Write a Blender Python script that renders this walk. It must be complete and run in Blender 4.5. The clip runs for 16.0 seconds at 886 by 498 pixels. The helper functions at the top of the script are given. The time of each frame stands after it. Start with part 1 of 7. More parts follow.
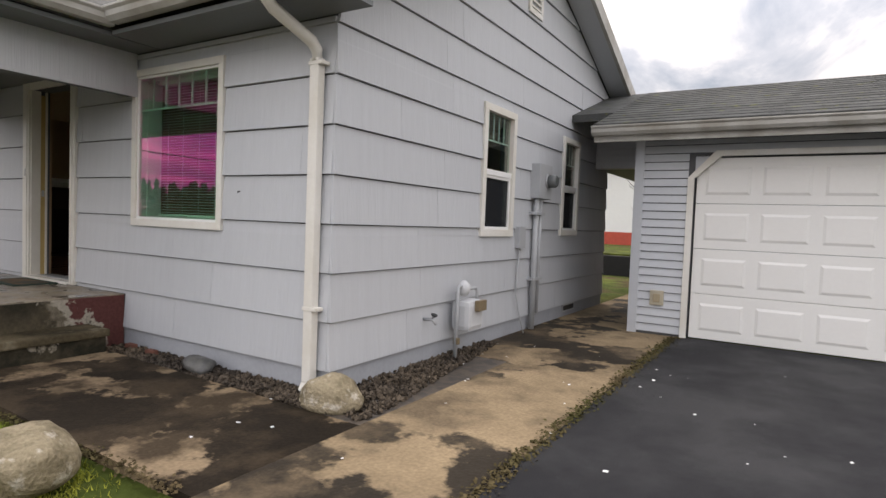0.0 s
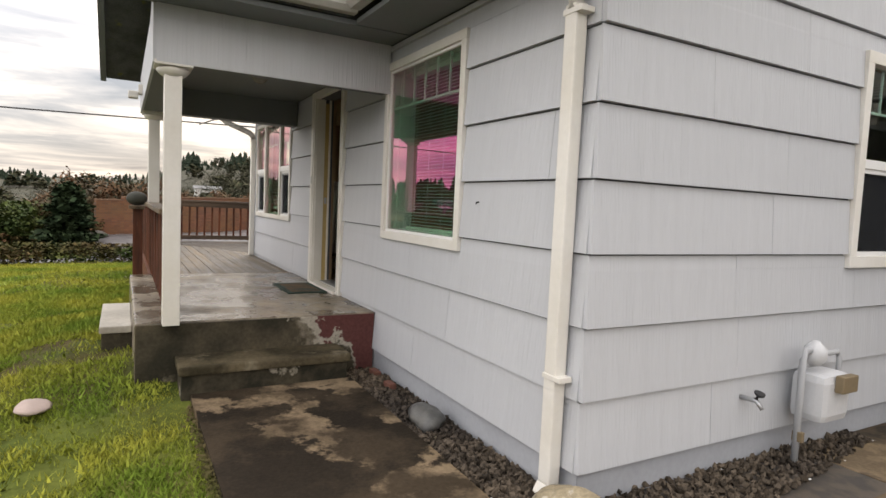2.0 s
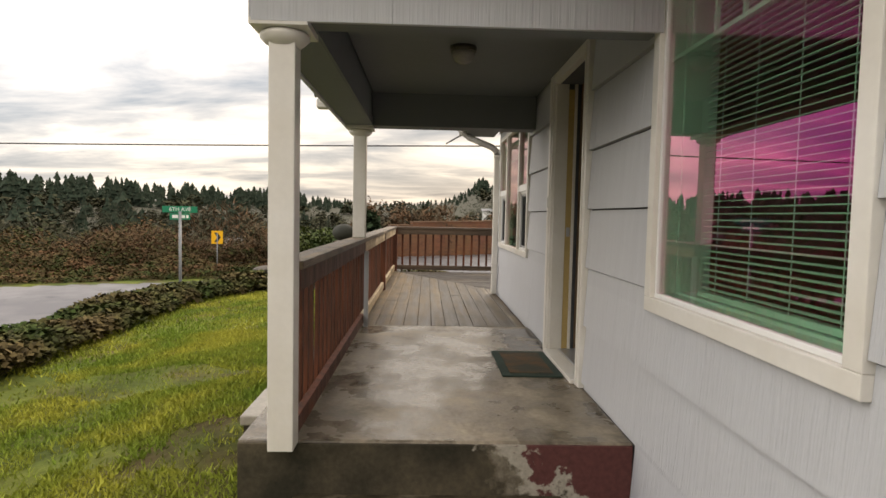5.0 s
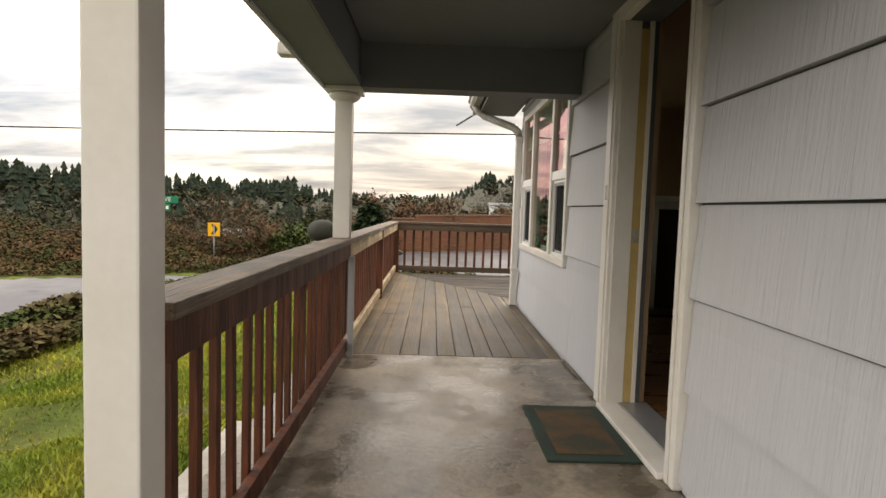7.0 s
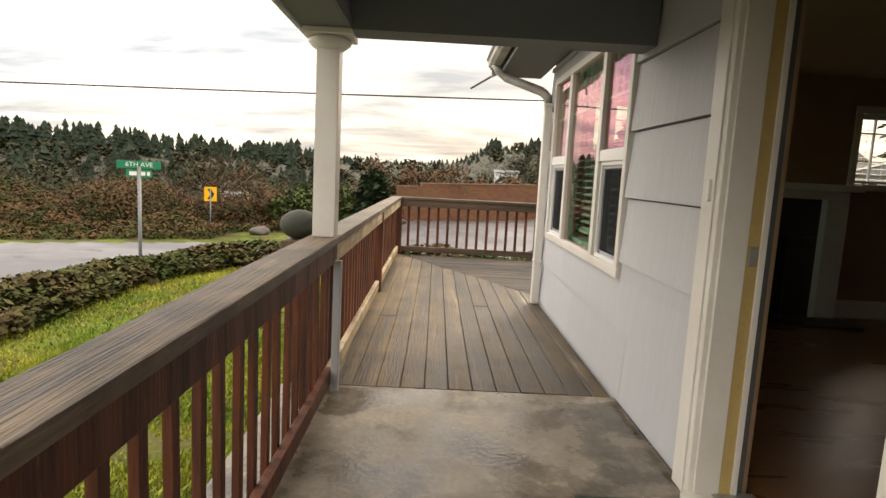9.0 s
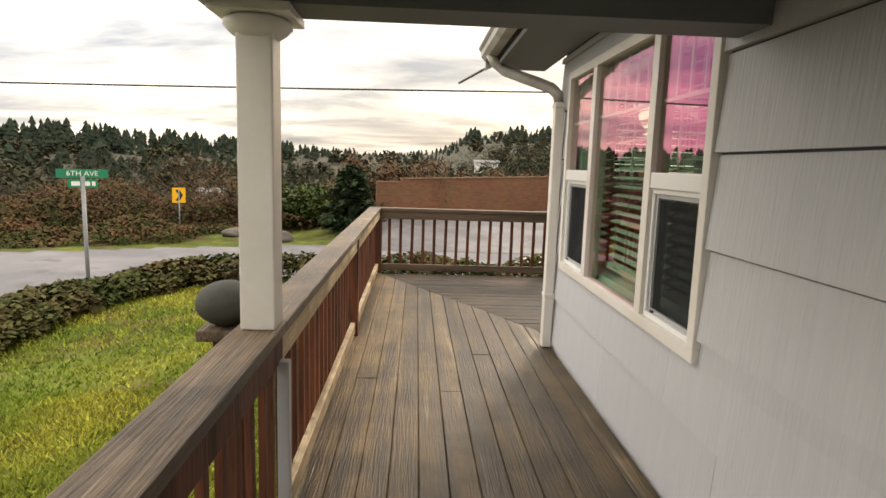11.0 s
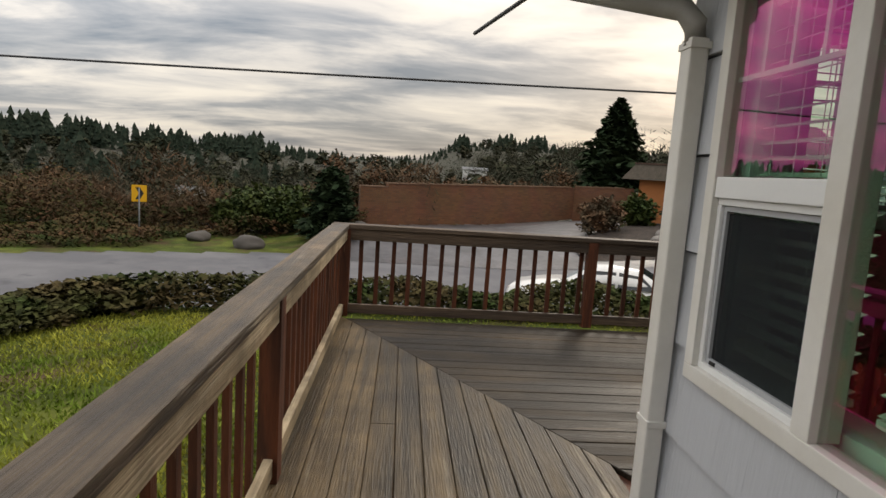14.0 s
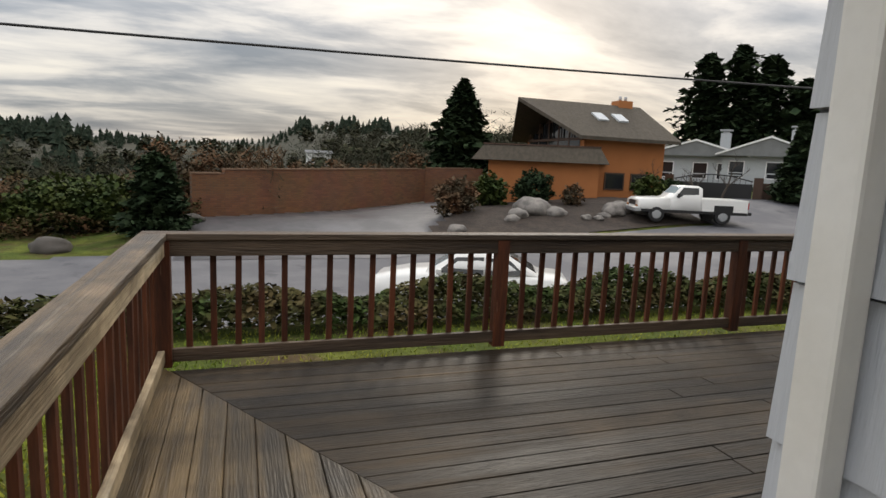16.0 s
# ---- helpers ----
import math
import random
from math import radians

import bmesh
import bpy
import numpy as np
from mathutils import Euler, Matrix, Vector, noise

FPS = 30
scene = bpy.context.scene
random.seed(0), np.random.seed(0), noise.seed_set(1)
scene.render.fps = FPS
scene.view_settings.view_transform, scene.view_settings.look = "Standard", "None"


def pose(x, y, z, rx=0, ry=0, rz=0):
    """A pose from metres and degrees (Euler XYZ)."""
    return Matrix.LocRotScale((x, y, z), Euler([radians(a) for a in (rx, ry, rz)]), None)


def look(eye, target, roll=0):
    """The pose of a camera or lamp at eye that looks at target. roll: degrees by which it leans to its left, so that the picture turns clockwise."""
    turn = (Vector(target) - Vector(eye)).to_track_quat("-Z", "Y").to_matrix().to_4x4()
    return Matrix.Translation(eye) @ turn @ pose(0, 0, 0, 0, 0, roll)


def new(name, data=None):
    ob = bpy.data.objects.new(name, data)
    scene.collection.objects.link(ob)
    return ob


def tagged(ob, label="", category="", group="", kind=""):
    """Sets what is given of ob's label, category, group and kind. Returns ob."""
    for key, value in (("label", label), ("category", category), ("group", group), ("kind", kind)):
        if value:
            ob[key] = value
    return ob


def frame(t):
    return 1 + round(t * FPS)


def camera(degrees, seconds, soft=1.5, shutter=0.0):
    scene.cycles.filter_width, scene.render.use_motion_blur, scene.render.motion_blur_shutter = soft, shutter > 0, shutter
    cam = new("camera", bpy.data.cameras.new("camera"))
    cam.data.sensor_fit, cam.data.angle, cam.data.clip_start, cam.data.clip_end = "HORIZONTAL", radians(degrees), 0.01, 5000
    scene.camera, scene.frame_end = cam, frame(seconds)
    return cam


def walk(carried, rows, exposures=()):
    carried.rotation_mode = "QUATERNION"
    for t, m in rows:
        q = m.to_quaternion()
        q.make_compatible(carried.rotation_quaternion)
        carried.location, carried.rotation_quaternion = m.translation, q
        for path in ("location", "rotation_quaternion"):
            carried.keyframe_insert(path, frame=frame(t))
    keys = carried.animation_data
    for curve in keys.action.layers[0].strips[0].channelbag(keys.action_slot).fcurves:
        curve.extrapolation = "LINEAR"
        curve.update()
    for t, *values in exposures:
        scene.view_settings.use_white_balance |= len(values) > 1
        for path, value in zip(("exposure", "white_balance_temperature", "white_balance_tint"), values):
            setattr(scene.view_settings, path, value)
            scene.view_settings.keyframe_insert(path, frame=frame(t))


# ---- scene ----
cam = camera(74.6, 16.0)
PATH = [
    (0, (0.229, 0.087, 1.284), (-0.813, 1.792, 1.193), 2.2),
    (0.5, (-0.025, 0.387, 1.351), (-1.281, 1.94, 1.246), 1.5),
    (1, (-0.162, 0.73, 1.411), (-1.626, 2.089, 1.302), 3.0),
    (1.5, (-0.357, 0.99, 1.427), (-1.962, 2.175, 1.295), 2.7),
    (2, (-0.562, 1.278, 1.437), (-2.306, 2.246, 1.289), 2.6),
    (2.5, (-0.814, 1.534, 1.448), (-2.677, 2.244, 1.286), 3.1),
    (3, (-1.114, 1.776, 1.464), (-3.041, 2.291, 1.312), 1.6),
    (3.5, (-1.437, 1.947, 1.454), (-3.395, 2.333, 1.313), 2.9),
    (4, (-1.78, 2.023, 1.462), (-3.762, 2.265, 1.344), 2.4),
    (4.5, (-2.144, 2.124, 1.502), (-4.134, 2.279, 1.376), 1.6),
    (5, (-2.546, 2.204, 1.539), (-4.542, 2.263, 1.425), 1.2),
    (5.2, (-2.69, 2.193, 1.549), (-4.686, 2.222, 1.429), 0.6),
    (7.3, (-4.074, 2.211, 1.542), (-6.07, 2.253, 1.412), 2.1),
    (7.5, (-4.185, 2.212, 1.541), (-6.181, 2.259, 1.433), 2.5),
    (8, (-4.474, 2.166, 1.562), (-6.468, 2.187, 1.41), 2.3),
    (8.5, (-4.68, 2.144, 1.55), (-6.67, 2.209, 1.358), 2.5),
    (9, (-4.926, 2.149, 1.667), (-6.91, 2.182, 1.414), 3.0),
    (9.5, (-5.151, 2.112, 1.734), (-7.126, 2.114, 1.42), 1.7),
    (10, (-5.409, 2.06, 1.865), (-7.392, 2.117, 1.605), 0.1),
    (10.2, (-5.516, 2.082, 1.88), (-7.495, 2.168, 1.61), 0.7),
    (12.3, (-6.935, 2.104, 1.81), (-8.916, 2.159, 1.543), 3.9),
    (12.5, (-7.099, 2.129, 1.8), (-9.084, 2.17, 1.56), 4.0),
    (13, (-7.446, 2.11, 1.822), (-9.43, 2.164, 1.573), 4.6),
    (13.5, (-7.784, 2.077, 1.827), (-9.768, 2.137, 1.581), 3.5),
    (14, (-8.223, 2.108, 1.823), (-10.2, 2.256, 1.563), 3.8),
    (14.5, (-8.566, 2.092, 1.818), (-10.542, 2.291, 1.583), 3.5),
    (15, (-8.918, 2.104, 1.802), (-10.878, 2.386, 1.523), 3.1),
    (15.5, (-9.271, 2.078, 1.795), (-11.207, 2.5, 1.518), 2.7),
    (16, (-9.576, 2.081, 1.805), (-11.444, 2.734, 1.515), 2.6),
]
EXPOSURES = [(0.0, 0.36, 7150, 15), (0.6, 0.6, 7200, 14), (1.5, 0.66, 7350, 14), (2.5, 0.57, 7600, 13), (5.0, 0.5, 8050, 13), (7.5, 0.77, 8100, 13), (9.0, 0.93, 8300, 13), (10.0, 0.95, 8500, 13), (12.5, 0.28, 7800, 12), (13.5, 0.02, 7500, 11), (14.5, -0.38, 7300, 11), (15.5, -0.2, 7150, 10), (16.0, -0.2, 7050, 10)]
walk(cam, [(t, look(eye, target, roll)) for t, eye, target, roll in PATH], EXPOSURES)


# ---- world and light ----
world = bpy.data.worlds.new("sky")
scene.world = world
world.use_nodes = True
wn, wl = world.node_tree.nodes, world.node_tree.links
wn.clear()


def wnode(kind, **sets):
    n = wn.new(kind)
    for k, v in sets.items():
        n.inputs[k.replace("_", " ")].default_value = v
    return n


SUN_EL, SUN_AZ = radians(16), radians(-62)
sky = wn.new("ShaderNodeTexSky")
sky.sky_type, sky.sun_disc = "NISHITA", False
sky.sun_elevation, sky.sun_rotation = SUN_EL, SUN_AZ
tc = wn.new("ShaderNodeTexCoord")
sep = wn.new("ShaderNodeSeparateXYZ")
wl.new(tc.outputs["Generated"], sep.inputs[0])
# a flat cloud deck seen in perspective: direction / (height + a little)
up = wn.new("ShaderNodeMath"); up.operation = "MAXIMUM"; up.inputs[1].default_value = 0.0
wl.new(sep.outputs["Z"], up.inputs[0])
lift = wn.new("ShaderNodeMath"); lift.operation = "ADD"; lift.inputs[1].default_value = 0.16
wl.new(up.outputs[0], lift.inputs[0])
flat = wn.new("ShaderNodeVectorMath"); flat.operation = "DIVIDE"
comb = wn.new("ShaderNodeCombineXYZ")
for i in range(3):
    wl.new(lift.outputs[0], comb.inputs[i])
wl.new(tc.outputs["Generated"], flat.inputs[0]); wl.new(comb.outputs[0], flat.inputs[1])
mapn = wn.new("ShaderNodeMapping"); mapn.inputs["Scale"].default_value = (1.5, 0.75, 1.0); mapn.inputs["Rotation"].default_value = (0, 0, 0.15)
mapn.inputs["Location"].default_value = (3.1, 1.7, 0)
wl.new(flat.outputs[0], mapn.inputs["Vector"])
cl1 = wnode("ShaderNodeTexNoise", Scale=1.25, Detail=9.0, Roughness=0.56, Distortion=0.35)
wl.new(mapn.outputs[0], cl1.inputs["Vector"])
ramp = wn.new("ShaderNodeValToRGB")
for pos, c in ((0.34, (0.30, 0.36, 0.46, 1)), (0.46, (0.56, 0.60, 0.68, 1)), (0.56, (0.95, 0.95, 0.97, 1)), (0.68, (1.25, 1.22, 1.17, 1))):
    e = ramp.color_ramp.elements.new(pos); e.color = c
ramp.color_ramp.elements.remove(ramp.color_ramp.elements[0]); ramp.color_ramp.elements.remove(ramp.color_ramp.elements[-1])
wl.new(cl1.outputs["Fac"], ramp.inputs[0])
mixs = wn.new("ShaderNodeMixRGB"); mixs.inputs[0].default_value = 0.88
skys = wn.new("ShaderNodeVectorMath"); skys.operation = "SCALE"; skys.inputs["Scale"].default_value = 0.12
wl.new(sky.outputs[0], skys.inputs[0])
wl.new(skys.outputs[0], mixs.inputs[1]); wl.new(ramp.outputs[0], mixs.inputs[2])
zen = wn.new("ShaderNodeMapRange"); zen.inputs[1].default_value, zen.inputs[2].default_value = 0.05, 0.9
zen.inputs[3].default_value, zen.inputs[4].default_value = 0.66, 2.5
wl.new(sep.outputs["Z"], zen.inputs[0])
# thinner, brighter cloud over the southern half of the sky
south = wn.new("ShaderNodeMapRange"); south.interpolation_type = "SMOOTHSTEP"
south.inputs[1].default_value, south.inputs[2].default_value = -0.95, 0.0
south.inputs[3].default_value, south.inputs[4].default_value = 1.6, 1.0
wl.new(sep.outputs["Y"], south.inputs[0])
glow = wn.new("ShaderNodeMath"); glow.operation = "MULTIPLY"
wl.new(zen.outputs[0], glow.inputs[0]); wl.new(south.outputs[0], glow.inputs[1])
bg = wn.new("ShaderNodeBackground")
wl.new(glow.outputs[0], bg.inputs["Strength"])
wl.new(mixs.outputs[0], bg.inputs[0])
wo = wn.new("ShaderNodeOutputWorld"); wl.new(bg.outputs[0], wo.inputs[0])

sun = new("sun", bpy.data.lights.new("sun", "SUN"))
sun.data.energy, sun.data.angle, sun.data.color = 1.1, radians(14), (1.0, 0.95, 0.88)
sun.matrix_world = look((-30, 14, 14), (-10, 3, 0))

# ---- materials ----
MATS = {}


def mat(name, color, rough=0.7, metal=0.0, var=0.15, scale=6.0, fine=60.0, bump=0.15, dist=0.01, stretch=(1, 1, 1), color2=None, stain=0.5, spec=0.5, object_random=0.0, transmission=0.0):
    """A procedural surface: two scales of noise over the colour, a fine relief, a little variation piece by piece."""
    if name in MATS:
        return MATS[name]
    m = bpy.data.materials.new(name)
    m.use_nodes = True
    n, l = m.node_tree.nodes, m.node_tree.links
    b = n["Principled BSDF"]
    b.inputs["Roughness"].default_value, b.inputs["Metallic"].default_value = rough, metal
    b.inputs["Specular IOR Level"].default_value = spec
    b.inputs["Transmission Weight"].default_value = transmission
    geo = n.new("ShaderNodeNewGeometry")
    mp = n.new("ShaderNodeMapping"); mp.inputs["Scale"].default_value = stretch
    l.new(geo.outputs["Position"], mp.inputs["Vector"])
    big = n.new("ShaderNodeTexNoise"); big.inputs["Scale"].default_value = scale; big.inputs["Detail"].default_value = 5
    small = n.new("ShaderNodeTexNoise"); small.inputs["Scale"].default_value = fine; small.inputs["Detail"].default_value = 4
    l.new(mp.outputs[0], big.inputs["Vector"]); l.new(mp.outputs[0], small.inputs["Vector"])
    c2 = color2 or tuple(c * (1 - var) for c in color)
    mix = n.new("ShaderNodeMixRGB"); mix.inputs[1].default_value = (*color, 1); mix.inputs[2].default_value = (*c2, 1)
    r = n.new("ShaderNodeMapRange"); r.inputs[1].default_value, r.inputs[2].default_value = 0.5 - 0.22 * (1.2 - stain), 0.5 + 0.22 * (1.2 - stain)
    l.new(big.outputs["Fac"], r.inputs[0]); l.new(r.outputs[0], mix.inputs[0])
    hsv = n.new("ShaderNodeHueSaturation")
    l.new(mix.outputs[0], hsv.inputs["Color"])
    v = n.new("ShaderNodeMapRange"); v.inputs[3].default_value, v.inputs[4].default_value = 1 - var, 1 + var
    l.new(small.outputs["Fac"], v.inputs[0])
    last = v.outputs[0]
    if object_random:
        oi = n.new("ShaderNodeObjectInfo")
        ov = n.new("ShaderNodeMapRange"); ov.inputs[3].default_value, ov.inputs[4].default_value = 1 - object_random, 1 + object_random
        l.new(oi.outputs["Random"], ov.inputs[0])
        mu = n.new("ShaderNodeMath"); mu.operation = "MULTIPLY"
        l.new(last, mu.inputs[0]); l.new(ov.outputs[0], mu.inputs[1]); last = mu.outputs[0]
    l.new(last, hsv.inputs["Value"])
    l.new(hsv.outputs[0], b.inputs["Base Color"])
    if bump:
        bp = n.new("ShaderNodeBump"); bp.inputs["Strength"].default_value, bp.inputs["Distance"].default_value = bump, dist
        l.new(small.outputs["Fac"], bp.inputs["Height"]); l.new(bp.outputs[0], b.inputs["Normal"])
    MATS[name] = m
    return m


# ---- builders ----
def box(bm, x0, y0, z0, x1, y1, z1, bevel=0.0):
    made = bmesh.ops.create_cube(bm, size=1.0)["verts"]
    bmesh.ops.transform(bm, matrix=Matrix.Translation(((x0 + x1) / 2, (y0 + y1) / 2, (z0 + z1) / 2)) @ Matrix.Diagonal((x1 - x0, y1 - y0, z1 - z0, 1)), verts=made)
    if bevel:
        es = list({e for v in made for e in v.link_edges})
        bmesh.ops.bevel(bm, geom=es, offset=bevel, segments=2, affect="EDGES", profile=0.6)
    return bm


def B(x0, y0, z0, x1, y1, z1, bevel=0.0):
    return box(bmesh.new(), x0, y0, z0, x1, y1, z1, bevel)


def tube(bm, pts, r, n=10, close=True):
    """A round pipe along points; r: one radius or one per point."""
    rings = []
    for i, p in enumerate(pts):
        p = Vector(p)
        a, c = Vector(pts[max(i - 1, 0)]), Vector(pts[min(i + 1, len(pts) - 1)])
        d = (c - a).normalized()
        s = d.cross(Vector((0, 0, 1)) if abs(d.z) < 0.9 else Vector((1, 0, 0))).normalized()
        t = d.cross(s)
        rr = r[i] if isinstance(r, (list, tuple)) else r
        rings.append([bm.verts.new(p + rr * (math.cos(k * math.tau / n) * s + math.sin(k * math.tau / n) * t)) for k in range(n)])
    for u, w in zip(rings, rings[1:]):
        for k in range(n):
            f = bm.faces.new((u[k], u[(k + 1) % n], w[(k + 1) % n], w[k])); f.smooth = True
    if close:
        bm.faces.new(rings[0][::-1]); bm.faces.new(rings[-1])
    return bm


def prism(bm, outline, axis, a, b):
    """An outline of (u, v) pushed along an axis from a to b: x -> (y, z), y -> (x, z), z -> (x, y)."""
    def at(u, v, w):
        return {"x": (w, u, v), "y": (u, w, v), "z": (u, v, w)}[axis]
    lo, hi = [bm.verts.new(at(u, v, a)) for u, v in outline], [bm.verts.new(at(u, v, b)) for u, v in outline]
    n = len(outline)
    fs = [bm.faces.new((lo[i], lo[(i + 1) % n], hi[(i + 1) % n], hi[i])) for i in range(n)]
    fs += [bm.faces.new(lo[::-1]), bm.faces.new(hi)]
    bmesh.ops.recalc_face_normals(bm, faces=fs)
    return bm


def mesh_of(name, bm, material):
    me = bpy.data.meshes.new(name)
    bm.to_mesh(me); bm.free()
    me.materials.append(material)
    return me


def part(name, bm, material, parent, label="", local=False):
    """One mesh under a thing; bm in world metres unless local."""
    if not local:
        p, o = Vector((0, 0, 0)), parent
        while o:
            p, o = p + o.location, o.parent
        bmesh.ops.translate(bm, vec=-p, verts=bm.verts)
    ob = new(name, mesh_of(name, bm, material))
    ob.parent = parent
    if label:
        ob["label"] = label
    return ob


def thing(name, at=(0, 0, 0), label="", category="", group="", kind=""):
    ob = new(name)
    ob.location = at
    ob.empty_display_size = 0.1
    return tagged(ob, label, category, group, kind)


def solid(name, bm, material, label="", category="", group="", kind="", at=None):
    """A thing of one mesh; bm in world metres."""
    if at is not None:
        bmesh.ops.translate(bm, vec=-Vector(at), verts=bm.verts)
    ob = new(name, mesh_of(name, bm, material))
    ob.location = at or (0, 0, 0)
    return tagged(ob, label, category, group, kind)


def holed(axis, a0, a1, z0, z1, near, far, holes):
    """A wall slab from near to far, along axis from a0 to a1, with rectangular holes (a, z, a, z)."""
    bm = bmesh.new()
    us = sorted({a0, a1, *(h[0] for h in holes), *(h[2] for h in holes)})
    vs = sorted({z0, z1, *(h[1] for h in holes), *(h[3] for h in holes)})
    for u, u2 in zip(us, us[1:]):
        for v, v2 in zip(vs, vs[1:]):
            if any(h[0] <= u and u2 <= h[2] and h[1] <= v and v2 <= h[3] for h in holes):
                continue
            box(bm, *((u, near, v, u2, far, v2) if axis == "x" else (near, u, v, far, u2, v2)))
    return bm


def coated_glass(name, tint, shade, reflect):
    """Clear pane with a coating that mirrors the sky in pink, paler where it is seen at a slant."""
    m = bpy.data.materials.new(name)
    m.use_nodes = True
    n, l = m.node_tree.nodes, m.node_tree.links
    n.clear()
    out, mix = n.new("ShaderNodeOutputMaterial"), n.new("ShaderNodeMixShader")
    clear, gloss = n.new("ShaderNodeBsdfTransparent"), n.new("ShaderNodeBsdfGlossy")
    clear.inputs["Color"].default_value = (*tint, 1)
    gloss.inputs["Roughness"].default_value = 0.0
    lw = n.new("ShaderNodeLayerWeight"); lw.inputs["Blend"].default_value = 0.5
    hue = n.new("ShaderNodeValToRGB")
    for e, (p, c) in zip(hue.color_ramp.elements, ((0.40, (*shade, 1)), (0.86, (1.0, 0.62, 0.66, 1)))):
        e.position, e.color = p, c
    l.new(lw.outputs["Facing"], hue.inputs[0]); l.new(hue.outputs[0], gloss.inputs["Color"])
    fac = n.new("ShaderNodeMapRange"); fac.inputs[1].default_value, fac.inputs[2].default_value = 0.2, 1.0
    fac.inputs[3].default_value, fac.inputs[4].default_value = reflect, 0.46
    l.new(lw.outputs["Facing"], fac.inputs[0]); l.new(fac.outputs[0], mix.inputs[0])
    l.new(clear.outputs[0], mix.inputs[1]); l.new(gloss.outputs[0], mix.inputs[2]); l.new(mix.outputs[0], out.inputs[0])
    return m


def screen_mesh(name, open_part):
    m = bpy.data.materials.new(name)
    m.use_nodes = True
    n, l = m.node_tree.nodes, m.node_tree.links
    n.clear()
    out, mix, clear, d = n.new("ShaderNodeOutputMaterial"), n.new("ShaderNodeMixShader"), n.new("ShaderNodeBsdfTransparent"), n.new("ShaderNodeBsdfDiffuse")
    d.inputs["Color"].default_value = (0.03, 0.032, 0.035, 1)
    mix.inputs[0].default_value = 1 - open_part
    l.new(clear.outputs[0], mix.inputs[1]); l.new(d.outputs[0], mix.inputs[2]); l.new(mix.outputs[0], out.inputs[0])
    return m


def patched(name, base, other, scale, low, high, rough, rough2, third=None, scale3=2.0, band3=(0.55, 0.62), fine=60, var=0.12, bump=0.2, dist=0.01, object_random=0.0, stretch=(1, 1, 1), spec=0.5, blotch=None):
    """Two or three colours in ragged patches, each with its own gloss (wet, stained or worn), and a fine grain."""
    m = bpy.data.materials.new(name)
    m.use_nodes = True
    n, l = m.node_tree.nodes, m.node_tree.links
    b = n["Principled BSDF"]
    b.inputs["Specular IOR Level"].default_value = spec
    geo, mp = n.new("ShaderNodeNewGeometry"), n.new("ShaderNodeMapping")
    mp.inputs["Scale"].default_value = stretch
    l.new(geo.outputs["Position"], mp.inputs["Vector"])

    def patch(sc, lo, hi, seed):
        t = n.new("ShaderNodeTexNoise"); t.noise_dimensions = "4D"
        t.inputs["W"].default_value, t.inputs["Scale"].default_value, t.inputs["Detail"].default_value, t.inputs["Roughness"].default_value = seed, sc, 7, 0.6
        l.new(mp.outputs[0], t.inputs["Vector"])
        r = n.new("ShaderNodeMapRange"); r.inputs[1].default_value, r.inputs[2].default_value = lo, hi
        l.new(t.outputs["Fac"], r.inputs[0])
        return r.outputs[0]

    f = patch(scale, low, high, 1.3)
    mix = n.new("ShaderNodeMixRGB"); mix.inputs[1].default_value, mix.inputs[2].default_value = (*base, 1), (*other, 1)
    l.new(f, mix.inputs[0])
    col = mix.outputs[0]
    if third:
        g = patch(scale3, *band3, 7.7)
        m2 = n.new("ShaderNodeMixRGB"); m2.inputs[2].default_value = (*third, 1)
        l.new(g, m2.inputs[0]); l.new(col, m2.inputs[1]); col = m2.outputs[0]
    rr = n.new("ShaderNodeMapRange"); rr.inputs[3].default_value, rr.inputs[4].default_value = rough, rough2
    l.new(f, rr.inputs[0]); l.new(rr.outputs[0], b.inputs["Roughness"])
    small = n.new("ShaderNodeTexNoise"); small.inputs["Scale"].default_value, small.inputs["Detail"].default_value = fine, 5
    l.new(mp.outputs[0], small.inputs["Vector"])
    v = n.new("ShaderNodeMapRange"); v.inputs[3].default_value, v.inputs[4].default_value = 1 - 2 * var, 1 + 2 * var
    l.new(small.outputs["Fac"], v.inputs[0])
    val = v.outputs[0]
    if object_random:
        oi, ov, mu = n.new("ShaderNodeObjectInfo"), n.new("ShaderNodeMapRange"), n.new("ShaderNodeMath")
        ov.inputs[3].default_value, ov.inputs[4].default_value = 1 - object_random, 1 + object_random
        mu.operation = "MULTIPLY"
        l.new(oi.outputs["Random"], ov.inputs[0]); l.new(val, mu.inputs[0]); l.new(ov.outputs[0], mu.inputs[1]); val = mu.outputs[0]
    if blotch:
        bn, bv, bm_ = n.new("ShaderNodeTexNoise"), n.new("ShaderNodeMapRange"), n.new("ShaderNodeMath")
        bn.inputs["Scale"].default_value, bn.inputs["Detail"].default_value, bn.inputs["Roughness"].default_value = blotch[0], 7, 0.6
        bv.inputs[1].default_value, bv.inputs[2].default_value = 0.36, 0.64
        bv.inputs[3].default_value, bv.inputs[4].default_value = 1 - blotch[1], 1 + blotch[1]
        bm_.operation = "MULTIPLY"
        l.new(geo.outputs["Position"], bn.inputs["Vector"]); l.new(bn.outputs["Fac"], bv.inputs[0])
        l.new(val, bm_.inputs[0]); l.new(bv.outputs[0], bm_.inputs[1]); val = bm_.outputs[0]
    hs = n.new("ShaderNodeHueSaturation"); l.new(col, hs.inputs["Color"]); l.new(val, hs.inputs["Value"]); l.new(hs.outputs[0], b.inputs["Base Color"])
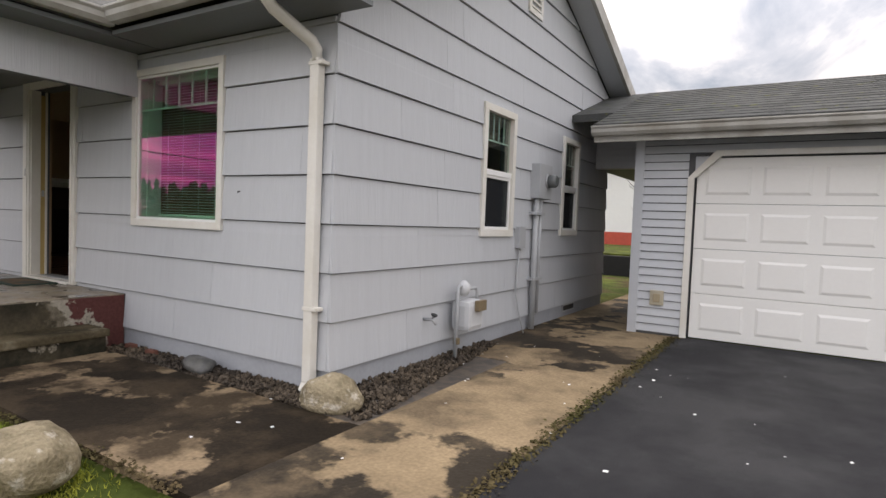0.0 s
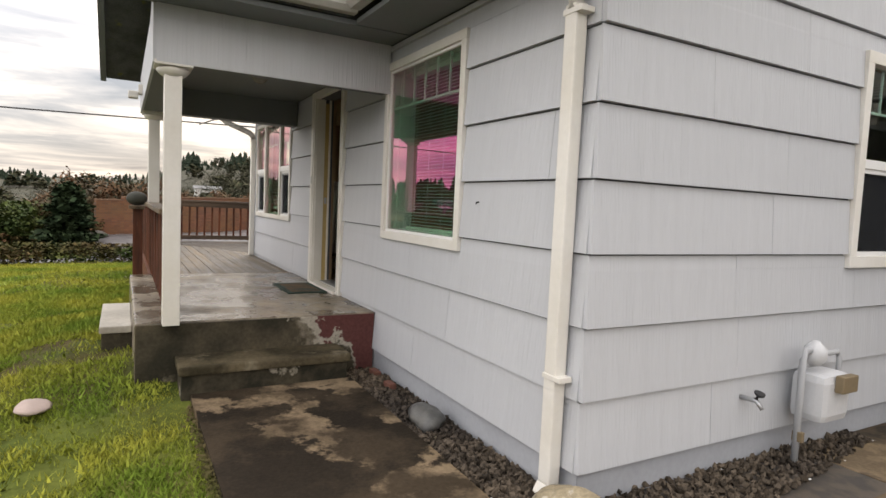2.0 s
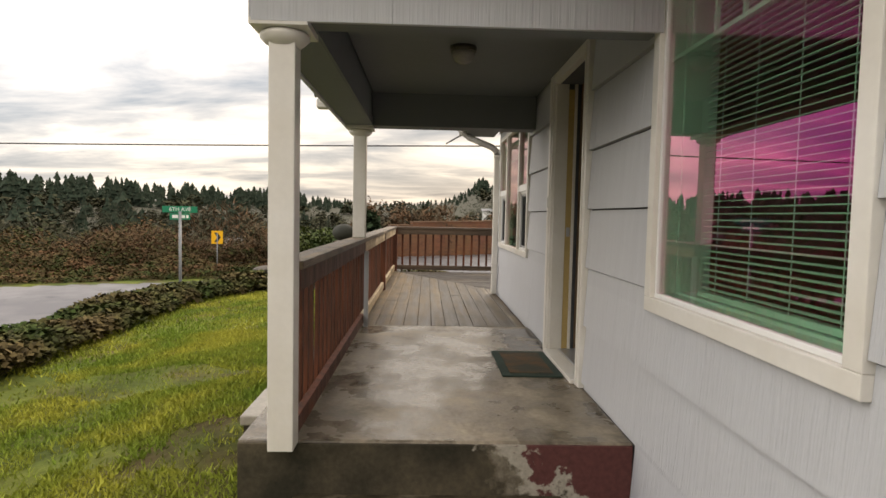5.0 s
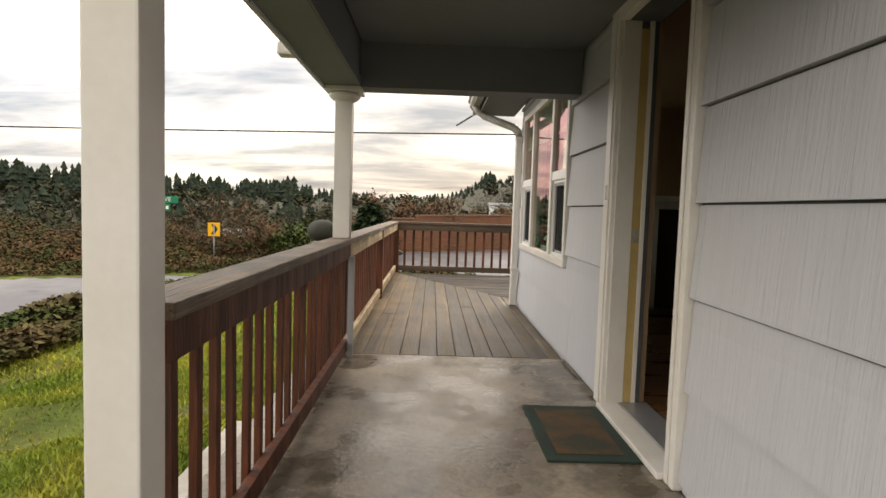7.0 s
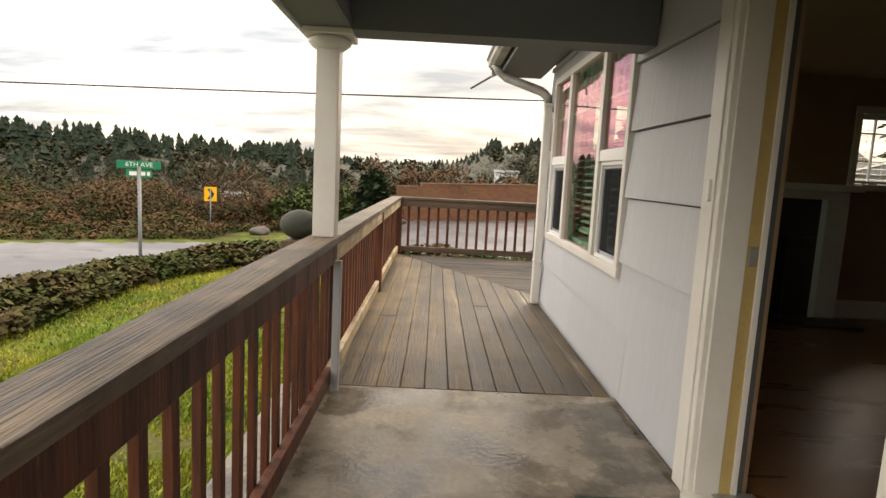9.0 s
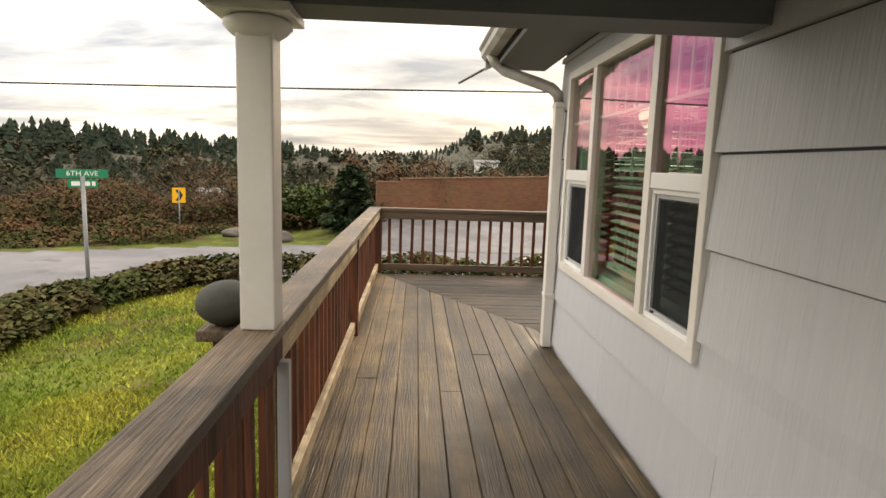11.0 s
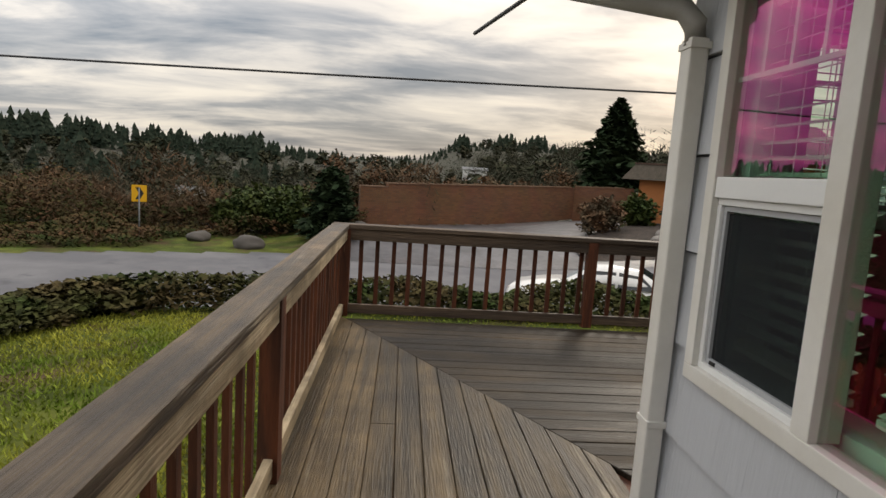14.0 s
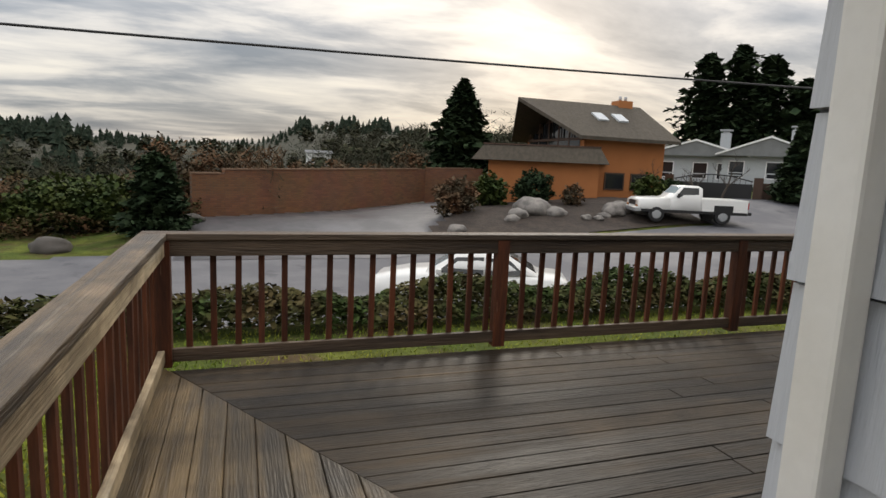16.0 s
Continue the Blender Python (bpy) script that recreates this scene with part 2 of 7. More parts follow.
    bp = n.new("ShaderNodeBump"); bp.inputs["Strength"].default_value, bp.inputs["Distance"].default_value = bump, dist
    l.new(small.outputs["Fac"], bp.inputs["Height"]); l.new(bp.outputs[0], b.inputs["Normal"])
    return m


def worn_face(name):
    """A concrete face: mossy grey at one end, old red paint at the other, flaked to pale bare concrete between."""
    m = patched(name, (0.085, 0.07, 0.045), (0.028, 0.025, 0.016), 2.6, 0.40, 0.60, 0.85, 0.8, third=(0.18, 0.155, 0.115), scale3=3.4, band3=(0.56, 0.64), fine=40, var=0.2, bump=0.4, spec=0.2)
    n, l = m.node_tree.nodes, m.node_tree.links
    hs = next(q for q in n if q.bl_idname == "ShaderNodeHueSaturation")
    col = hs.inputs["Color"].links[0].from_socket
    geo, xyz, ns = n.new("ShaderNodeNewGeometry"), n.new("ShaderNodeSeparateXYZ"), n.new("ShaderNodeTexNoise")
    l.new(geo.outputs["Position"], xyz.inputs[0]); l.new(geo.outputs["Position"], ns.inputs["Vector"])
    ns.inputs["Scale"].default_value, ns.inputs["Detail"].default_value, ns.inputs["Roughness"].default_value = 5.5, 8, 0.62

    def zone(weight, low, high, height):
        add = n.new("ShaderNodeMath"); add.operation = "MULTIPLY_ADD"; add.inputs[1].default_value = weight
        l.new(ns.outputs["Fac"], add.inputs[0]); l.new(xyz.outputs["Y"], add.inputs[2])
        up_ = n.new("ShaderNodeMath"); up_.operation = "MULTIPLY_ADD"; up_.inputs[1].default_value = height
        l.new(xyz.outputs["Z"], up_.inputs[0]); l.new(add.outputs[0], up_.inputs[2])
        r = n.new("ShaderNodeMapRange"); r.inputs[1].default_value, r.inputs[2].default_value = low, high
        l.new(up_.outputs[0], r.inputs[0])
        return r.outputs[0]
    for fac, c in ((zone(0.9, 3.52, 3.57, 1.2), (0.33, 0.30, 0.245, 1)), (zone(1.0, 3.58, 3.61, 0.9), (0.10, 0.037, 0.033, 1))):
        mx = n.new("ShaderNodeMixRGB"); mx.inputs[2].default_value = c
        l.new(fac, mx.inputs[0]); l.new(col, mx.inputs[1]); col = mx.outputs[0]
    l.new(col, hs.inputs["Color"])
    return m


def brickwork(name):
    m = bpy.data.materials.new(name)
    m.use_nodes = True
    n, l = m.node_tree.nodes, m.node_tree.links
    b = n["Principled BSDF"]; b.inputs["Roughness"].default_value = 0.85
    uv, br = n.new("ShaderNodeUVMap"), n.new("ShaderNodeTexBrick")
    br.inputs["Color1"].default_value, br.inputs["Color2"].default_value, br.inputs["Mortar"].default_value = (0.20, 0.075, 0.03, 1), (0.13, 0.05, 0.022, 1), (0.11, 0.06, 0.04, 1)
    br.inputs["Scale"].default_value, br.inputs["Brick Width"].default_value, br.inputs["Row Height"].default_value, br.inputs["Mortar Size"].default_value = 1.0, 0.30, 0.10, 0.008
    l.new(uv.outputs[0], br.inputs["Vector"])
    no, mx = n.new("ShaderNodeTexNoise"), n.new("ShaderNodeMixRGB")
    no.inputs["Scale"].default_value = 0.8; no.inputs["Detail"].default_value = 6
    mx.blend_type = "MULTIPLY"; mx.inputs[0].default_value = 0.5
    l.new(uv.outputs[0], no.inputs["Vector"]); l.new(br.outputs["Color"], mx.inputs[1]); l.new(no.outputs["Color"], mx.inputs[2])
    gm = n.new("ShaderNodeGamma"); gm.inputs[1].default_value = 0.85
    l.new(mx.outputs[0], gm.inputs[0]); l.new(gm.outputs[0], b.inputs["Base Color"])
    bp = n.new("ShaderNodeBump"); bp.inputs["Distance"].default_value = 0.02
    l.new(br.outputs["Fac"], bp.inputs["Height"]); bp.invert = True; l.new(bp.outputs[0], b.inputs["Normal"])
    return m


def leafy(name, c1, c2, rough=0.55, bright=0.35):
    """Leaves: two colours and a brightness of its own for every leaf."""
    m = bpy.data.materials.new(name)
    m.use_nodes = True
    n, l = m.node_tree.nodes, m.node_tree.links
    b = n["Principled BSDF"]; b.inputs["Roughness"].default_value = rough; b.inputs["Specular IOR Level"].default_value = 0.07
    g, t = n.new("ShaderNodeNewGeometry"), n.new("ShaderNodeTexNoise")
    t.inputs["Scale"].default_value = 1.1; t.inputs["Detail"].default_value = 4
    l.new(g.outputs["Position"], t.inputs["Vector"])
    r = n.new("ShaderNodeMapRange"); r.inputs[1].default_value, r.inputs[2].default_value = 0.38, 0.62
    l.new(t.outputs["Fac"], r.inputs[0])
    mix = n.new("ShaderNodeMixRGB"); mix.inputs[1].default_value, mix.inputs[2].default_value = (*c1, 1), (*c2, 1)
    l.new(r.outputs[0], mix.inputs[0])
    v = n.new("ShaderNodeMapRange"); v.inputs[3].default_value, v.inputs[4].default_value = 1 - bright, 1 + bright
    l.new(g.outputs["Random Per Island"], v.inputs[0])
    hs = n.new("ShaderNodeHueSaturation"); l.new(mix.outputs[0], hs.inputs["Color"]); l.new(v.outputs[0], hs.inputs["Value"])
    l.new(hs.outputs[0], b.inputs["Base Color"])
    return m


SIDING = mat("painted_siding", (0.50, 0.515, 0.535), rough=0.55, var=0.055, scale=1.1, fine=5.0, bump=0.55, dist=0.010, stretch=(16, 16, 0.35), object_random=0.03, stain=0.2)
LAP = mat("painted_lap_siding", (0.50, 0.515, 0.535), rough=0.5, var=0.04, scale=1.5, fine=30, bump=0.1, object_random=0.02)
WALLCORE = mat("wall_core", (0.10, 0.103, 0.108), rough=0.8)
WHITE = mat("white_paint", (0.74, 0.72, 0.67), rough=0.38, var=0.05, scale=2.5, fine=35, bump=0.08, color2=(0.66, 0.63, 0.56))
VINYL = mat("white_vinyl", (0.78, 0.78, 0.76), rough=0.3, var=0.02, bump=0.02)
DOORWHITE = mat("garage_door_white", (0.76, 0.75, 0.72), rough=0.4, var=0.025, scale=1.0, fine=30, bump=0.03)
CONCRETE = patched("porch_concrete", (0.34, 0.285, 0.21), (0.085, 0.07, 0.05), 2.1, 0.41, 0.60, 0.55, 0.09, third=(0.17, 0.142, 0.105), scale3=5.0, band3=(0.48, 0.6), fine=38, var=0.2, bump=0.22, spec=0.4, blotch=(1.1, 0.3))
PADTOP = patched("pale_pad_concrete", (0.48, 0.45, 0.39), (0.3, 0.27, 0.22), 2.2, 0.42, 0.62, 0.7, 0.5, fine=38, var=0.12, bump=0.12)
WALK = patched("stained_walk", (0.022, 0.017, 0.012), (0.21, 0.155, 0.098), 1.25, 0.535, 0.56, 0.85, 0.9, third=(0.05, 0.037, 0.024), scale3=2.2, band3=(0.47, 0.6), fine=45, var=0.2, bump=0.35, spec=0.08, blotch=(0.9, 0.25))
APRON = patched("worn_concrete", (0.27, 0.20, 0.122), (0.035, 0.028, 0.02), 1.1, 0.52, 0.55, 0.85, 0.75, third=(0.135, 0.10, 0.063), scale3=1.6, band3=(0.50, 0.64), fine=45, var=0.2, bump=0.35, spec=0.15, blotch=(0.8, 0.3))
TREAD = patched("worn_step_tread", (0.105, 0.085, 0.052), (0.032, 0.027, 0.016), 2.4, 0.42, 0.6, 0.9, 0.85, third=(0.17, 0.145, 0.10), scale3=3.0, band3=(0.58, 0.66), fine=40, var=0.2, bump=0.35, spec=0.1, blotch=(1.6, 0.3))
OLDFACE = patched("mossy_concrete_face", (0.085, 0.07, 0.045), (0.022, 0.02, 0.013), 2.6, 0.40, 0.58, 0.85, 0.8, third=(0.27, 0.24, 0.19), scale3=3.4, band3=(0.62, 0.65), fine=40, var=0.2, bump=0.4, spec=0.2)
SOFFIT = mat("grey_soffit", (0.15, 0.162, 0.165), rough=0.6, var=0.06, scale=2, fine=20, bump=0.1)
GUTTER = mat("gutter_paint", (0.46, 0.45, 0.42), rough=0.45, var=0.1, scale=3, fine=30, bump=0.05, color2=(0.30, 0.28, 0.24))
ROOF = patched("mossy_shingle", (0.075, 0.077, 0.075), (0.045, 0.047, 0.044), 5.0, 0.4, 0.6, 0.95, 0.95, third=(0.10, 0.105, 0.03), scale3=7.0, band3=(0.60, 0.68), fine=70, var=0.22, bump=0.5, object_random=0.18)
STAIN = patched("red_stained_wood", (0.135, 0.042, 0.019), (0.05, 0.020, 0.012), 2.2, 0.4, 0.65, 0.55, 0.65, third=(0.19, 0.10, 0.06), scale3=5, band3=(0.66, 0.72), fine=14, var=0.18, bump=0.4, object_random=0.25, stretch=(7, 7, 0.8), spec=0.3)
CAPWOOD = patched("weathered_cap_wood", (0.15, 0.106, 0.064), (0.062, 0.045, 0.030), 1.6, 0.42, 0.6, 0.55, 0.45, third=(0.32, 0.265, 0.19), scale3=1.4, band3=(0.58, 0.68), fine=11, var=0.24, bump=0.9, object_random=0.1, stretch=(0.45, 11, 9), spec=0.35, blotch=(4.0, 0.4))
BAREWOOD = patched("bare_weathered_rail", (0.42, 0.335, 0.22), (0.22, 0.16, 0.095), 1.2, 0.45, 0.62, 0.7, 0.65, third=(0.42, 0.355, 0.26), scale3=1.4, band3=(0.54, 0.64), fine=11, var=0.18, bump=0.7, object_random=0.1, stretch=(0.45, 9, 9), spec=0.25, blotch=(4.0, 0.35))
CAPWOOD_Y = patched("weathered_cap_wood_north", (0.12, 0.082, 0.054), (0.055, 0.04, 0.03), 1.2, 0.42, 0.6, 0.6, 0.5, third=(0.2, 0.15, 0.10), scale3=1.6, band3=(0.62, 0.7), fine=13, var=0.28, bump=0.8, object_random=0.1, stretch=(14, 0.45, 9), spec=0.3)
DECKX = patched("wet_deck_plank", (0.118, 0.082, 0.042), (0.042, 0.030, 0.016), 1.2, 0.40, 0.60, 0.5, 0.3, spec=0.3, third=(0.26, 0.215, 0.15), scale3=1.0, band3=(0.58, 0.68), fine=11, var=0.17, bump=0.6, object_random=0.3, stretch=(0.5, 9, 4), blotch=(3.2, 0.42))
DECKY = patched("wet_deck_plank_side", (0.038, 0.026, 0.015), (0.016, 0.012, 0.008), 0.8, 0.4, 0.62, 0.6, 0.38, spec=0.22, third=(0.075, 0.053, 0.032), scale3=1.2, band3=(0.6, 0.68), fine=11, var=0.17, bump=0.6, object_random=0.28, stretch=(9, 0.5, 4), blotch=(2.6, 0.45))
EARTH = patched("lawn_earth", (0.062, 0.082, 0.018), (0.08, 0.056, 0.030), 0.75, 0.48, 0.62, 0.95, 0.95, spec=0.08, third=(0.105, 0.118, 0.024), scale3=0.5, band3=(0.48, 0.6), fine=14, var=0.25, bump=0.8, dist=0.03, blotch=(1.5, 0.3))
ASPHALT = patched("driveway_asphalt", (0.016, 0.016, 0.018), (0.026, 0.026, 0.028), 0.9, 0.42, 0.6, 0.85, 0.6, spec=0.3, third=(0.05, 0.05, 0.052), scale3=60, band3=(0.62, 0.7), fine=140, var=0.3, bump=0.6)
ROADM = patched("road_asphalt", (0.115, 0.115, 0.125), (0.15, 0.148, 0.155), 0.35, 0.42, 0.6, 0.8, 0.65, third=(0.09, 0.09, 0.098), scale3=1.1, band3=(0.58, 0.66), fine=40, var=0.1, bump=0.1, spec=0.22)
WETDRIVE = patched("wet_driveway", (0.065, 0.064, 0.068), (0.11, 0.105, 0.11), 0.5, 0.4, 0.6, 0.5, 0.28, fine=30, var=0.1, bump=0.05, spec=0.35)
METAL = mat("grey_painted_metal", (0.40, 0.41, 0.42), rough=0.45, var=0.05, scale=5, bump=0.05)
GALV = mat("galvanised_metal", (0.45, 0.46, 0.47), rough=0.4, metal=0.7, var=0.08, scale=12, bump=0.05)
BLACK = mat("black_plastic", (0.012, 0.012, 0.013), rough=0.4, var=0.1)
STONE = patched("pale_boulder", (0.30, 0.25, 0.165), (0.14, 0.115, 0.07), 5, 0.45, 0.6, 0.9, 0.9, third=(0.48, 0.43, 0.35), scale3=9, fine=50, var=0.2, bump=0.7, dist=0.025, spec=0.25)
DARKSTONE = patched("dark_wet_stone", (0.06, 0.06, 0.058), (0.10, 0.098, 0.09), 7, 0.45, 0.6, 0.35, 0.5, fine=60, var=0.12, bump=0.2)
GREYROCK = patched("grey_rock", (0.22, 0.20, 0.18), (0.12, 0.11, 0.10), 2.5, 0.45, 0.6, 0.85, 0.85, fine=18, var=0.15, bump=0.5, dist=0.05)
PEBBLE = mat("pebbles", (0.09, 0.072, 0.055), rough=0.55, var=0.2, scale=9, fine=90, bump=0.1, color2=(0.05, 0.043, 0.037), stain=0.9)
BARK = mat("bark", (0.07, 0.055, 0.043), rough=0.9, var=0.2, scale=8, fine=40, bump=0.5)
GLASS = coated_glass("coated_window_glass", (0.74, 0.96, 0.84), (0.92, 0.07, 0.45), 0.13)
SIDEGLASS = coated_glass("clear_window_glass", (0.80, 0.93, 0.87), (0.6, 0.75, 0.7), 0.06)
SCREEN = screen_mesh("insect_screen", 0.45)
BLIND = mat("blind_slat", (0.75, 0.75, 0.70), rough=0.5, var=0.03, bump=0.0)
ROOMWALL = mat("tan_plaster", (0.36, 0.24, 0.14), rough=0.8, var=0.05, scale=2)
WOODFLOOR = patched("varnished_oak_floor", (0.22, 0.105, 0.042), (0.17, 0.078, 0.03), 1.5, 0.35, 0.65, 0.32, 0.26, fine=6, var=0.05, bump=0.02, stretch=(4, 1, 1))
BRICK = brickwork("brown_brickwork")
IVY = leafy("ivy_leaf", (0.032, 0.050, 0.014), (0.075, 0.056, 0.025), 0.85, 0.55)
GRASSBLADE = leafy("grass_blade", (0.14, 0.205, 0.030), (0.31, 0.31, 0.05), 0.85, 0.26)
NEEDLE = leafy("conifer_needle", (0.018, 0.032, 0.016), (0.032, 0.048, 0.022), 0.85, 0.4)
TWIG = leafy("bare_twigs", (0.14, 0.077, 0.043), (0.085, 0.07, 0.046), 0.95, 0.35)
BRAMBLE = leafy("bramble_thicket", (0.035, 0.048, 0.016), (0.10, 0.055, 0.03), 0.95, 0.4)
FARCON = leafy("far_conifer", (0.020, 0.032, 0.022), (0.034, 0.044, 0.030), 1.0, 0.3)
FARDEC = leafy("far_bare_wood", (0.055, 0.048, 0.034), (0.034, 0.042, 0.026), 1.0, 0.3)
SHRUB = leafy("evergreen_shrub", (0.035, 0.055, 0.018), (0.06, 0.075, 0.02), 0.6)

# ---- the plan, in metres ----
WALL_Y, EAST_X, WEST_X, NORTH_Y = 3.2, -2.6, -10.48, 9.9
FLOOR = 0.50
COURSE0, COURSE = 0.187, 0.3525
WIN_A = (-5.04, 1.15, -3.77, 2.555)
WIN_B = (-10.2, 1.15, -8.08, 2.55)
DOOR = (-6.98, 0.52, -6.12, 2.55)
WIN_C, WIN_D = (5.38, 1.155, 6.16, 2.535), (7.71, 1.165, 8.40, 2.52)
RIDGE_Y, RIDGE_Z = 6.55, 4.85
EAVE_Y, EAVE_Z = 2.72, 2.86


def smooth(a, b, v):
    t = max(0.0, min(1.0, (v - a) / (b - a)))
    return t * t * (3 - 2 * t)


def road_z(x, y):
    """The street and the land across it: it climbs to the north, and rises west of the street."""
    north = 0.08 * max(0.0, y - 7.0) if y < 21 else 1.12 + 0.03 * min(y - 21, 40)
    return -1.65 + north + 0.75 * smooth(-29.6, -35.5, x) * smooth(-4.5, 0.5, y)


def bank(x, y):
    """Metres outward from the hedge's foot at the lawn, which runs south of the yard and turns north beyond the deck."""
    dx, dy = -16.3 - x, -2.1 - y + 0.03 * (x + 10)
    if dx > -3 and dy > -3:
        return math.hypot(dx + 3, dy + 3) - 3
    return max(dx, dy)


def ground_z(x, y):
    d = bank(x, y)
    yard = -0.26 * smooth(-4.5, 0, d)
    down = smooth(0.3, 3.4, d)
    z = yard * (1 - down) + road_z(x, y) * down
    r = math.hypot(x + 10, y - 2)
    far = smooth(30, 75, r) * smooth(30, 5, y) if x < -20 else smooth(30, 75, r) * smooth(-5, -30, y)
    z -= 7 * far
    z += 0.19 * smooth(-4.5, -5.7, x) * smooth(-8.6, -7.6, x) * smooth(-0.8, 1.1, y) * smooth(1.75, 1.5, y)
    z += 15 * smooth(120, 300, r) * (1 if (x < -20 or y < -20) else 0)
    return z


def grid_sheet(xs, ys, height, inside=None):
    bm = bmesh.new()
    pts = {}

    def vert(i, j):
        if (i, j) not in pts:
            pts[i, j] = bm.verts.new((xs[i], ys[j], height(xs[i], ys[j])))
        return pts[i, j]
    for i in range(len(xs) - 1):
        for j in range(len(ys) - 1):
            if inside is None or inside((xs[i] + xs[i + 1]) / 2, (ys[j] + ys[j + 1]) / 2):
                f = bm.faces.new((vert(i, j), vert(i + 1, j), vert(i + 1, j + 1), vert(i, j + 1))); f.smooth = True
    return bm


def steps(a, b, d):
    n = max(1, round((b - a) / d))
    return [a + (b - a) * i / n for i in range(n + 1)]


GX = [-900, -600, -450, -350, -290, -240, -200, -165, -140, -120, -100, -85, -75, -66, -58, -52] + steps(-48, 4, 0.6) + [7, 12, 20, 40, 80, 200, 500]
GY = [-900, -400, -250, -180, -140, -110, -85, -65, -50, -40, -34, -28, -24] + steps(-20, 26, 0.6) + [29, 33, 38, 45, 60, 90, 150, 300, 700]
gnd = solid("ground", grid_sheet(GX, GY, ground_z), EARTH, kind="structure", label="patchy wet lawn and rough grass", category="ground")
gnd.data.materials.append(mat("woodland_floor", (0.055, 0.05, 0.032), rough=0.95, var=0.3, scale=0.15, fine=2.0, bump=0.3, color2=(0.035, 0.038, 0.022)))
for f in gnd.data.polygons:
    if f.center.x < -48 or (f.center.x < -36 and f.center.y < -1) or f.center.y < -30:
        f.material_index = 1


solid("road", grid_sheet(steps(-38, 4, 0.5), steps(-30, 60, 0.5), lambda x, y: ground_z(x, y) + 0.02, lambda x, y: bank(x, y) > 3.3 and (x > -30.6 + 0.16 * max(0.0, -1.8 - y) ** 1.35 or y > 22.5 and x > -37)), ROADM, kind="structure", category="road", label="damp grey asphalt street")
solid("driveway_uphill", grid_sheet(steps(-46, -29.6, 0.5), steps(0, 16, 0.5), lambda x, y: ground_z(x, y) + 0.035, lambda x, y: 1.0 - 1.55 * (x + 35.5) - 1.2 < y or (y > 1.0 - 1.55 * (x + 36.2) if x < -36 else y > 0.8) and y < 4.2 - 0.95 * (x + 31)), WETDRIVE, kind="structure", category="road", label="wet asphalt driveway rising from the street")
solid("driveway", B(-0.985, -14, -0.3, 7, 7.499, 0.021), ASPHALT, kind="structure", category="driveway", label="dark wet asphalt driveway before the garage")

# ---- house walls ----
solid("wall_south", holed("x", WEST_X, EAST_X, 0.0, 2.9, WALL_Y, WALL_Y + 0.16, [WIN_A, WIN_B, DOOR]), WALLCORE, kind="structure", category="wall", label="front wall under grey painted shingle siding")
solid("wall_east", holed("y", WALL_Y + 0.161, NORTH_Y, 0.0, 2.9, EAST_X - 0.16, EAST_X, [WIN_C, WIN_D]), WALLCORE, kind="structure", category="wall", label="gable side wall under grey shingle siding")
HIGH1, HIGH2 = (3.55, 1.78, 4.25, 2.42), (5.98, 1.78, 6.75, 2.42)
solid("wall_west", holed("y", WALL_Y + 0.161, NORTH_Y, 0.0, 2.9, WEST_X, WEST_X + 0.16, [HIGH1, HIGH2]), WALLCORE, kind="structure", category="wall", label="grey end wall with two high windows")
solid("wall_north", B(WEST_X + 0.161, NORTH_Y - 0.16, 0, EAST_X - 0.161, NORTH_Y, 2.9), WALLCORE, kind="structure", category="wall", label="grey back wall")
for name, x in (("gable_east", EAST_X - 0.16), ("gable_west", WEST_X)):
    bm = bmesh.new()
    prism(bm, [(WALL_Y, 2.901), (NORTH_Y, 2.901), (NORTH_Y, 3.38), (RIDGE_Y, RIDGE_Z - 0.16), (WALL_Y, 2.95)], "x", x, x + 0.16)
    solid(name, bm, WALLCORE, kind="structure", category="wall", label="gable wall under grey shingle siding")

# roofs, soffits, fascias
bm = bmesh.new()
prism(bm, [(EAVE_Y, EAVE_Z), (RIDGE_Y, RIDGE_Z), (10.4, 3.36), (10.4, 3.24), (RIDGE_Y, RIDGE_Z - 0.12), (EAVE_Y, EAVE_Z - 0.10)], "x", -11.1, -2.27)
solid("roof", bm, ROOF, kind="structure", category="roof", label="dark asphalt shingle gable roof")
bm = bmesh.new()
prism(bm, [(-8.5, 2.74), (-6.55, 3.72), (-4.62, 2.74), (-4.62, 2.86), (-6.55, 3.84), (-8.5, 2.86)], "y", 1.12, 4.0)
solid("porch_roof", bm, ROOF, kind="structure", category="roof", label="dark shingle porch gable roof")
bm = bmesh.new()
prism(bm, [(-8.5, 2.70), (-6.55, 3.68), (-4.62, 2.70), (-4.62, 2.88), (-6.55, 3.87), (-8.5, 2.88)], "y", 1.06, 1.119)
solid("rake_board", bm, SOFFIT, kind="structure", category="trim", label="grey porch rake board")
bm = bmesh.new()
prism(bm, [(-7.98, 2.76), (-6.55, 3.45), (-5.15, 2.76)], "y", 1.52, 1.68)
solid("porch_gable", bm, SIDING, kind="structure", category="wall", label="grey porch gable")
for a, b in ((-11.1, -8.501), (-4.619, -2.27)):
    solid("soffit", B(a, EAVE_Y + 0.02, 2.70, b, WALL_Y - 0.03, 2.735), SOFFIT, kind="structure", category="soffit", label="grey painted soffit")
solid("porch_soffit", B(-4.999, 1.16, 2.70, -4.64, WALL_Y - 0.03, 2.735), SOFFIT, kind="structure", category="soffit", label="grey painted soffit")
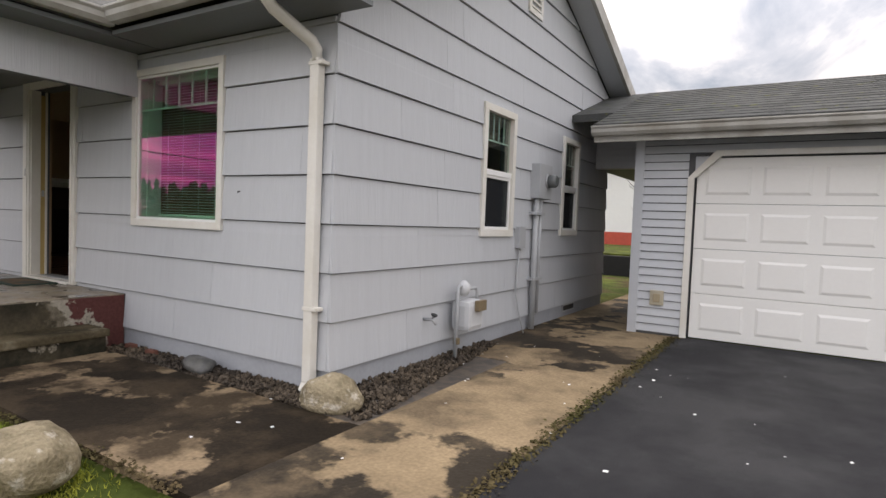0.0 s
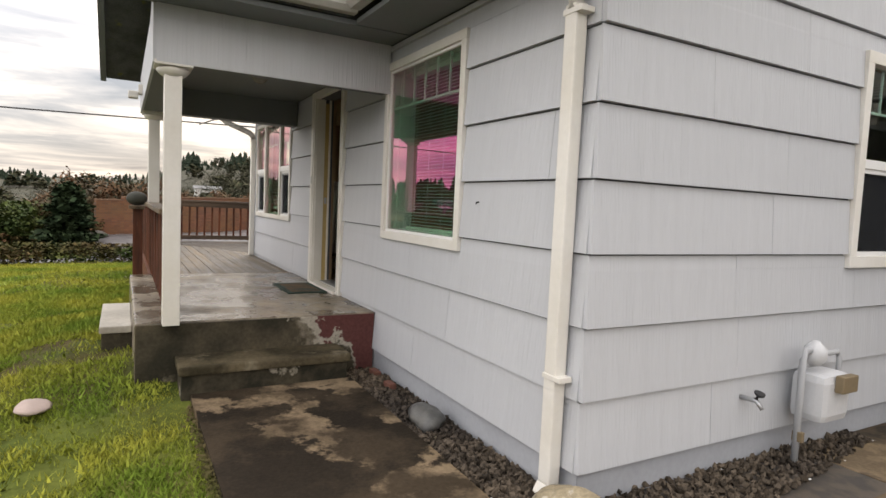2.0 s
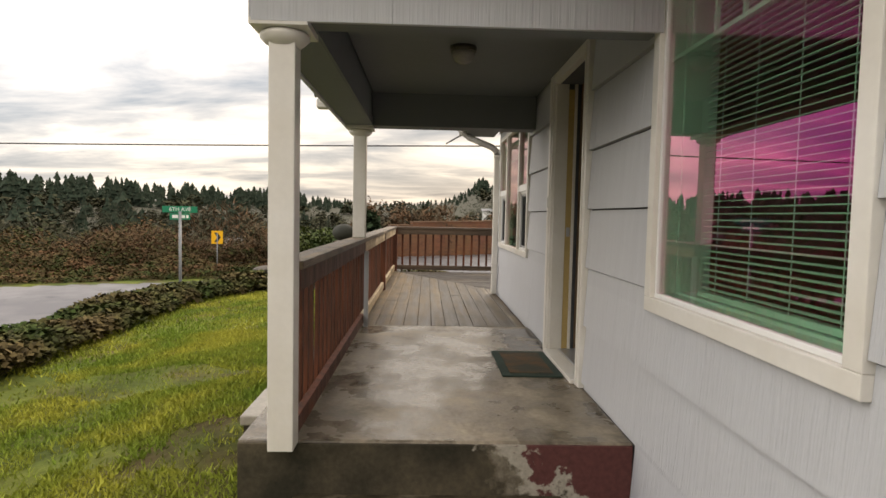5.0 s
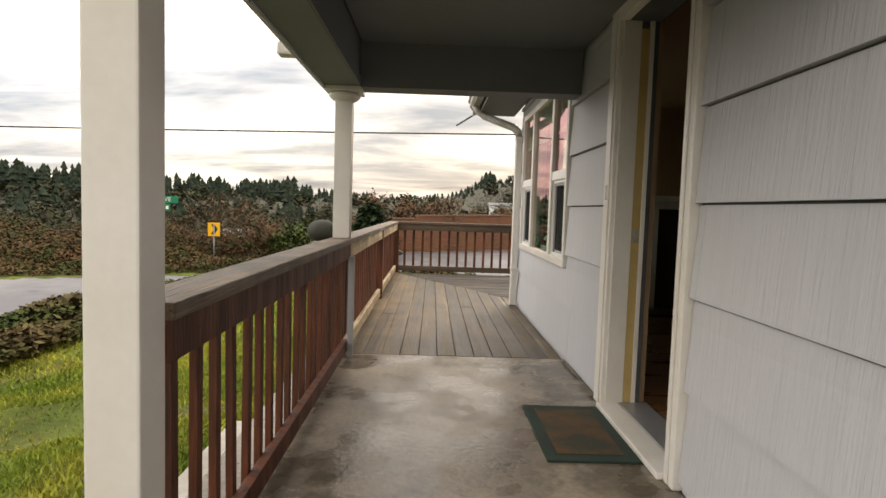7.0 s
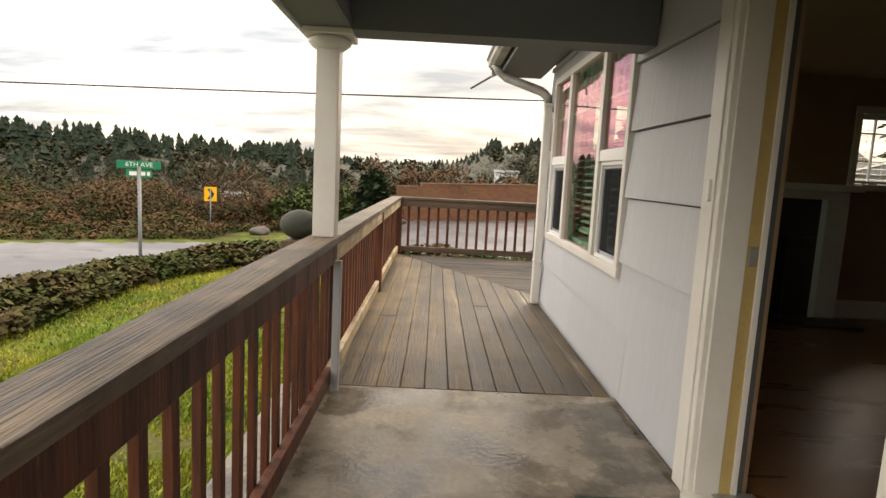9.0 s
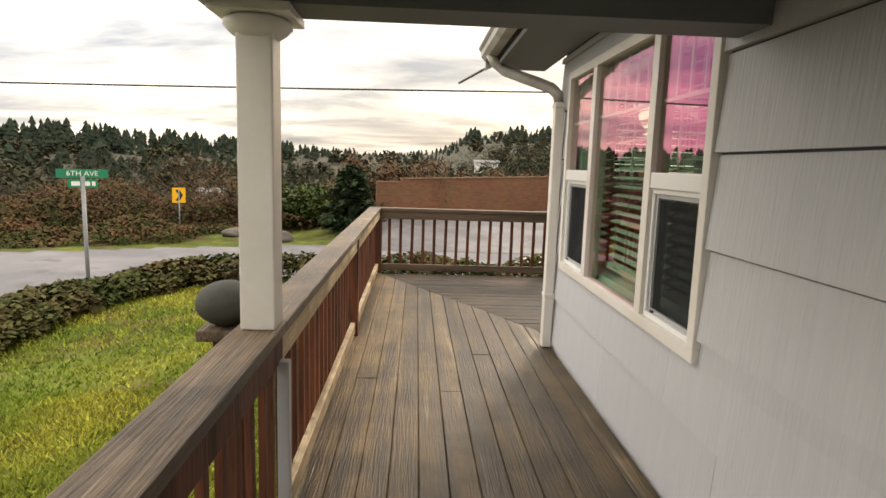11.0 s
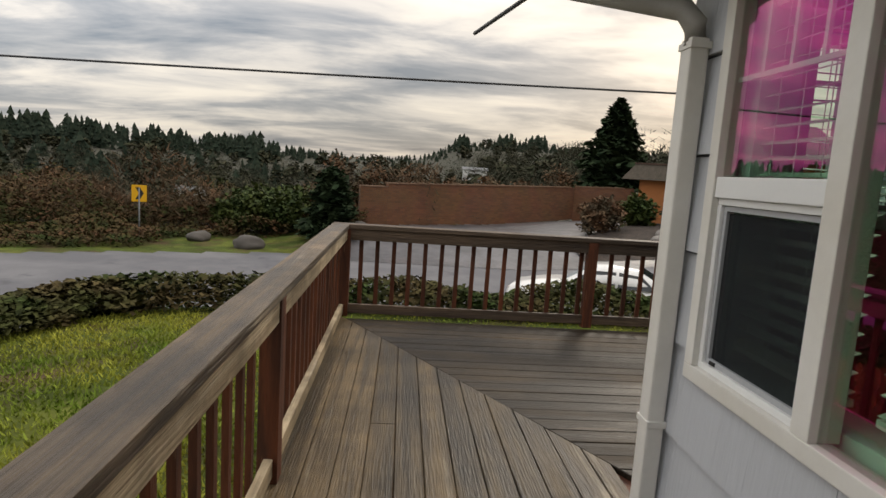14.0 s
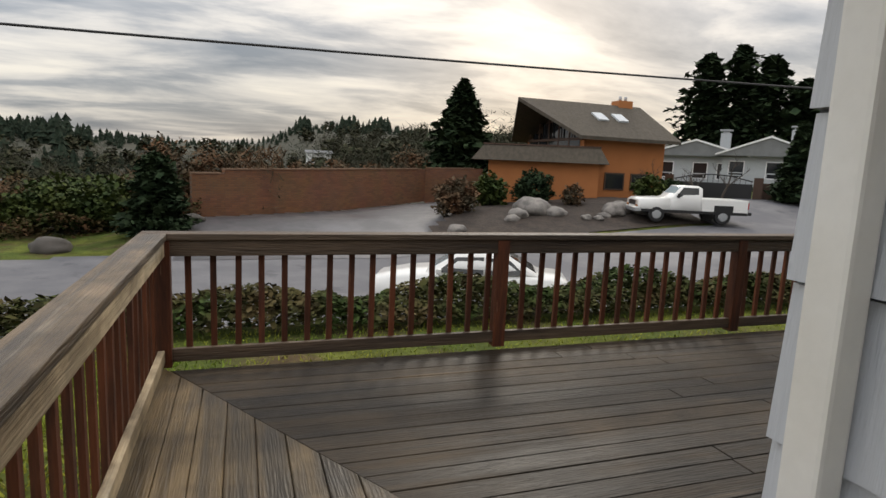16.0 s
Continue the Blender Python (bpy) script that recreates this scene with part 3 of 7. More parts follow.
for x in (-2.27, -11.15):
    bm = bmesh.new()
    prism(bm, [(EAVE_Y - 0.06, EAVE_Z - 0.17), (RIDGE_Y, RIDGE_Z - 0.17), (10.45, 3.17), (10.45, 3.38), (RIDGE_Y, RIDGE_Z + 0.03), (EAVE_Y - 0.06, EAVE_Z + 0.03)], "x", x, x + 0.05)
    solid("rake_trim", bm, GUTTER, kind="structure", category="trim", label="grey gable rake trim")

bm = bmesh.new()
prism(bm, [(EAVE_Y + 0.02, EAVE_Z - 0.105), (RIDGE_Y, RIDGE_Z - 0.125), (10.38, 3.232), (10.38, 3.215), (RIDGE_Y, RIDGE_Z - 0.145), (EAVE_Y + 0.02, EAVE_Z - 0.125)], "x", EAST_X + 0.035, -2.272)
solid("gable_soffit", bm, LAP, kind="structure", category="soffit", label="pale grey boards under the gable overhang")


def gutter_profile(s):
    """An ogee gutter's section, out to the side s, hung from its back top edge."""
    return [(0, 0), (0, -0.11), (s * 0.07, -0.11), (s * 0.10, -0.075), (s * 0.105, -0.035), (s * 0.125, -0.015), (s * 0.125, 0.0), (s * 0.113, 0.0), (s * 0.09, -0.04), (s * 0.085, -0.07), (s * 0.064, -0.098), (s * 0.012, -0.098), (s * 0.012, 0)]


for a, b in ((-11.1, -8.502), (-4.50, -2.28)):
    g = thing("gutter", ((a + b) / 2, EAVE_Y, EAVE_Z), "weathered off-white metal gutter along the eave", "gutter", "house gutters")
    bm = bmesh.new()
    prism(bm, [(EAVE_Y + u, EAVE_Z + 0.01 + v) for u, v in gutter_profile(-1)], "x", a, b)
    part("trough", bm, GUTTER, g)
    for i in range(max(2, int((b - a) / 0.7))):
        x = a + 0.2 + 0.68 * i
        part("strap", B(x, EAVE_Y - 0.12, EAVE_Z + 0.012, x + 0.02, EAVE_Y + 0.02, EAVE_Z + 0.02), GUTTER, g)
g = thing("gutter", (-4.62, 2.0, EAVE_Z), "weathered off-white metal gutter along the porch roof", "gutter", "house gutters")
bm = bmesh.new()
prism(bm, [(-4.62 + u, EAVE_Z + 0.005 + v) for u, v in gutter_profile(1)], "y", 1.06, EAVE_Y + 0.001)
part("trough", bm, GUTTER, g)


# ---- siding ----
def slab_piece(axis, u0, u1, t0, t1, z0, z1, o0, o1, face):
    """A tapered board on a wall: along axis from u0..u1 at its foot and t0..t1 at its top, standing out o0 below and o1 above."""
    verts = []
    for z, o, a, b in ((z0, o0, u0, u1), (z1, o1, t0, t1)):
        for u in (a, b):
            for w in (0.0, o):
                verts.append((u, face - w, z) if axis == "x" else (face + w, u, z))
    faces = [(0, 1, 3, 2), (4, 6, 7, 5), (1, 5, 7, 3), (0, 2, 6, 4), (0, 4, 5, 1), (2, 3, 7, 6)]
    me = bpy.data.meshes.new("siding_board")
    me.from_pydata(verts, [], faces)
    bm = bmesh.new(); bm.from_mesh(me)
    bmesh.ops.recalc_face_normals(bm, faces=bm.faces)
    bm.to_mesh(me); bm.free()
    return me


def side_wall(parent, axis, face, limits, z_top, holes, material, z_start=COURSE0, height=COURSE, out=0.030, slot=0.009, seed=3, lengths=(1.1, 2.3)):
    rnd = random.Random(seed)
    k = 0
    while z_start + k * height < z_top - 0.02:
        z0, z1 = z_start + k * height, min(z_start + (k + 1) * height, z_top)
        k += 1
        lo, hi = limits((z0 + z1) / 2)
        if hi - lo < 0.1:
            continue
        joints, u = [], lo + rnd.uniform(*lengths) * 0.7
        while u < hi - 0.2:
            joints.append(u); u += rnd.uniform(*lengths)
        zs = sorted({z0, z1, *(h for hole in holes for h in (hole[1], hole[3]) if z0 < h < z1)})
        for a, b in zip(zs, zs[1:]):
            cuts = sorted({lo, hi, *joints, *(h for hole in holes for h in (hole[0], hole[2]) if hole[1] < (a + b) / 2 < hole[3] and lo < h < hi)})
            for u, v in zip(cuts, cuts[1:]):
                if any(hole[1] < (a + b) / 2 < hole[3] and hole[0] < (u + v) / 2 < hole[2] for hole in holes):
                    continue
                oa, ob = (out + (0.010 - out) * (z - z0) / height for z in (a, b))
                b = b - slot if b == z1 else b
                l0, h0 = limits(a); l1, h1 = limits(b)
                gap = 0.0012
                p0, q0 = (l0 if u == lo else u + gap), (h0 if v == hi else v - gap)
                p1, q1 = (l1 if u == lo else u + gap), (h1 if v == hi else v - gap)
                ob_ = new("siding_board", slab_piece(axis, p0, q0, p1, q1, a, b, oa + rnd.uniform(0, 0.002), ob, face))
                ob_.data.materials.append(material)
                ob_.parent = parent


SOUTH, EAST = bpy.data.objects["wall_south"], bpy.data.objects["wall_east"]
side_wall(SOUTH, "x", WALL_Y, lambda z: (WEST_X, EAST_X), 2.70, [WIN_A, WIN_B, (-7.122, 0.0, -6.028, 2.65), (-8.0, 0, -5.15, FLOOR)], SIDING)
side_wall(EAST, "y", EAST_X, lambda z: (max(WALL_Y - 0.02, WALL_Y + (z - 2.95) * (RIDGE_Y - WALL_Y) / (RIDGE_Z - 0.16 - 2.95)), min(NORTH_Y, RIDGE_Y + (RIDGE_Z - 0.16 - z) * (NORTH_Y - RIDGE_Y) / (RIDGE_Z - 0.16 - 3.38))), RIDGE_Z - 0.2, [WIN_C, WIN_D], SIDING, seed=8, lengths=(1.1, 2.3))
solid("foundation", B(WEST_X + 0.01, WALL_Y - 0.006, -0.1, EAST_X + 0.004, WALL_Y - 0.0005, 0.186), mat("painted_foundation", (0.36, 0.375, 0.40), rough=0.7, var=0.1, scale=3, fine=30), kind="structure", category="wall", label="grey painted concrete footing")
solid("foundation_side", B(EAST_X + 0.0005, WALL_Y, -0.1, EAST_X + 0.006, NORTH_Y, 0.186), MATS["painted_foundation"], kind="structure", category="wall", label="grey painted concrete footing")


# ---- windows ----
def ring(bm, axis, a0, z0, a1, z1, w, near, far, bevel=0.004):
    """A rectangular frame of bar width w; near and far across the wall."""
    for u0, v0, u1, v1 in ((a0, z0, a1, z0 + w), (a0, z1 - w, a1, z1), (a0, z0 + w, a0 + w, z1 - w), (a1 - w, z0 + w, a1, z1 - w)):
        if axis == "x":
            box(bm, u0, near, v0, u1, far, v1, bevel)
        else:
            box(bm, near, u0, v0, far, u1, v1, bevel)
    return bm


def bar(axis, a0, z0, a1, z1, near, far, bevel=0.0):
    return B(a0, near, z0, a1, far, z1, bevel) if axis == "x" else B(near, a0, z0, far, a1, z1, bevel)


def pane(name, axis, a0, z0, a1, z1, at, material, parent):
    ob = part(name, bar(axis, a0, z0, a1, z1, at - 0.002, at + 0.002), material, parent)
    ob.visible_shadow = False
    return ob


def blinds(name, axis, a0, z0, a1, z1, at, pitch, tilt, parent_label):
    t = thing(name, (0, 0, 0), parent_label, "blind", "window blinds")
    c = (a0 + a1) / 2
    t.location = (c, at, z0) if axis == "x" else (at, c, z0)
    part("head_rail", bar(axis, a0, z1 - 0.04, a1, z1, at - 0.025, at + 0.025), BLIND, t)
    part("bottom_rail", bar(axis, a0, z0, a1, z0 + 0.02, at - 0.02, at + 0.02), BLIND, t)
    bm = B(-(a1 - a0) / 2, -0.41 * pitch, -0.0012, (a1 - a0) / 2, 0.41 * pitch, 0.0012)
    me = mesh_of("slat", bm, BLIND)
    n = int((z1 - z0 - 0.06) / pitch)
    for i in range(n):
        s = new("slat", me); s.parent = t
        s.matrix_basis = pose(0, 0, 0.035 + i * pitch) @ (pose(0, 0, 0, tilt, 0, 0) if axis == "x" else pose(0, 0, 0, 0, 0, 90) @ pose(0, 0, 0, tilt, 0, 0))
    for k in (0.15, 0.38, 0.62, 0.85):
        u = a0 + (a1 - a0) * k
        part("ladder_cord", bar(axis, u - 0.0015, z0 + 0.02, u + 0.0015, z1 - 0.04, at - 0.024, at - 0.022), BLIND, t)
    return t


def muntins(axis, a0, a1, z_low, z_top, count, at, parent):
    part("muntin", bar(axis, a0, z_low - 0.008, a1, z_low + 0.008, at - 0.006, at + 0.006), VINYL, parent)
    for i in range(1, count + 1):
        u = a0 + (a1 - a0) * i / (count + 1)
        part("muntin", bar(axis, u - 0.007, z_low + 0.008, u + 0.007, z_top, at - 0.006, at + 0.006), VINYL, parent)


# front fixed window
a0, z0, a1, z1 = WIN_A
w = thing("window_1", ((a0 + a1) / 2, WALL_Y, z0), "white framed fixed window with top grille", "window", kind="structure")
bm = ring(bmesh.new(), "x", a0, z0, a1, z1, 0.062, WALL_Y - 0.042, WALL_Y + 0.03)
part("window_frame", bm, WHITE, w)
part("sash_frame", ring(bmesh.new(), "x", a0 + 0.0625, z0 + 0.0625, a1 - 0.0625, z1 - 0.0625, 0.02, WALL_Y - 0.022, WALL_Y + 0.06), VINYL, w)
pane("pane", "x", a0 + 0.08, z0 + 0.08, a1 - 0.08, z1 - 0.08, WALL_Y - 0.008, GLASS, w)
muntins("x", a0 + 0.085, a1 - 0.085, z1 - 0.36, z1 - 0.085, 5, WALL_Y + 0.005, w)
part("window_liner", ring(bmesh.new(), "x", a0 + 0.001, z0 + 0.001, a1 - 0.001, z1 - 0.001, 0.09, WALL_Y + 0.061, WALL_Y + 0.20), VINYL, w)
blinds("window_blind", "x", a0 + 0.24, z0 + 0.095, a1 - 0.09, z1 - 0.09, WALL_Y + 0.10, 0.024, 10, "pale slatted blind hanging behind the fixed window")

# picture window of three lights
a0, z0, a1, z1 = WIN_B
w = thing("window_2", ((a0 + a1) / 2, WALL_Y, z0), "white picture window of three lights with pink sheen", "window", kind="structure")
part("window_frame", ring(bmesh.new(), "x", a0, z0, a1, z1, 0.055, WALL_Y - 0.042, WALL_Y + 0.03), WHITE, w)
m1, m2 = -9.585, -8.66
for m in (m1, m2):
    part("mullion", B(m - 0.035, WALL_Y - 0.04, z0 + 0.055, m + 0.035, WALL_Y + 0.05, z1 - 0.055, 0.004), WHITE, w)
pane("pane", "x", m1 + 0.035, z0 + 0.055, m2 - 0.035, z1 - 0.055, WALL_Y - 0.012, GLASS, w)
muntins("x", m1 + 0.035, m2 - 0.035, z1 - 0.36, z1 - 0.055, 5, WALL_Y + 0.004, w)
for u0, u1 in ((a0 + 0.055, m1 - 0.035), (m2 + 0.035, a1 - 0.055)):
    part("meeting_rail", B(u0, WALL_Y - 0.035, 1.80, u1, WALL_Y + 0.05, 1.87, 0.004), VINYL, w)
    pane("pane", "x", u0, 1.87, u1, z1 - 0.055, WALL_Y - 0.012, GLASS, w)
    muntins("x", u0, u1, z1 - 0.36, z1 - 0.055, 3, WALL_Y + 0.004, w)
    part("sash_frame", ring(bmesh.new(), "x", u0, z0 + 0.055, u1, 1.80, 0.024, WALL_Y - 0.02, WALL_Y + 0.05), VINYL, w)
    part("screen_frame", ring(bmesh.new(), "x", u0 + 0.0245, z0 + 0.08, u1 - 0.0245, 1.775, 0.018, WALL_Y - 0.008, WALL_Y + 0.004, 0.001), METAL, w, "grey screen frame")
    part("insect_screen", B(u0 + 0.04, WALL_Y + 0.0045, z0 + 0.096, u1 - 0.04, WALL_Y + 0.0055, 1.75), SCREEN, w, "dark insect screen")
    pane("pane", "x", u0 + 0.0245, z0 + 0.08, u1 - 0.0245, 1.775, WALL_Y + 0.03, SIDEGLASS, w)
    part("screen_clip", B(u0 + 0.06, WALL_Y - 0.014, z0 + 0.082, u0 + 0.09, WALL_Y - 0.0085, z0 + 0.094), BLACK, w)
part("window_liner", ring(bmesh.new(), "x", a0 + 0.001, z0 + 0.001, a1 - 0.001, z1 - 0.001, 0.08, WALL_Y + 0.061, WALL_Y + 0.20), VINYL, w)
for u0, u1 in ((a0 + 0.08, m1 - 0.03), (m1 + 0.09, m2 - 0.02), (m2 + 0.03, a1 - 0.08)):
    blinds("window_blind", "x", u0, z0 + 0.13, u1, z1 - 0.085, WALL_Y + 0.105, 0.052, 20, "pale slatted blind hanging behind the picture window")

# two hung windows in the gable side
for n, (a0, z0, a1, z1) in enumerate((WIN_C, WIN_D)):
    w = thing("window_%d" % (n + 3), (EAST_X, (a0 + a1) / 2, z0), "white hung window with top grille and lower screen", "window", kind="structure")
    part("window_frame", ring(bmesh.new(), "y", a0, z0, a1, z1, 0.075, EAST_X - 0.03, EAST_X + 0.045), WHITE, w)
    zm = z0 + 0.49 * (z1 - z0)
    part("meeting_rail", bar("y", a0 + 0.075, zm - 0.03, a1 - 0.075, zm + 0.03, EAST_X - 0.05, EAST_X + 0.03, 0.003), VINYL, w)
    pane("pane", "y", a0 + 0.075, zm + 0.03, a1 - 0.075, z1 - 0.075, EAST_X - 0.01, SIDEGLASS, w)
    muntins("y", a0 + 0.075, a1 - 0.075, z1 - 0.36, z1 - 0.075, 4, EAST_X - 0.025, w)
    part("sash_frame", ring(bmesh.new(), "y", a0 + 0.075, z0 + 0.075, a1 - 0.075, zm - 0.03, 0.03, EAST_X - 0.05, EAST_X + 0.02), VINYL, w)
    part("insect_screen", bar("y", a0 + 0.1, z0 + 0.1, a1 - 0.1, zm - 0.06, EAST_X - 0.001, EAST_X + 0.001), SCREEN, w, "dark insect screen")
    pane("pane", "y", a0 + 0.105, z0 + 0.105, a1 - 0.105, zm - 0.06, EAST_X - 0.03, SIDEGLASS, w)

# ---- front door opening ----
d = thing("door_1", (-6.64, WALL_Y, FLOOR), "white painted door casing round an open doorway", "door", kind="structure")
X0, X1, ZT = DOOR[0], DOOR[2], DOOR[3]
for side, x, cw in ((-1, X0, 0.14), (1, X1, 0.09)):
    part("casing", B(min(x, x + side * cw), WALL_Y - 0.05, FLOOR + 0.002, max(x, x + side * cw), WALL_Y + 0.001, ZT + 0.10, 0.006), WHITE, d)
    part("casing_bead", B(min(x + side * 0.03, x + side * 0.05), WALL_Y - 0.058, FLOOR + 0.01, max(x + side * 0.03, x + side * 0.05), WALL_Y - 0.0505, ZT + 0.05, 0.003), WHITE, d)
    part("jamb", B(min(x - side * 0.015, x), WALL_Y - 0.03, FLOOR + 0.03, max(x - side * 0.015, x), WALL_Y + 0.064, ZT, 0.003), WHITE, d)
    part("door_stop", B(min(x - side * 0.02, x), WALL_Y + 0.1085, FLOOR + 0.03, max(x - side * 0.02, x), WALL_Y + 0.13, ZT, 0.002), WHITE, d)
part("bare_jamb_edge", B(X0 + 0.0005, WALL_Y + 0.0645, FLOOR + 0.03, X0 + 0.013, WALL_Y + 0.108, ZT - 0.04), mat("raw_pine", (0.50, 0.36, 0.14), rough=0.6, var=0.12, scale=8), d, "raw pine jamb edge")
part("strike_plate", B(X0 + 0.0135, WALL_Y + 0.072, 1.40, X0 + 0.018, WALL_Y + 0.10, 1.47), GALV, d)
part("head_casing", B(X0 + 0.001, WALL_Y - 0.048, ZT, X1 - 0.001, WALL_Y, ZT + 0.10, 0.006), WHITE, d)
part("sill_board", B(X0 + 0.001, WALL_Y - 0.075, FLOOR + 0.002, X1 - 0.001, WALL_Y + 0.04, FLOOR + 0.03, 0.005), WHITE, d)
part("threshold", B(X0 + 0.001, WALL_Y + 0.041, FLOOR + 0.002, X1 - 0.001, WALL_Y + 0.20, FLOOR + 0.034, 0.006), GALV, d)
part("door_leaf", B(X1 - 0.08, WALL_Y + 0.205, FLOOR + 0.03, X1 - 0.04, WALL_Y + 0.95, ZT - 0.01, 0.004), WHITE, d)
part("door_bell", B(X0 - 0.075, WALL_Y - 0.066, 1.62, X0 - 0.055, WALL_Y - 0.0505, 1.70, 0.003), VINYL, d)

# the dim room behind the doorway and the picture window
RX0, RX1, RY0, RY1 = WEST_X + 0.165, -5.35, WALL_Y + 0.21, 7.4
solid("room_floor", B(RX0, RY0, 0.3, -2.80, RY1, FLOOR + 0.02), WOODFLOOR, kind="structure", category="floor", label="varnished brown wood floor")
solid("room_ceiling", B(RX0, WALL_Y + 0.165, 2.72, -2.80, RY1, 2.76), ROOMWALL, kind="structure", category="ceiling", label="tan plaster ceiling")
solid("room_wall_north", B(RX0, RY1, 0.3, -2.80, RY1 + 0.1, 2.76), ROOMWALL, kind="structure", category="wall", label="tan plaster wall")
solid("room_wall_partition", B(RX1, RY0, FLOOR + 0.021, RX1 + 0.1, RY1 - 0.001, 2.719), ROOMWALL, kind="structure", category="wall", label="tan plaster partition")
solid("room_wall_west", holed("y", RY0, RY1 - 0.001, FLOOR + 0.021, 2.719, RX0, RX0 + 0.03, [HIGH1, HIGH2]), ROOMWALL, kind="structure", category="wall", label="tan plaster wall with two high windows")
solid("room_wall_south", holed("x", RX0 + 0.031, -2.80, FLOOR + 0.021, 2.719, WALL_Y + 0.17, WALL_Y + 0.20, [WIN_A, WIN_B, (X0 - 0.04, 0.5, X1 + 0.04, 2.6)]), ROOMWALL, kind="structure", category="wall", label="tan plaster wall")
for n, (a0, z0, a1, z1) in enumerate((HIGH1, HIGH2)):
    w = thing("window_%d" % (n + 5), (RX0, (a0 + a1) / 2, z0), "small high window with white grille", "window", kind="structure")
    part("window_frame", ring(bmesh.new(), "y", a0 - 0.06, z0 - 0.06, a1 + 0.06, z1 + 0.06, 0.06, RX0 + 0.031, RX0 + 0.055), WHITE, w)
    for i in (1, 2, 3):
        u = a0 + (a1 - a0) * i / 4
        part("muntin", bar("y", u - 0.008, z0, u + 0.008, z1, RX0 - 0.06, RX0 - 0.04), VINYL, w)
    part("muntin", bar("y", a0, z1 - 0.18, a1, z1 - 0.165, RX0 - 0.06, RX0 - 0.04), VINYL, w)
    blinds("window_blind", "y", a0 + 0.01, z0 + 0.01, a1 - 0.01, z1 - 0.01, RX0 - 0.01, 0.05, 8, "pale slatted blind in a small high window")
f = thing("fireplace", (RX0 + 0.15, 5.1, FLOOR + 0.02), "fireplace with white mantel and dark firebox", "fireplace")
FX = RX0 + 0.031
for y0, y1 in ((4.45, 4.65), (5.68, 5.88)):
    part("pilaster", B(FX, y0, FLOOR + 0.02, FX + 0.14, y1, 1.62, 0.006), WHITE, f)
part("mantel_shelf", B(FX, 4.38, 1.70, FX + 0.22, 5.95, 1.76, 0.008), WHITE, f)
part("frieze", B(FX, 4.45, 1.621, FX + 0.13, 5.88, 1.699), WHITE, f)
part("surround", B(FX, 4.651, 1.27, FX + 0.06, 5.679, 1.62), mat("dark_tile", (0.05, 0.035, 0.028), rough=0.3), f, "dark tile surround")
for y0, y1 in ((4.651, 4.9), (5.43, 5.679)):
    part("surround", B(FX, y0, FLOOR + 0.021, FX + 0.06, y1, 1.269), MATS["dark_tile"], f)
part("firebox", B(FX, 4.901, FLOOR + 0.021, FX + 0.02, 5.429, 1.269), BLACK, f, "black firebox opening")
part("hearth", B(FX + 0.141, 4.4, FLOOR + 0.021, FX + 0.5, 5.9, FLOOR + 0.04), MATS["dark_tile"], f)
solid("baseboard", B(RX0 + 0.031, 5.96, FLOOR + 0.021, RX0 + 0.05, RY1 - 0.002, FLOOR + 0.19), WHITE, kind="structure", category="trim", label="white baseboard")

# ---- porch ----
p = thing("porch_slab", (-6.6, 2.3, 0), "wet stained concrete porch slab with worn red paint", "porch", kind="structure")
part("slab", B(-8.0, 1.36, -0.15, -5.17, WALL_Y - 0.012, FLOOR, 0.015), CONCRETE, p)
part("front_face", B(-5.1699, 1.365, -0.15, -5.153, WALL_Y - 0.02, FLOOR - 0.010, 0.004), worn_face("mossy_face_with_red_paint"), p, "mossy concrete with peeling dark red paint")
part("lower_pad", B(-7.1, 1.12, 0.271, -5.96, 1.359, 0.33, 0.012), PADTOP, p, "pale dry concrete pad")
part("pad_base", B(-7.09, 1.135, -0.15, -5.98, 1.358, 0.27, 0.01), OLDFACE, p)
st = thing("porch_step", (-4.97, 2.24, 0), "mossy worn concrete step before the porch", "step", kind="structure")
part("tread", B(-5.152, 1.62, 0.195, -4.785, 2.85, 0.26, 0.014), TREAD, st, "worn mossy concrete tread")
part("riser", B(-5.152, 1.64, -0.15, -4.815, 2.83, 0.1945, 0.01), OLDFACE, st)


def column(x, y, base=FLOOR):
    cut = base - FLOOR
    c = thing("porch_column", (0, 0, 0), "white painted porch column with round capital", "column", "porch columns")
    part("shaft", B(-0.056, -0.056, 0.0, 0.056, 0.056, 1.755 - cut, 0.006), WHITE, c, local=True)
    bm = bmesh.new()
    tube(bm, [(0, 0, z - cut) for z in (1.74, 1.755, 1.775, 1.79, 1.80)], [0.062, 0.085, 0.105, 0.105, 0.09], 20)
    part("capital", bm, WHITE, c, local=True)
    part("abacus", B(-0.12, -0.12, 1.801 - cut, 0.12, 0.12, 1.829 - cut, 0.004), WHITE, c, local=True)
    c.location = (x, y, base)
    return c


column(-5.09, 1.587)
column(-7.89, 1.593, FLOOR + 0.826)

BEAM_Z = 2.33
e = thing("porch_beam", (-5.08, 2.35, BEAM_Z), "grey boxed porch beam faced with shingle siding", "beam", kind="structure")
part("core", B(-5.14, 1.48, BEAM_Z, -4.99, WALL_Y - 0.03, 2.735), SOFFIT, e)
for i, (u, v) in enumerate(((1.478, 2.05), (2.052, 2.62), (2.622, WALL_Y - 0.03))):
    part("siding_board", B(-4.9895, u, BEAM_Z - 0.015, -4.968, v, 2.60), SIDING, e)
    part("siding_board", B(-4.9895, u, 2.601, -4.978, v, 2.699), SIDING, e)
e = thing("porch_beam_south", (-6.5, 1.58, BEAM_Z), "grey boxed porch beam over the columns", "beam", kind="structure")
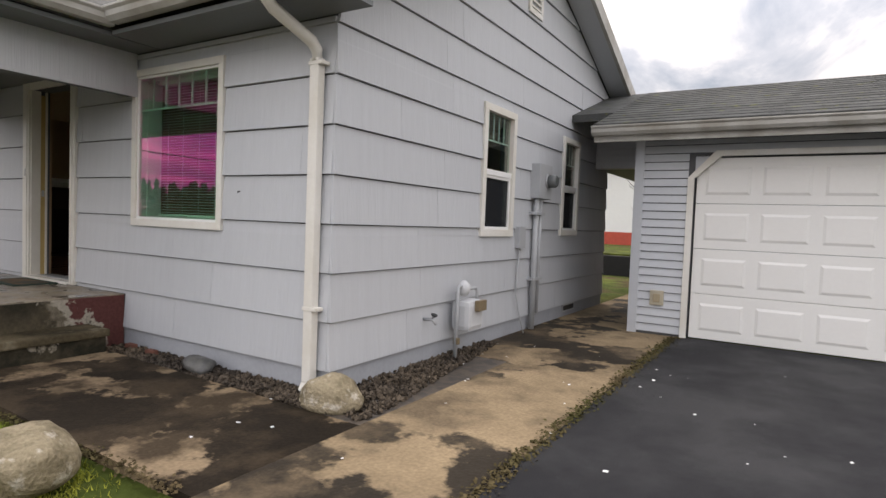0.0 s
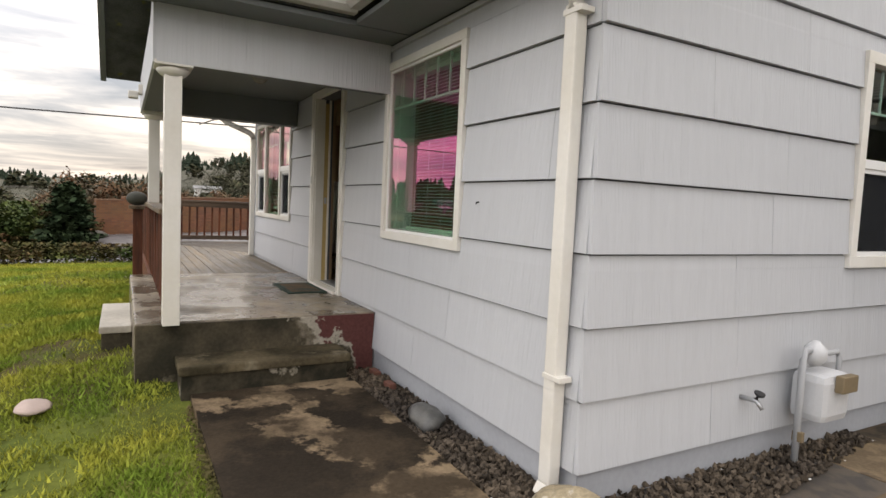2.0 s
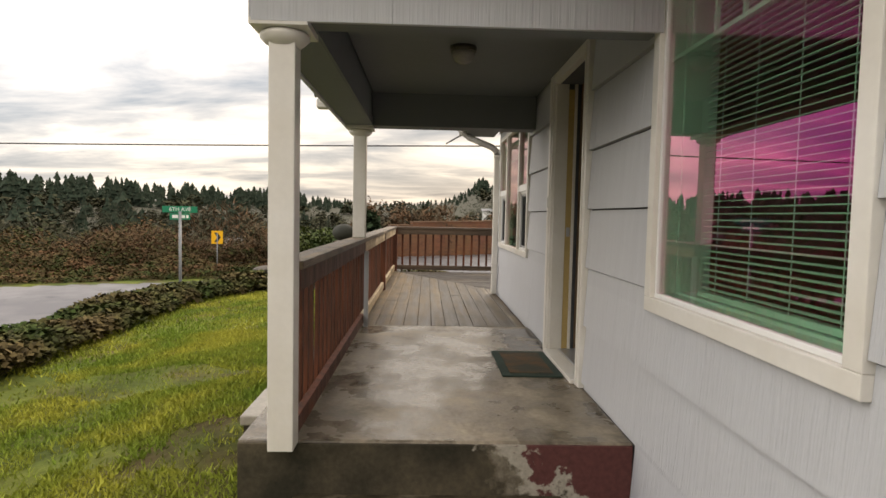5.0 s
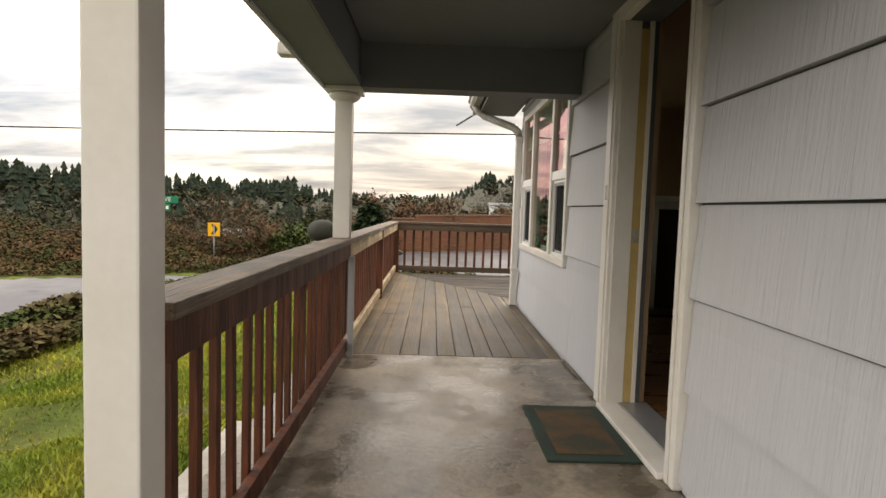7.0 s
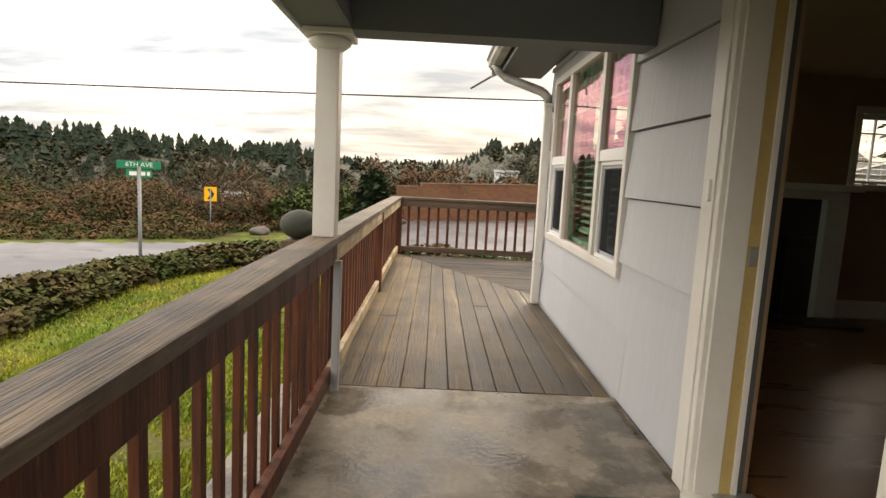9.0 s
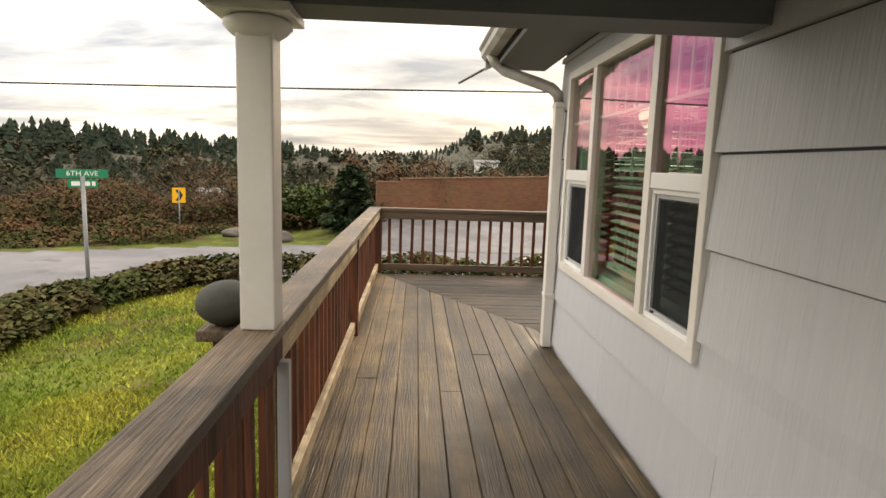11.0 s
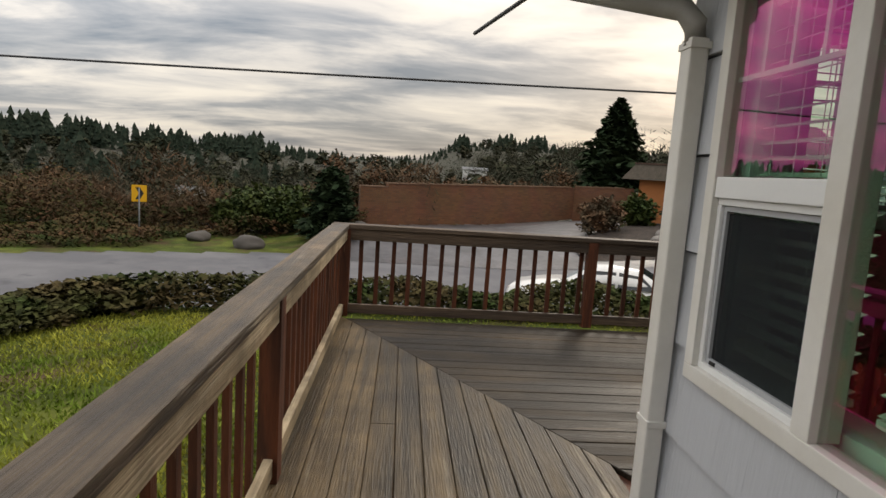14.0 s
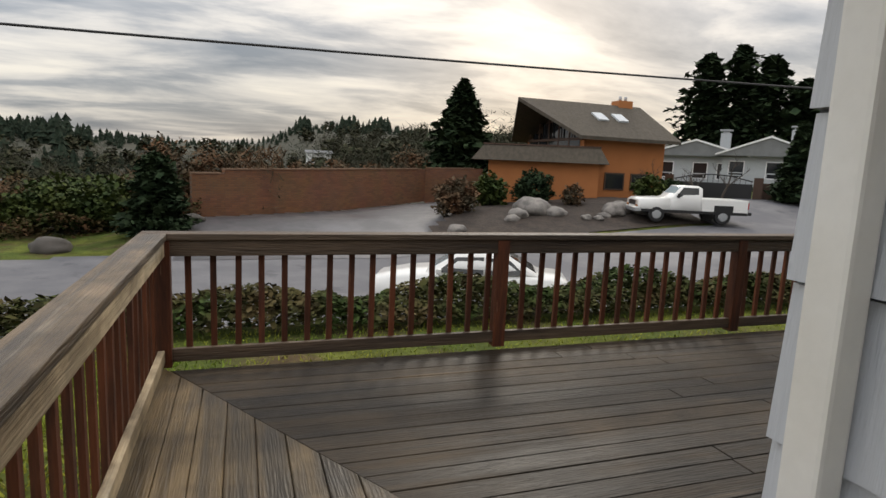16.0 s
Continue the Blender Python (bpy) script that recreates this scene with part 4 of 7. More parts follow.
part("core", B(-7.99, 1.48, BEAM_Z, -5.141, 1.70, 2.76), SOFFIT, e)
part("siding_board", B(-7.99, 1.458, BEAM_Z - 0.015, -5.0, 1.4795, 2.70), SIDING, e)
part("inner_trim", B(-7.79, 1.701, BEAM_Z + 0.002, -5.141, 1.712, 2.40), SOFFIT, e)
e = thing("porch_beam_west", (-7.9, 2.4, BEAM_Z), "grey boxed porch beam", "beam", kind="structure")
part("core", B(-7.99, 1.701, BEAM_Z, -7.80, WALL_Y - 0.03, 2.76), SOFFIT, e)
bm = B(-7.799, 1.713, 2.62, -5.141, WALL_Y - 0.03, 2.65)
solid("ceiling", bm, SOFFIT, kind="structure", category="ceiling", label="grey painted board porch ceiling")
l = thing("porch_light", (-6.33, 2.42, 2.62), "small unlit porch ceiling light with glass shade", "lamp")
bm = bmesh.new()
tube(bm, [(-6.33, 2.42, 2.6199), (-6.33, 2.42, 2.59)], [0.085, 0.085], 20)
part("base", bm, mat("bronze_metal", (0.10, 0.085, 0.065), rough=0.4, metal=0.5), l)
bm = bmesh.new()
tube(bm, [(-6.33, 2.42, 2.5899), (-6.33, 2.42, 2.56), (-6.33, 2.42, 2.525), (-6.33, 2.42, 2.51)], [0.078, 0.072, 0.05, 0.015], 20)
part("shade", bm, mat("frosted_shade", (0.32, 0.30, 0.26), rough=0.25), l, "dusty glass shade")
m = thing("door_mat", (-6.6, 2.93, FLOOR), "worn dark green door mat with brown centre", "mat")
part("border", B(-6.95, 2.72, FLOOR + 0.001, -6.26, 3.12, FLOOR + 0.012, 0.003), mat("green_mat", (0.022, 0.045, 0.032), rough=0.95, var=0.25, fine=150, bump=0.5), m)
part("field", B(-6.89, 2.775, FLOOR + 0.0121, -6.32, 3.065, FLOOR + 0.016, 0.002), patched("brown_mat", (0.11, 0.06, 0.022), (0.04, 0.04, 0.025), 6, 0.4, 0.6, 0.95, 0.95, fine=120, var=0.25, bump=0.6), m, "brown bristle field")
cl = thing("flood_light", (-7.2, 1.42, 2.45), "small white lamp fixed under the porch eave", "lamp")
part("bracket", B(-7.23, 1.42, 2.40, -7.17, 1.4575, 2.50, 0.006), WHITE, cl)
part("lamp_head", B(-7.25, 1.33, 2.36, -7.15, 1.4195, 2.43, 0.012), WHITE, cl)

# ---- deck planks ----
dk = thing("deck", (-11, 3, 0.2), "wet weathered timber deck", "deck", kind="structure")
part("frame", B(-13.28, 1.56, 0.22, -8.001, WALL_Y - 0.03, FLOOR - 0.032), STAIN, dk)
part("frame", B(-13.27, WALL_Y - 0.029, 0.22, WEST_X - 0.03, 7.55, FLOOR - 0.032), STAIN, dk)
PW = 0.1335
rnd = random.Random(5)


def plank(outline, z, material):
    bm = bmesh.new()
    prism(bm, outline, "z", z - 0.03, z)
    top = [e for e in bm.edges if all(v.co.z > z - 0.001 for v in e.verts)]
    bmesh.ops.bevel(bm, geom=top, offset=0.004, segments=1, affect="EDGES")
    part("plank", bm, material, dk)


def seam_x(y):
    """The mitre between the two runs of planks, from the deck's corner to the house's corner."""
    return -13.36 + (y - 1.62) * 1.66


for i in range(12):
    y0 = 1.6045 + i * PW
    y1 = min(y0 + PW - 0.003, WALL_Y - 0.03)
    xa, xb = max(-13.36, seam_x(y0)) + 0.004, max(-13.36, seam_x(y1)) + 0.004
    z = FLOOR - rnd.uniform(0.0, 0.004)
    cut = rnd.uniform(-11.2, -9.2) if i % 2 else None
    if cut and cut > xb + 0.6:
        plank([(xa, y0), (cut - 0.002, y0), (cut - 0.002, y1), (xb, y1)], z, DECKX)
        plank([(cut + 0.002, y0), (-8.003, y0), (-8.003, y1), (cut + 0.002, y1)], FLOOR - rnd.uniform(0, 0.004), DECKX)
    else:
        plank([(xa, y0), (-8.003, y0), (-8.003, y1), (xb, y1)], z, DECKX)
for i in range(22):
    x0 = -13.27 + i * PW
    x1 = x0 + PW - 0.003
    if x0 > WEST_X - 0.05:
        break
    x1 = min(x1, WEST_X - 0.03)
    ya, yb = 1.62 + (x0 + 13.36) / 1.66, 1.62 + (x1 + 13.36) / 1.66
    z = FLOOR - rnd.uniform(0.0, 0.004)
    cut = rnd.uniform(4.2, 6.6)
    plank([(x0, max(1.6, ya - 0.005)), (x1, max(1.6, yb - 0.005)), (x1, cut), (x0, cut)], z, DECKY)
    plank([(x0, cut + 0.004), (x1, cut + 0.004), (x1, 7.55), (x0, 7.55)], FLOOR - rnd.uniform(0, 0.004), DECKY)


# ---- railings ----
def railing(name, axis, line, a, b, z, posts, cap, rail, label, first_gap=0.09, spacing=0.145, cap_w=0.075, ends=(0.0, 0.0)):
    r = thing(name, (((a + b) / 2, line, z) if axis == "x" else (line, (a + b) / 2, z)), label, "railing", "porch and deck railings")

    def rail_bar(nm, u0, u1, w0, w1, z0, z1, material, bevel=0.004, lab=""):
        part(nm, B(u0, line + w0, z0, u1, line + w1, z1, bevel) if axis == "x" else B(line + w0, u0, z0, line + w1, u1, z1, bevel), material, r, lab)
    rail_bar("cap_rail", a - ends[0], b + ends[1], -cap_w, cap_w, z + 0.785, z + 0.825, cap, 0.007, "weathered grey-brown cap rail")
    rail_bar("top_rail", a, b, 0.014, 0.062, z + 0.688, z + 0.7845, rail)
    rail_bar("bottom_rail", a, b, 0.014, 0.052, z + 0.03, z + 0.112, rail)
    for u in posts:
        rail_bar("post", u - 0.045, u + 0.045, -0.015, 0.071, z - (0.25 if z < 0.45 else 0.0), z + 0.7845, STAIN, 0.005)
    u, k = a + first_gap, 0
    while u < b - 0.05:
        if all(abs(u - q) > 0.075 for q in posts):
            bl = new("baluster", BALUSTER[axis])
            bl.parent = r
            bl.location = Vector((u, line, z) if axis == "x" else (line, u, z)) - r.location
            bl.rotation_euler = (radians(rnd.uniform(-0.5, 0.5)), radians(rnd.uniform(-0.5, 0.5)), 0)
        u += spacing
    return r


BALUSTER = {"x": mesh_of("baluster", B(-0.0185, -0.012, 0.02, 0.0185, 0.012, 0.77, 0.002), STAIN), "y": mesh_of("baluster", B(-0.012, -0.0185, 0.02, 0.012, 0.0185, 0.77, 0.002), STAIN)}
railing("porch_railing", "x", 1.585, -7.951, -5.15, FLOOR, (), CAPWOOD, STAIN, "red-brown stained porch railing with weathered cap", first_gap=0.04)
railing("deck_railing", "x", 1.585, -13.33, -7.95, FLOOR, (-10.56,), CAPWOOD, BAREWOOD, "red-brown stained deck railing with weathered cap")
railing("deck_railing", "y", -13.38, 1.585, 7.5, FLOOR, (1.63, 3.85, 6.05), CAPWOOD_Y, CAPWOOD_Y, "dark red-brown deck railing with weathered cap", first_gap=0.186, spacing=0.1425, ends=(0.075, 0.05))


sup = solid("rail_post", B(-7.93, 1.64, FLOOR, -7.89, 1.68, FLOOR + 0.7, 0.003), METAL, "slim grey steel post under the porch column", "post")
ft = thing("ball_finial_post", (-8.05, 1.44, 0.0), "short wooden post topped by a dark ball finial", "post")
part("post", B(-8.10, 1.39, -0.3, -8.0, 1.49, 1.245, 0.005), STAIN, ft)
part("ledge", B(-8.15, 1.35, 1.2455, -7.95, 1.508, 1.285, 0.006), CAPWOOD, ft)
bm = bmesh.new()
bmesh.ops.create_uvsphere(bm, u_segments=24, v_segments=14, radius=0.1)
bmesh.ops.transform(bm, matrix=Matrix.Translation((-8.05, 1.43, 1.363)) @ Matrix.Diagonal((1.08, 1.08, 0.80, 1)), verts=bm.verts)
for f_ in bm.faces:
    f_.smooth = True
part("ball", bm, mat("mossy_dark_ball", (0.045, 0.047, 0.036), rough=0.8, var=0.2, scale=14), ft, "dark mossy ball")

# ---- downspouts ----
def downspout(x, top, foot, elbow_x, elbow_y, elbow_z, flare):
    s = thing("downspout", (x, WALL_Y - 0.07, foot), "white painted metal downspout on the house corner", "downspout", "downspouts")
    part("pipe", B(x - 0.042, WALL_Y - 0.105, foot + 0.1, x + 0.042, WALL_Y - 0.035, top, 0.01), WHITE, s)
    bm = bmesh.new()
    tube(bm, [(x, WALL_Y - 0.07, top - 0.02), (x, WALL_Y - 0.08, top + 0.05), (x, WALL_Y - 0.13, top + 0.1), (elbow_x, elbow_y + 0.12, elbow_z - 0.11), (elbow_x, elbow_y + 0.04, elbow_z - 0.05), (elbow_x, elbow_y, elbow_z + 0.02)], 0.043, 12)
    part("elbow", bm, WHITE if flare else GUTTER, s)
    for z in ((0.62, top - 0.05) if flare else (0.9, top - 0.04)):
        part("strap", B(x - 0.05, WALL_Y - 0.109, z, x + (0.08 if flare else 0.05), WALL_Y - 0.03, z + 0.026, 0.003), WHITE, s)
    if flare:
        bm = bmesh.new()
        box(bm, x - 0.042, WALL_Y - 0.105, foot + 0.02, x + 0.042, WALL_Y - 0.035, foot + 0.1)
        for v in bm.verts:
            if v.co.z < foot + 0.05:
                v.co.y -= 0.03; v.co.x += (v.co.x - x) * 0.25
        part("shoe", bm, WHITE, s)
    return s


downspout(-2.72, 2.40, 0.0, -2.80, EAVE_Y - 0.05, EAVE_Z - 0.10, True)
downspout(-10.34, 2.36, FLOOR + 0.005 - 0.1, -10.85, EAVE_Y - 0.05, EAVE_Z - 0.10, False)
bm = bmesh.new()
tube(bm, [(-12.0, 2.5, 2.70), (-10.35, 2.95, 2.80)], 0.012, 8)
solid("cable_mast", bm, mat("dark_rod", (0.05, 0.05, 0.05), rough=0.5), "thin dark rod fixed under the eave", "rod")

# ---- fittings of the gable side ----
mb = thing("electric_meter", (EAST_X + 0.1, 6.86, 1.62), "grey electric meter box with round glass meter", "meter")
part("box_body", B(EAST_X + 0.012, 6.66, 1.62, EAST_X + 0.14, 7.06, 2.04, 0.008), METAL, mb)
bm = bmesh.new()
tube(bm, [(EAST_X + 0.1405, 6.92, 1.84), (EAST_X + 0.16, 6.92, 1.84)], 0.095, 20)
part("meter_ring", bm, GALV, mb)
bm = bmesh.new()
tube(bm, [(EAST_X + 0.1605, 6.92, 1.84), (EAST_X + 0.24, 6.92, 1.84), (EAST_X + 0.26, 6.92, 1.84)], [0.08, 0.078, 0.06], 20)
part("meter_dome", bm, mat("meter_glass", (0.12, 0.13, 0.13), rough=0.08), mb, "dark glass meter dome")
for y, r in ((6.74, 0.036), (6.87, 0.026)):
    bm = bmesh.new()
    tube(bm, [(EAST_X + 0.075, y, 1.6195), (EAST_X + 0.075, y, 0.02 if r > 0.03 else 0.2)], r, 12)
    part("conduit", bm, METAL, mb)
for z in (1.42, 0.62):
    part("conduit_clamp", B(EAST_X + 0.02, 6.64, z, EAST_X + 0.12, 6.92, z + 0.035, 0.004), METAL, mb)
cb = thing("cable_box", (EAST_X + 0.05, 6.36, 1.0), "small grey cable box with wire hanging to ground", "box")
part("box_body", B(EAST_X + 0.012, 6.27, 1.02, EAST_X + 0.08, 6.45, 1.27, 0.006), METAL, cb)
bm = bmesh.new()
tube(bm, [(EAST_X + 0.05, 6.36, 1.0195), (EAST_X + 0.06, 6.30, 0.8), (EAST_X + 0.05, 6.29, 0.5), (EAST_X + 0.07, 6.36, 0.25), (EAST_X + 0.12, 6.40, 0.02)], 0.009, 8)
part("wire", bm, METAL, cb)

gm = thing("gas_meter", (EAST_X + 0.17, 4.9, 0.0), "grey gas meter with regulator and riser pipe", "meter")
bm = B(EAST_X + 0.06, 4.80, 0.27, EAST_X + 0.26, 5.10, 0.56, 0.05)
part("meter_body", bm, mat("meter_grey", (0.55, 0.56, 0.57), rough=0.45, var=0.06, scale=6), gm)
bm = bmesh.new()
tube(bm, [(EAST_X + 0.16, 4.74, 0.0), (EAST_X + 0.16, 4.74, 0.64), (EAST_X + 0.16, 4.77, 0.69), (EAST_X + 0.16, 4.86, 0.70)], 0.02, 10)
part("riser_pipe", bm, METAL, gm)
bm = bmesh.new()
tube(bm, [(EAST_X + 0.16, 4.86, 0.60), (EAST_X + 0.16, 4.86, 0.64), (EAST_X + 0.16, 4.86, 0.70), (EAST_X + 0.16, 4.86, 0.745)], [0.03, 0.062, 0.062, 0.02], 14)
part("regulator", bm, MATS["meter_grey"], gm)
bm = bmesh.new()
tube(bm, [(EAST_X + 0.16, 4.86, 0.66), (EAST_X + 0.16, 5.10, 0.66), (EAST_X + 0.16, 5.13, 0.62), (EAST_X + 0.16, 5.13, 0.36)], 0.016, 10)
part("outlet_pipe", bm, METAL, gm)
part("index_box", B(EAST_X + 0.261, 4.90, 0.46, EAST_X + 0.31, 5.06, 0.56, 0.008), mat("brass_brown", (0.20, 0.15, 0.085), rough=0.5), gm, "brown index box")
part("valve", B(EAST_X + 0.14, 4.725, 0.16, EAST_X + 0.2, 4.755, 0.22, 0.006), MATS["brass_brown"], gm)
hb = thing("hose_bib", (EAST_X + 0.05, 4.42, 0.40), "small metal hose tap on the wall", "tap")
bm = bmesh.new()
tube(bm, [(EAST_X + 0.015, 4.40, 0.42), (EAST_X + 0.10, 4.42, 0.42), (EAST_X + 0.14, 4.42, 0.38)], 0.014, 10)
part("spout", bm, GALV, hb)
bm = bmesh.new()
tube(bm, [(EAST_X + 0.10, 4.42, 0.43), (EAST_X + 0.115, 4.42, 0.46), (EAST_X + 0.118, 4.42, 0.47)], [0.012, 0.03, 0.03], 12)
part("handle", bm, BLACK, hb)
cv = thing("crawl_vent", (EAST_X + 0.02, 8.2, 0.1), "dark crawl space vent in the footing", "vent")
part("frame", ring(bmesh.new(), "y", 8.0, 0.07, 8.5, 0.18, 0.02, EAST_X + 0.0065, EAST_X + 0.02, 0.002), METAL, cv)
part("grille", bar("y", 8.02, 0.09, 8.48, 0.16, EAST_X + 0.0065, EAST_X + 0.011), BLACK, cv)
av = thing("attic_vent", (EAST_X, 6.55, 3.75), "narrow white louvred attic vent in the gable", "vent")
part("frame", ring(bmesh.new(), "y", 6.35, 3.75, 6.75, 4.35, 0.06, EAST_X + 0.005, EAST_X + 0.05, 0.004), WHITE, av)
for i in range(7):
    part("slat", bar("y", 6.41, 3.83 + i * 0.068, 6.69, 3.85 + i * 0.068, EAST_X + 0.027, EAST_X + 0.045), WHITE, av)
for x, z in ((-3.57, 1.47),):
    bm = bmesh.new()
    tube(bm, [(x, WALL_Y - 0.01, z), (x, WALL_Y - 0.036, z - 0.004), (x + 0.002, WALL_Y - 0.038, z - 0.014)], 0.005, 6)
    solid("wall_hook", bm, BLACK, "small dark metal hook in the siding", "hook", "wall hooks")

# ---- garage and breezeway ----
GX0, GY0 = -1.53, 7.5
ga = thing("garage", (2, 10, 0), "attached garage with grey lap siding", "garage")
part("wall", holed("x", GX0, 6.5, -0.1, 2.40, GY0, GY0 + 0.15, [(-0.86, -0.1, 4.0, 2.17)]), WALLCORE, ga)
part("wall", B(GX0, GY0 + 0.151, -0.1, GX0 + 0.15, 14, 2.40), WALLCORE, ga)
part("wall", B(6.35, GY0 + 0.151, -0.1, 6.5, 14, 2.40), WALLCORE, ga)
part("wall", B(GX0 + 0.151, 13.85, -0.1, 6.349, 14, 2.40), WALLCORE, ga)
k = 0
while 0.05 + k * 0.0985 < 2.36:
    z = 0.05 + k * 0.0985
    hi = -0.93 if z < 2.18 else 4.3
    me = slab_piece("x", GX0 + 0.09, hi, GX0 + 0.09, hi, z, min(z + 0.0985, 2.38) - 0.010, 0.026, 0.006, GY0)
    o = new("lap_board", me); o.data.materials.append(LAP); o.parent = ga
    o.location = -ga.location
    k += 1
part("corner_board", B(GX0 - 0.02, GY0 - 0.025, 0.0, GX0 + 0.09, GY0 - 0.0005, 2.38, 0.004), LAP, ga)
gr = thing("garage_roof", (2, 9.8, 2.4), "mossy shingle garage roof with gutter", "roof")
bm = bmesh.new()
prism(bm, [(7.06, 2.52), (9.8, 3.47), (12.6, 2.52), (12.6, 2.42), (9.8, 3.37), (7.06, 2.42)], "x", -1.95, 6.9)
part("roof_deck", bm, ROOF, gr)
N = 15
for i in range(N):
    v0, v1 = i / N, (i + 1.25) / N
    x = -1.96
    while x < 3.6:
        wd = rnd.uniform(0.85, 1.1)
        bm = bmesh.new()
        ya, yb = 7.04 + 2.76 * v0, 7.04 + 2.76 * min(v1, 1.0)
        za, zb = 2.525 + 0.955 * v0 + 0.012, 2.525 + 0.955 * min(v1, 1.0) + 0.002
        q = [bm.verts.new(c) for c in ((x, ya, za), (x + wd - 0.006, ya, za), (x + wd - 0.006, yb, zb), (x, yb, zb), (x, ya, za - 0.012), (x + wd - 0.006, ya, za - 0.012))]
        bm.faces.new((q[0], q[1], q[2], q[3])); bm.faces.new((q[0], q[4], q[5], q[1]))
        part("shingle", bm, ROOF, gr)
        x += wd
part("fascia", B(-1.95, 7.06, 2.32, 6.9, 7.09, 2.50), GUTTER, gr)
bm = bmesh.new()
prism(bm, [(7.06 + u, 2.50 + v) for u, v in gutter_profile(-1)], "x", -1.96, 6.9)
part("gutter_trough", bm, GUTTER, gr)
part("soffit", B(-1.9, 7.091, 2.405, 6.5, GY0 - 0.03, 2.42), SOFFIT, gr)
part("gable_wall", prism(bmesh.new(), [(7.5, 2.401), (12.2, 2.401), (9.8, 3.36)], "x", GX0 - 0.02, GX0 + 0.1), LAP, gr)

gd = thing("garage_door", (1.6, GY0, 0), "white raised panel sectional garage door, closed", "door")
bm = bmesh.new()
for s in range(4):
    box(bm, -0.84, GY0 + 0.03, 0.03 + s * 0.532, 3.98, GY0 + 0.07, 0.03 + s * 0.532 + 0.527, 0.004)
part("door_leaf", bm, DOORWHITE, gd)
for s in range(4):
    for c in range(8):
        x, z = -0.74 + c * 0.59, 0.13 + s * 0.532
        bm = bmesh.new()
        box(bm, x, GY0 + 0.019, z, x + 0.47, GY0 + 0.0298, z + 0.32)
        for v in bm.verts:
            if v.co.y < GY0 + 0.022:
                v.co.x += 0.03 if v.co.x < x + 0.2 else -0.03
                v.co.z += 0.03 if v.co.z < z + 0.15 else -0.03
        part("panel", bm, DOORWHITE, gd)
part("casing", B(-0.93, GY0 - 0.045, 0.0, -0.861, GY0 + 0.10, 1.92, 0.004), WHITE, gd)
part("casing", B(-0.60, GY0 - 0.045, 2.171, 4.1, GY0 + 0.02, 2.235, 0.004), WHITE, gd)
bm = bmesh.new()
prism(bm, [(-0.93, 1.921), (-0.85, 1.921), (-0.58, 2.171), (-0.601, 2.235), (-0.64, 2.235)], "y", GY0 - 0.045, GY0 + 0.02)
part("corner_brace", bm, WHITE, gd)
bm = bmesh.new()
prism(bm, [(-0.86, 1.93), (-0.59, 2.18), (-0.86, 2.18)], "y", GY0 - 0.0, GY0 + 0.029)
part("corner_filler", bm, LAP, gd)
ob = thing("outlet_box", (-1.2, GY0 - 0.03, 0.4), "weathered beige outdoor outlet cover", "outlet")
part("cover", B(-1.29, GY0 - 0.05, 0.38, -1.13, GY0 - 0.0145, 0.56, 0.008), mat("beige_plastic", (0.45, 0.40, 0.30), rough=0.5), ob)
part("lid", B(-1.25, GY0 - 0.062, 0.42, -1.17, GY0 - 0.0505, 0.52, 0.006), mat("yellowed_plastic", (0.38, 0.31, 0.20), rough=0.5), ob)

bz = thing("breezeway", (-2.05, 10.5, 2.3), "roofed grey passage between house and garage", "breezeway", kind="structure")
part("header", B(EAST_X + 0.03, 9.2, 2.22, GX0 - 0.021, 9.35, 2.75), LAP, bz)
for i in range(5):
    part("lap_board", B(EAST_X + 0.03, 9.185 - 0.003 * (i % 2), 2.225 + i * 0.1, GX0 - 0.021, 9.1995, 2.32 + i * 0.1), LAP, bz)
part("passage_ceiling", B(EAST_X + 0.03, 9.351, 2.22, GX0 - 0.021, 13.8, 2.26), SOFFIT, bz)
part("passage_roof", prism(bmesh.new(), [(8.0, 2.85), (9.9, 3.5), (12.5, 2.6), (12.5, 2.5), (9.9, 3.38), (8.0, 2.75)], "x", EAST_X + 0.03, -1.961), ROOF, bz)
solid("retaining_wall", B(-9, 16.2, -0.1, 0.5, 16.4, 0.55, 0.02), mat("black_timber", (0.012, 0.011, 0.01), rough=0.8), "low dark retaining wall behind the passage", "wall")
solid("back_lawn", B(-12, 16.41, 0.0, 4, 26, 0.6), EARTH, kind="structure", category="ground", label="green bank behind the house")
nh = thing("neighbour_house", (-2, 27, 0), "white lap sided house with red base band", "house")
part("wall", B(-13, 26.5, 0.9, 4, 32, 4.2), VINYL, nh)
part("base_band", B(-13, 26.45, 0.55, 4, 26.499, 1.15), mat("red_band", (0.45, 0.07, 0.04), rough=0.7), nh, "red base band")
for i in range(20):
    part("lap_board", B(-11, 26.47 - 0.001, 1.16 + i * 0.15, 1, 26.4985, 1.29 + i * 0.15), VINYL, nh)
part("roof", prism(bmesh.new(), [(26.0, 4.2), (29.2, 6.0), (32.5, 4.2)], "x", -13.4, 4.4), ROOF, nh)

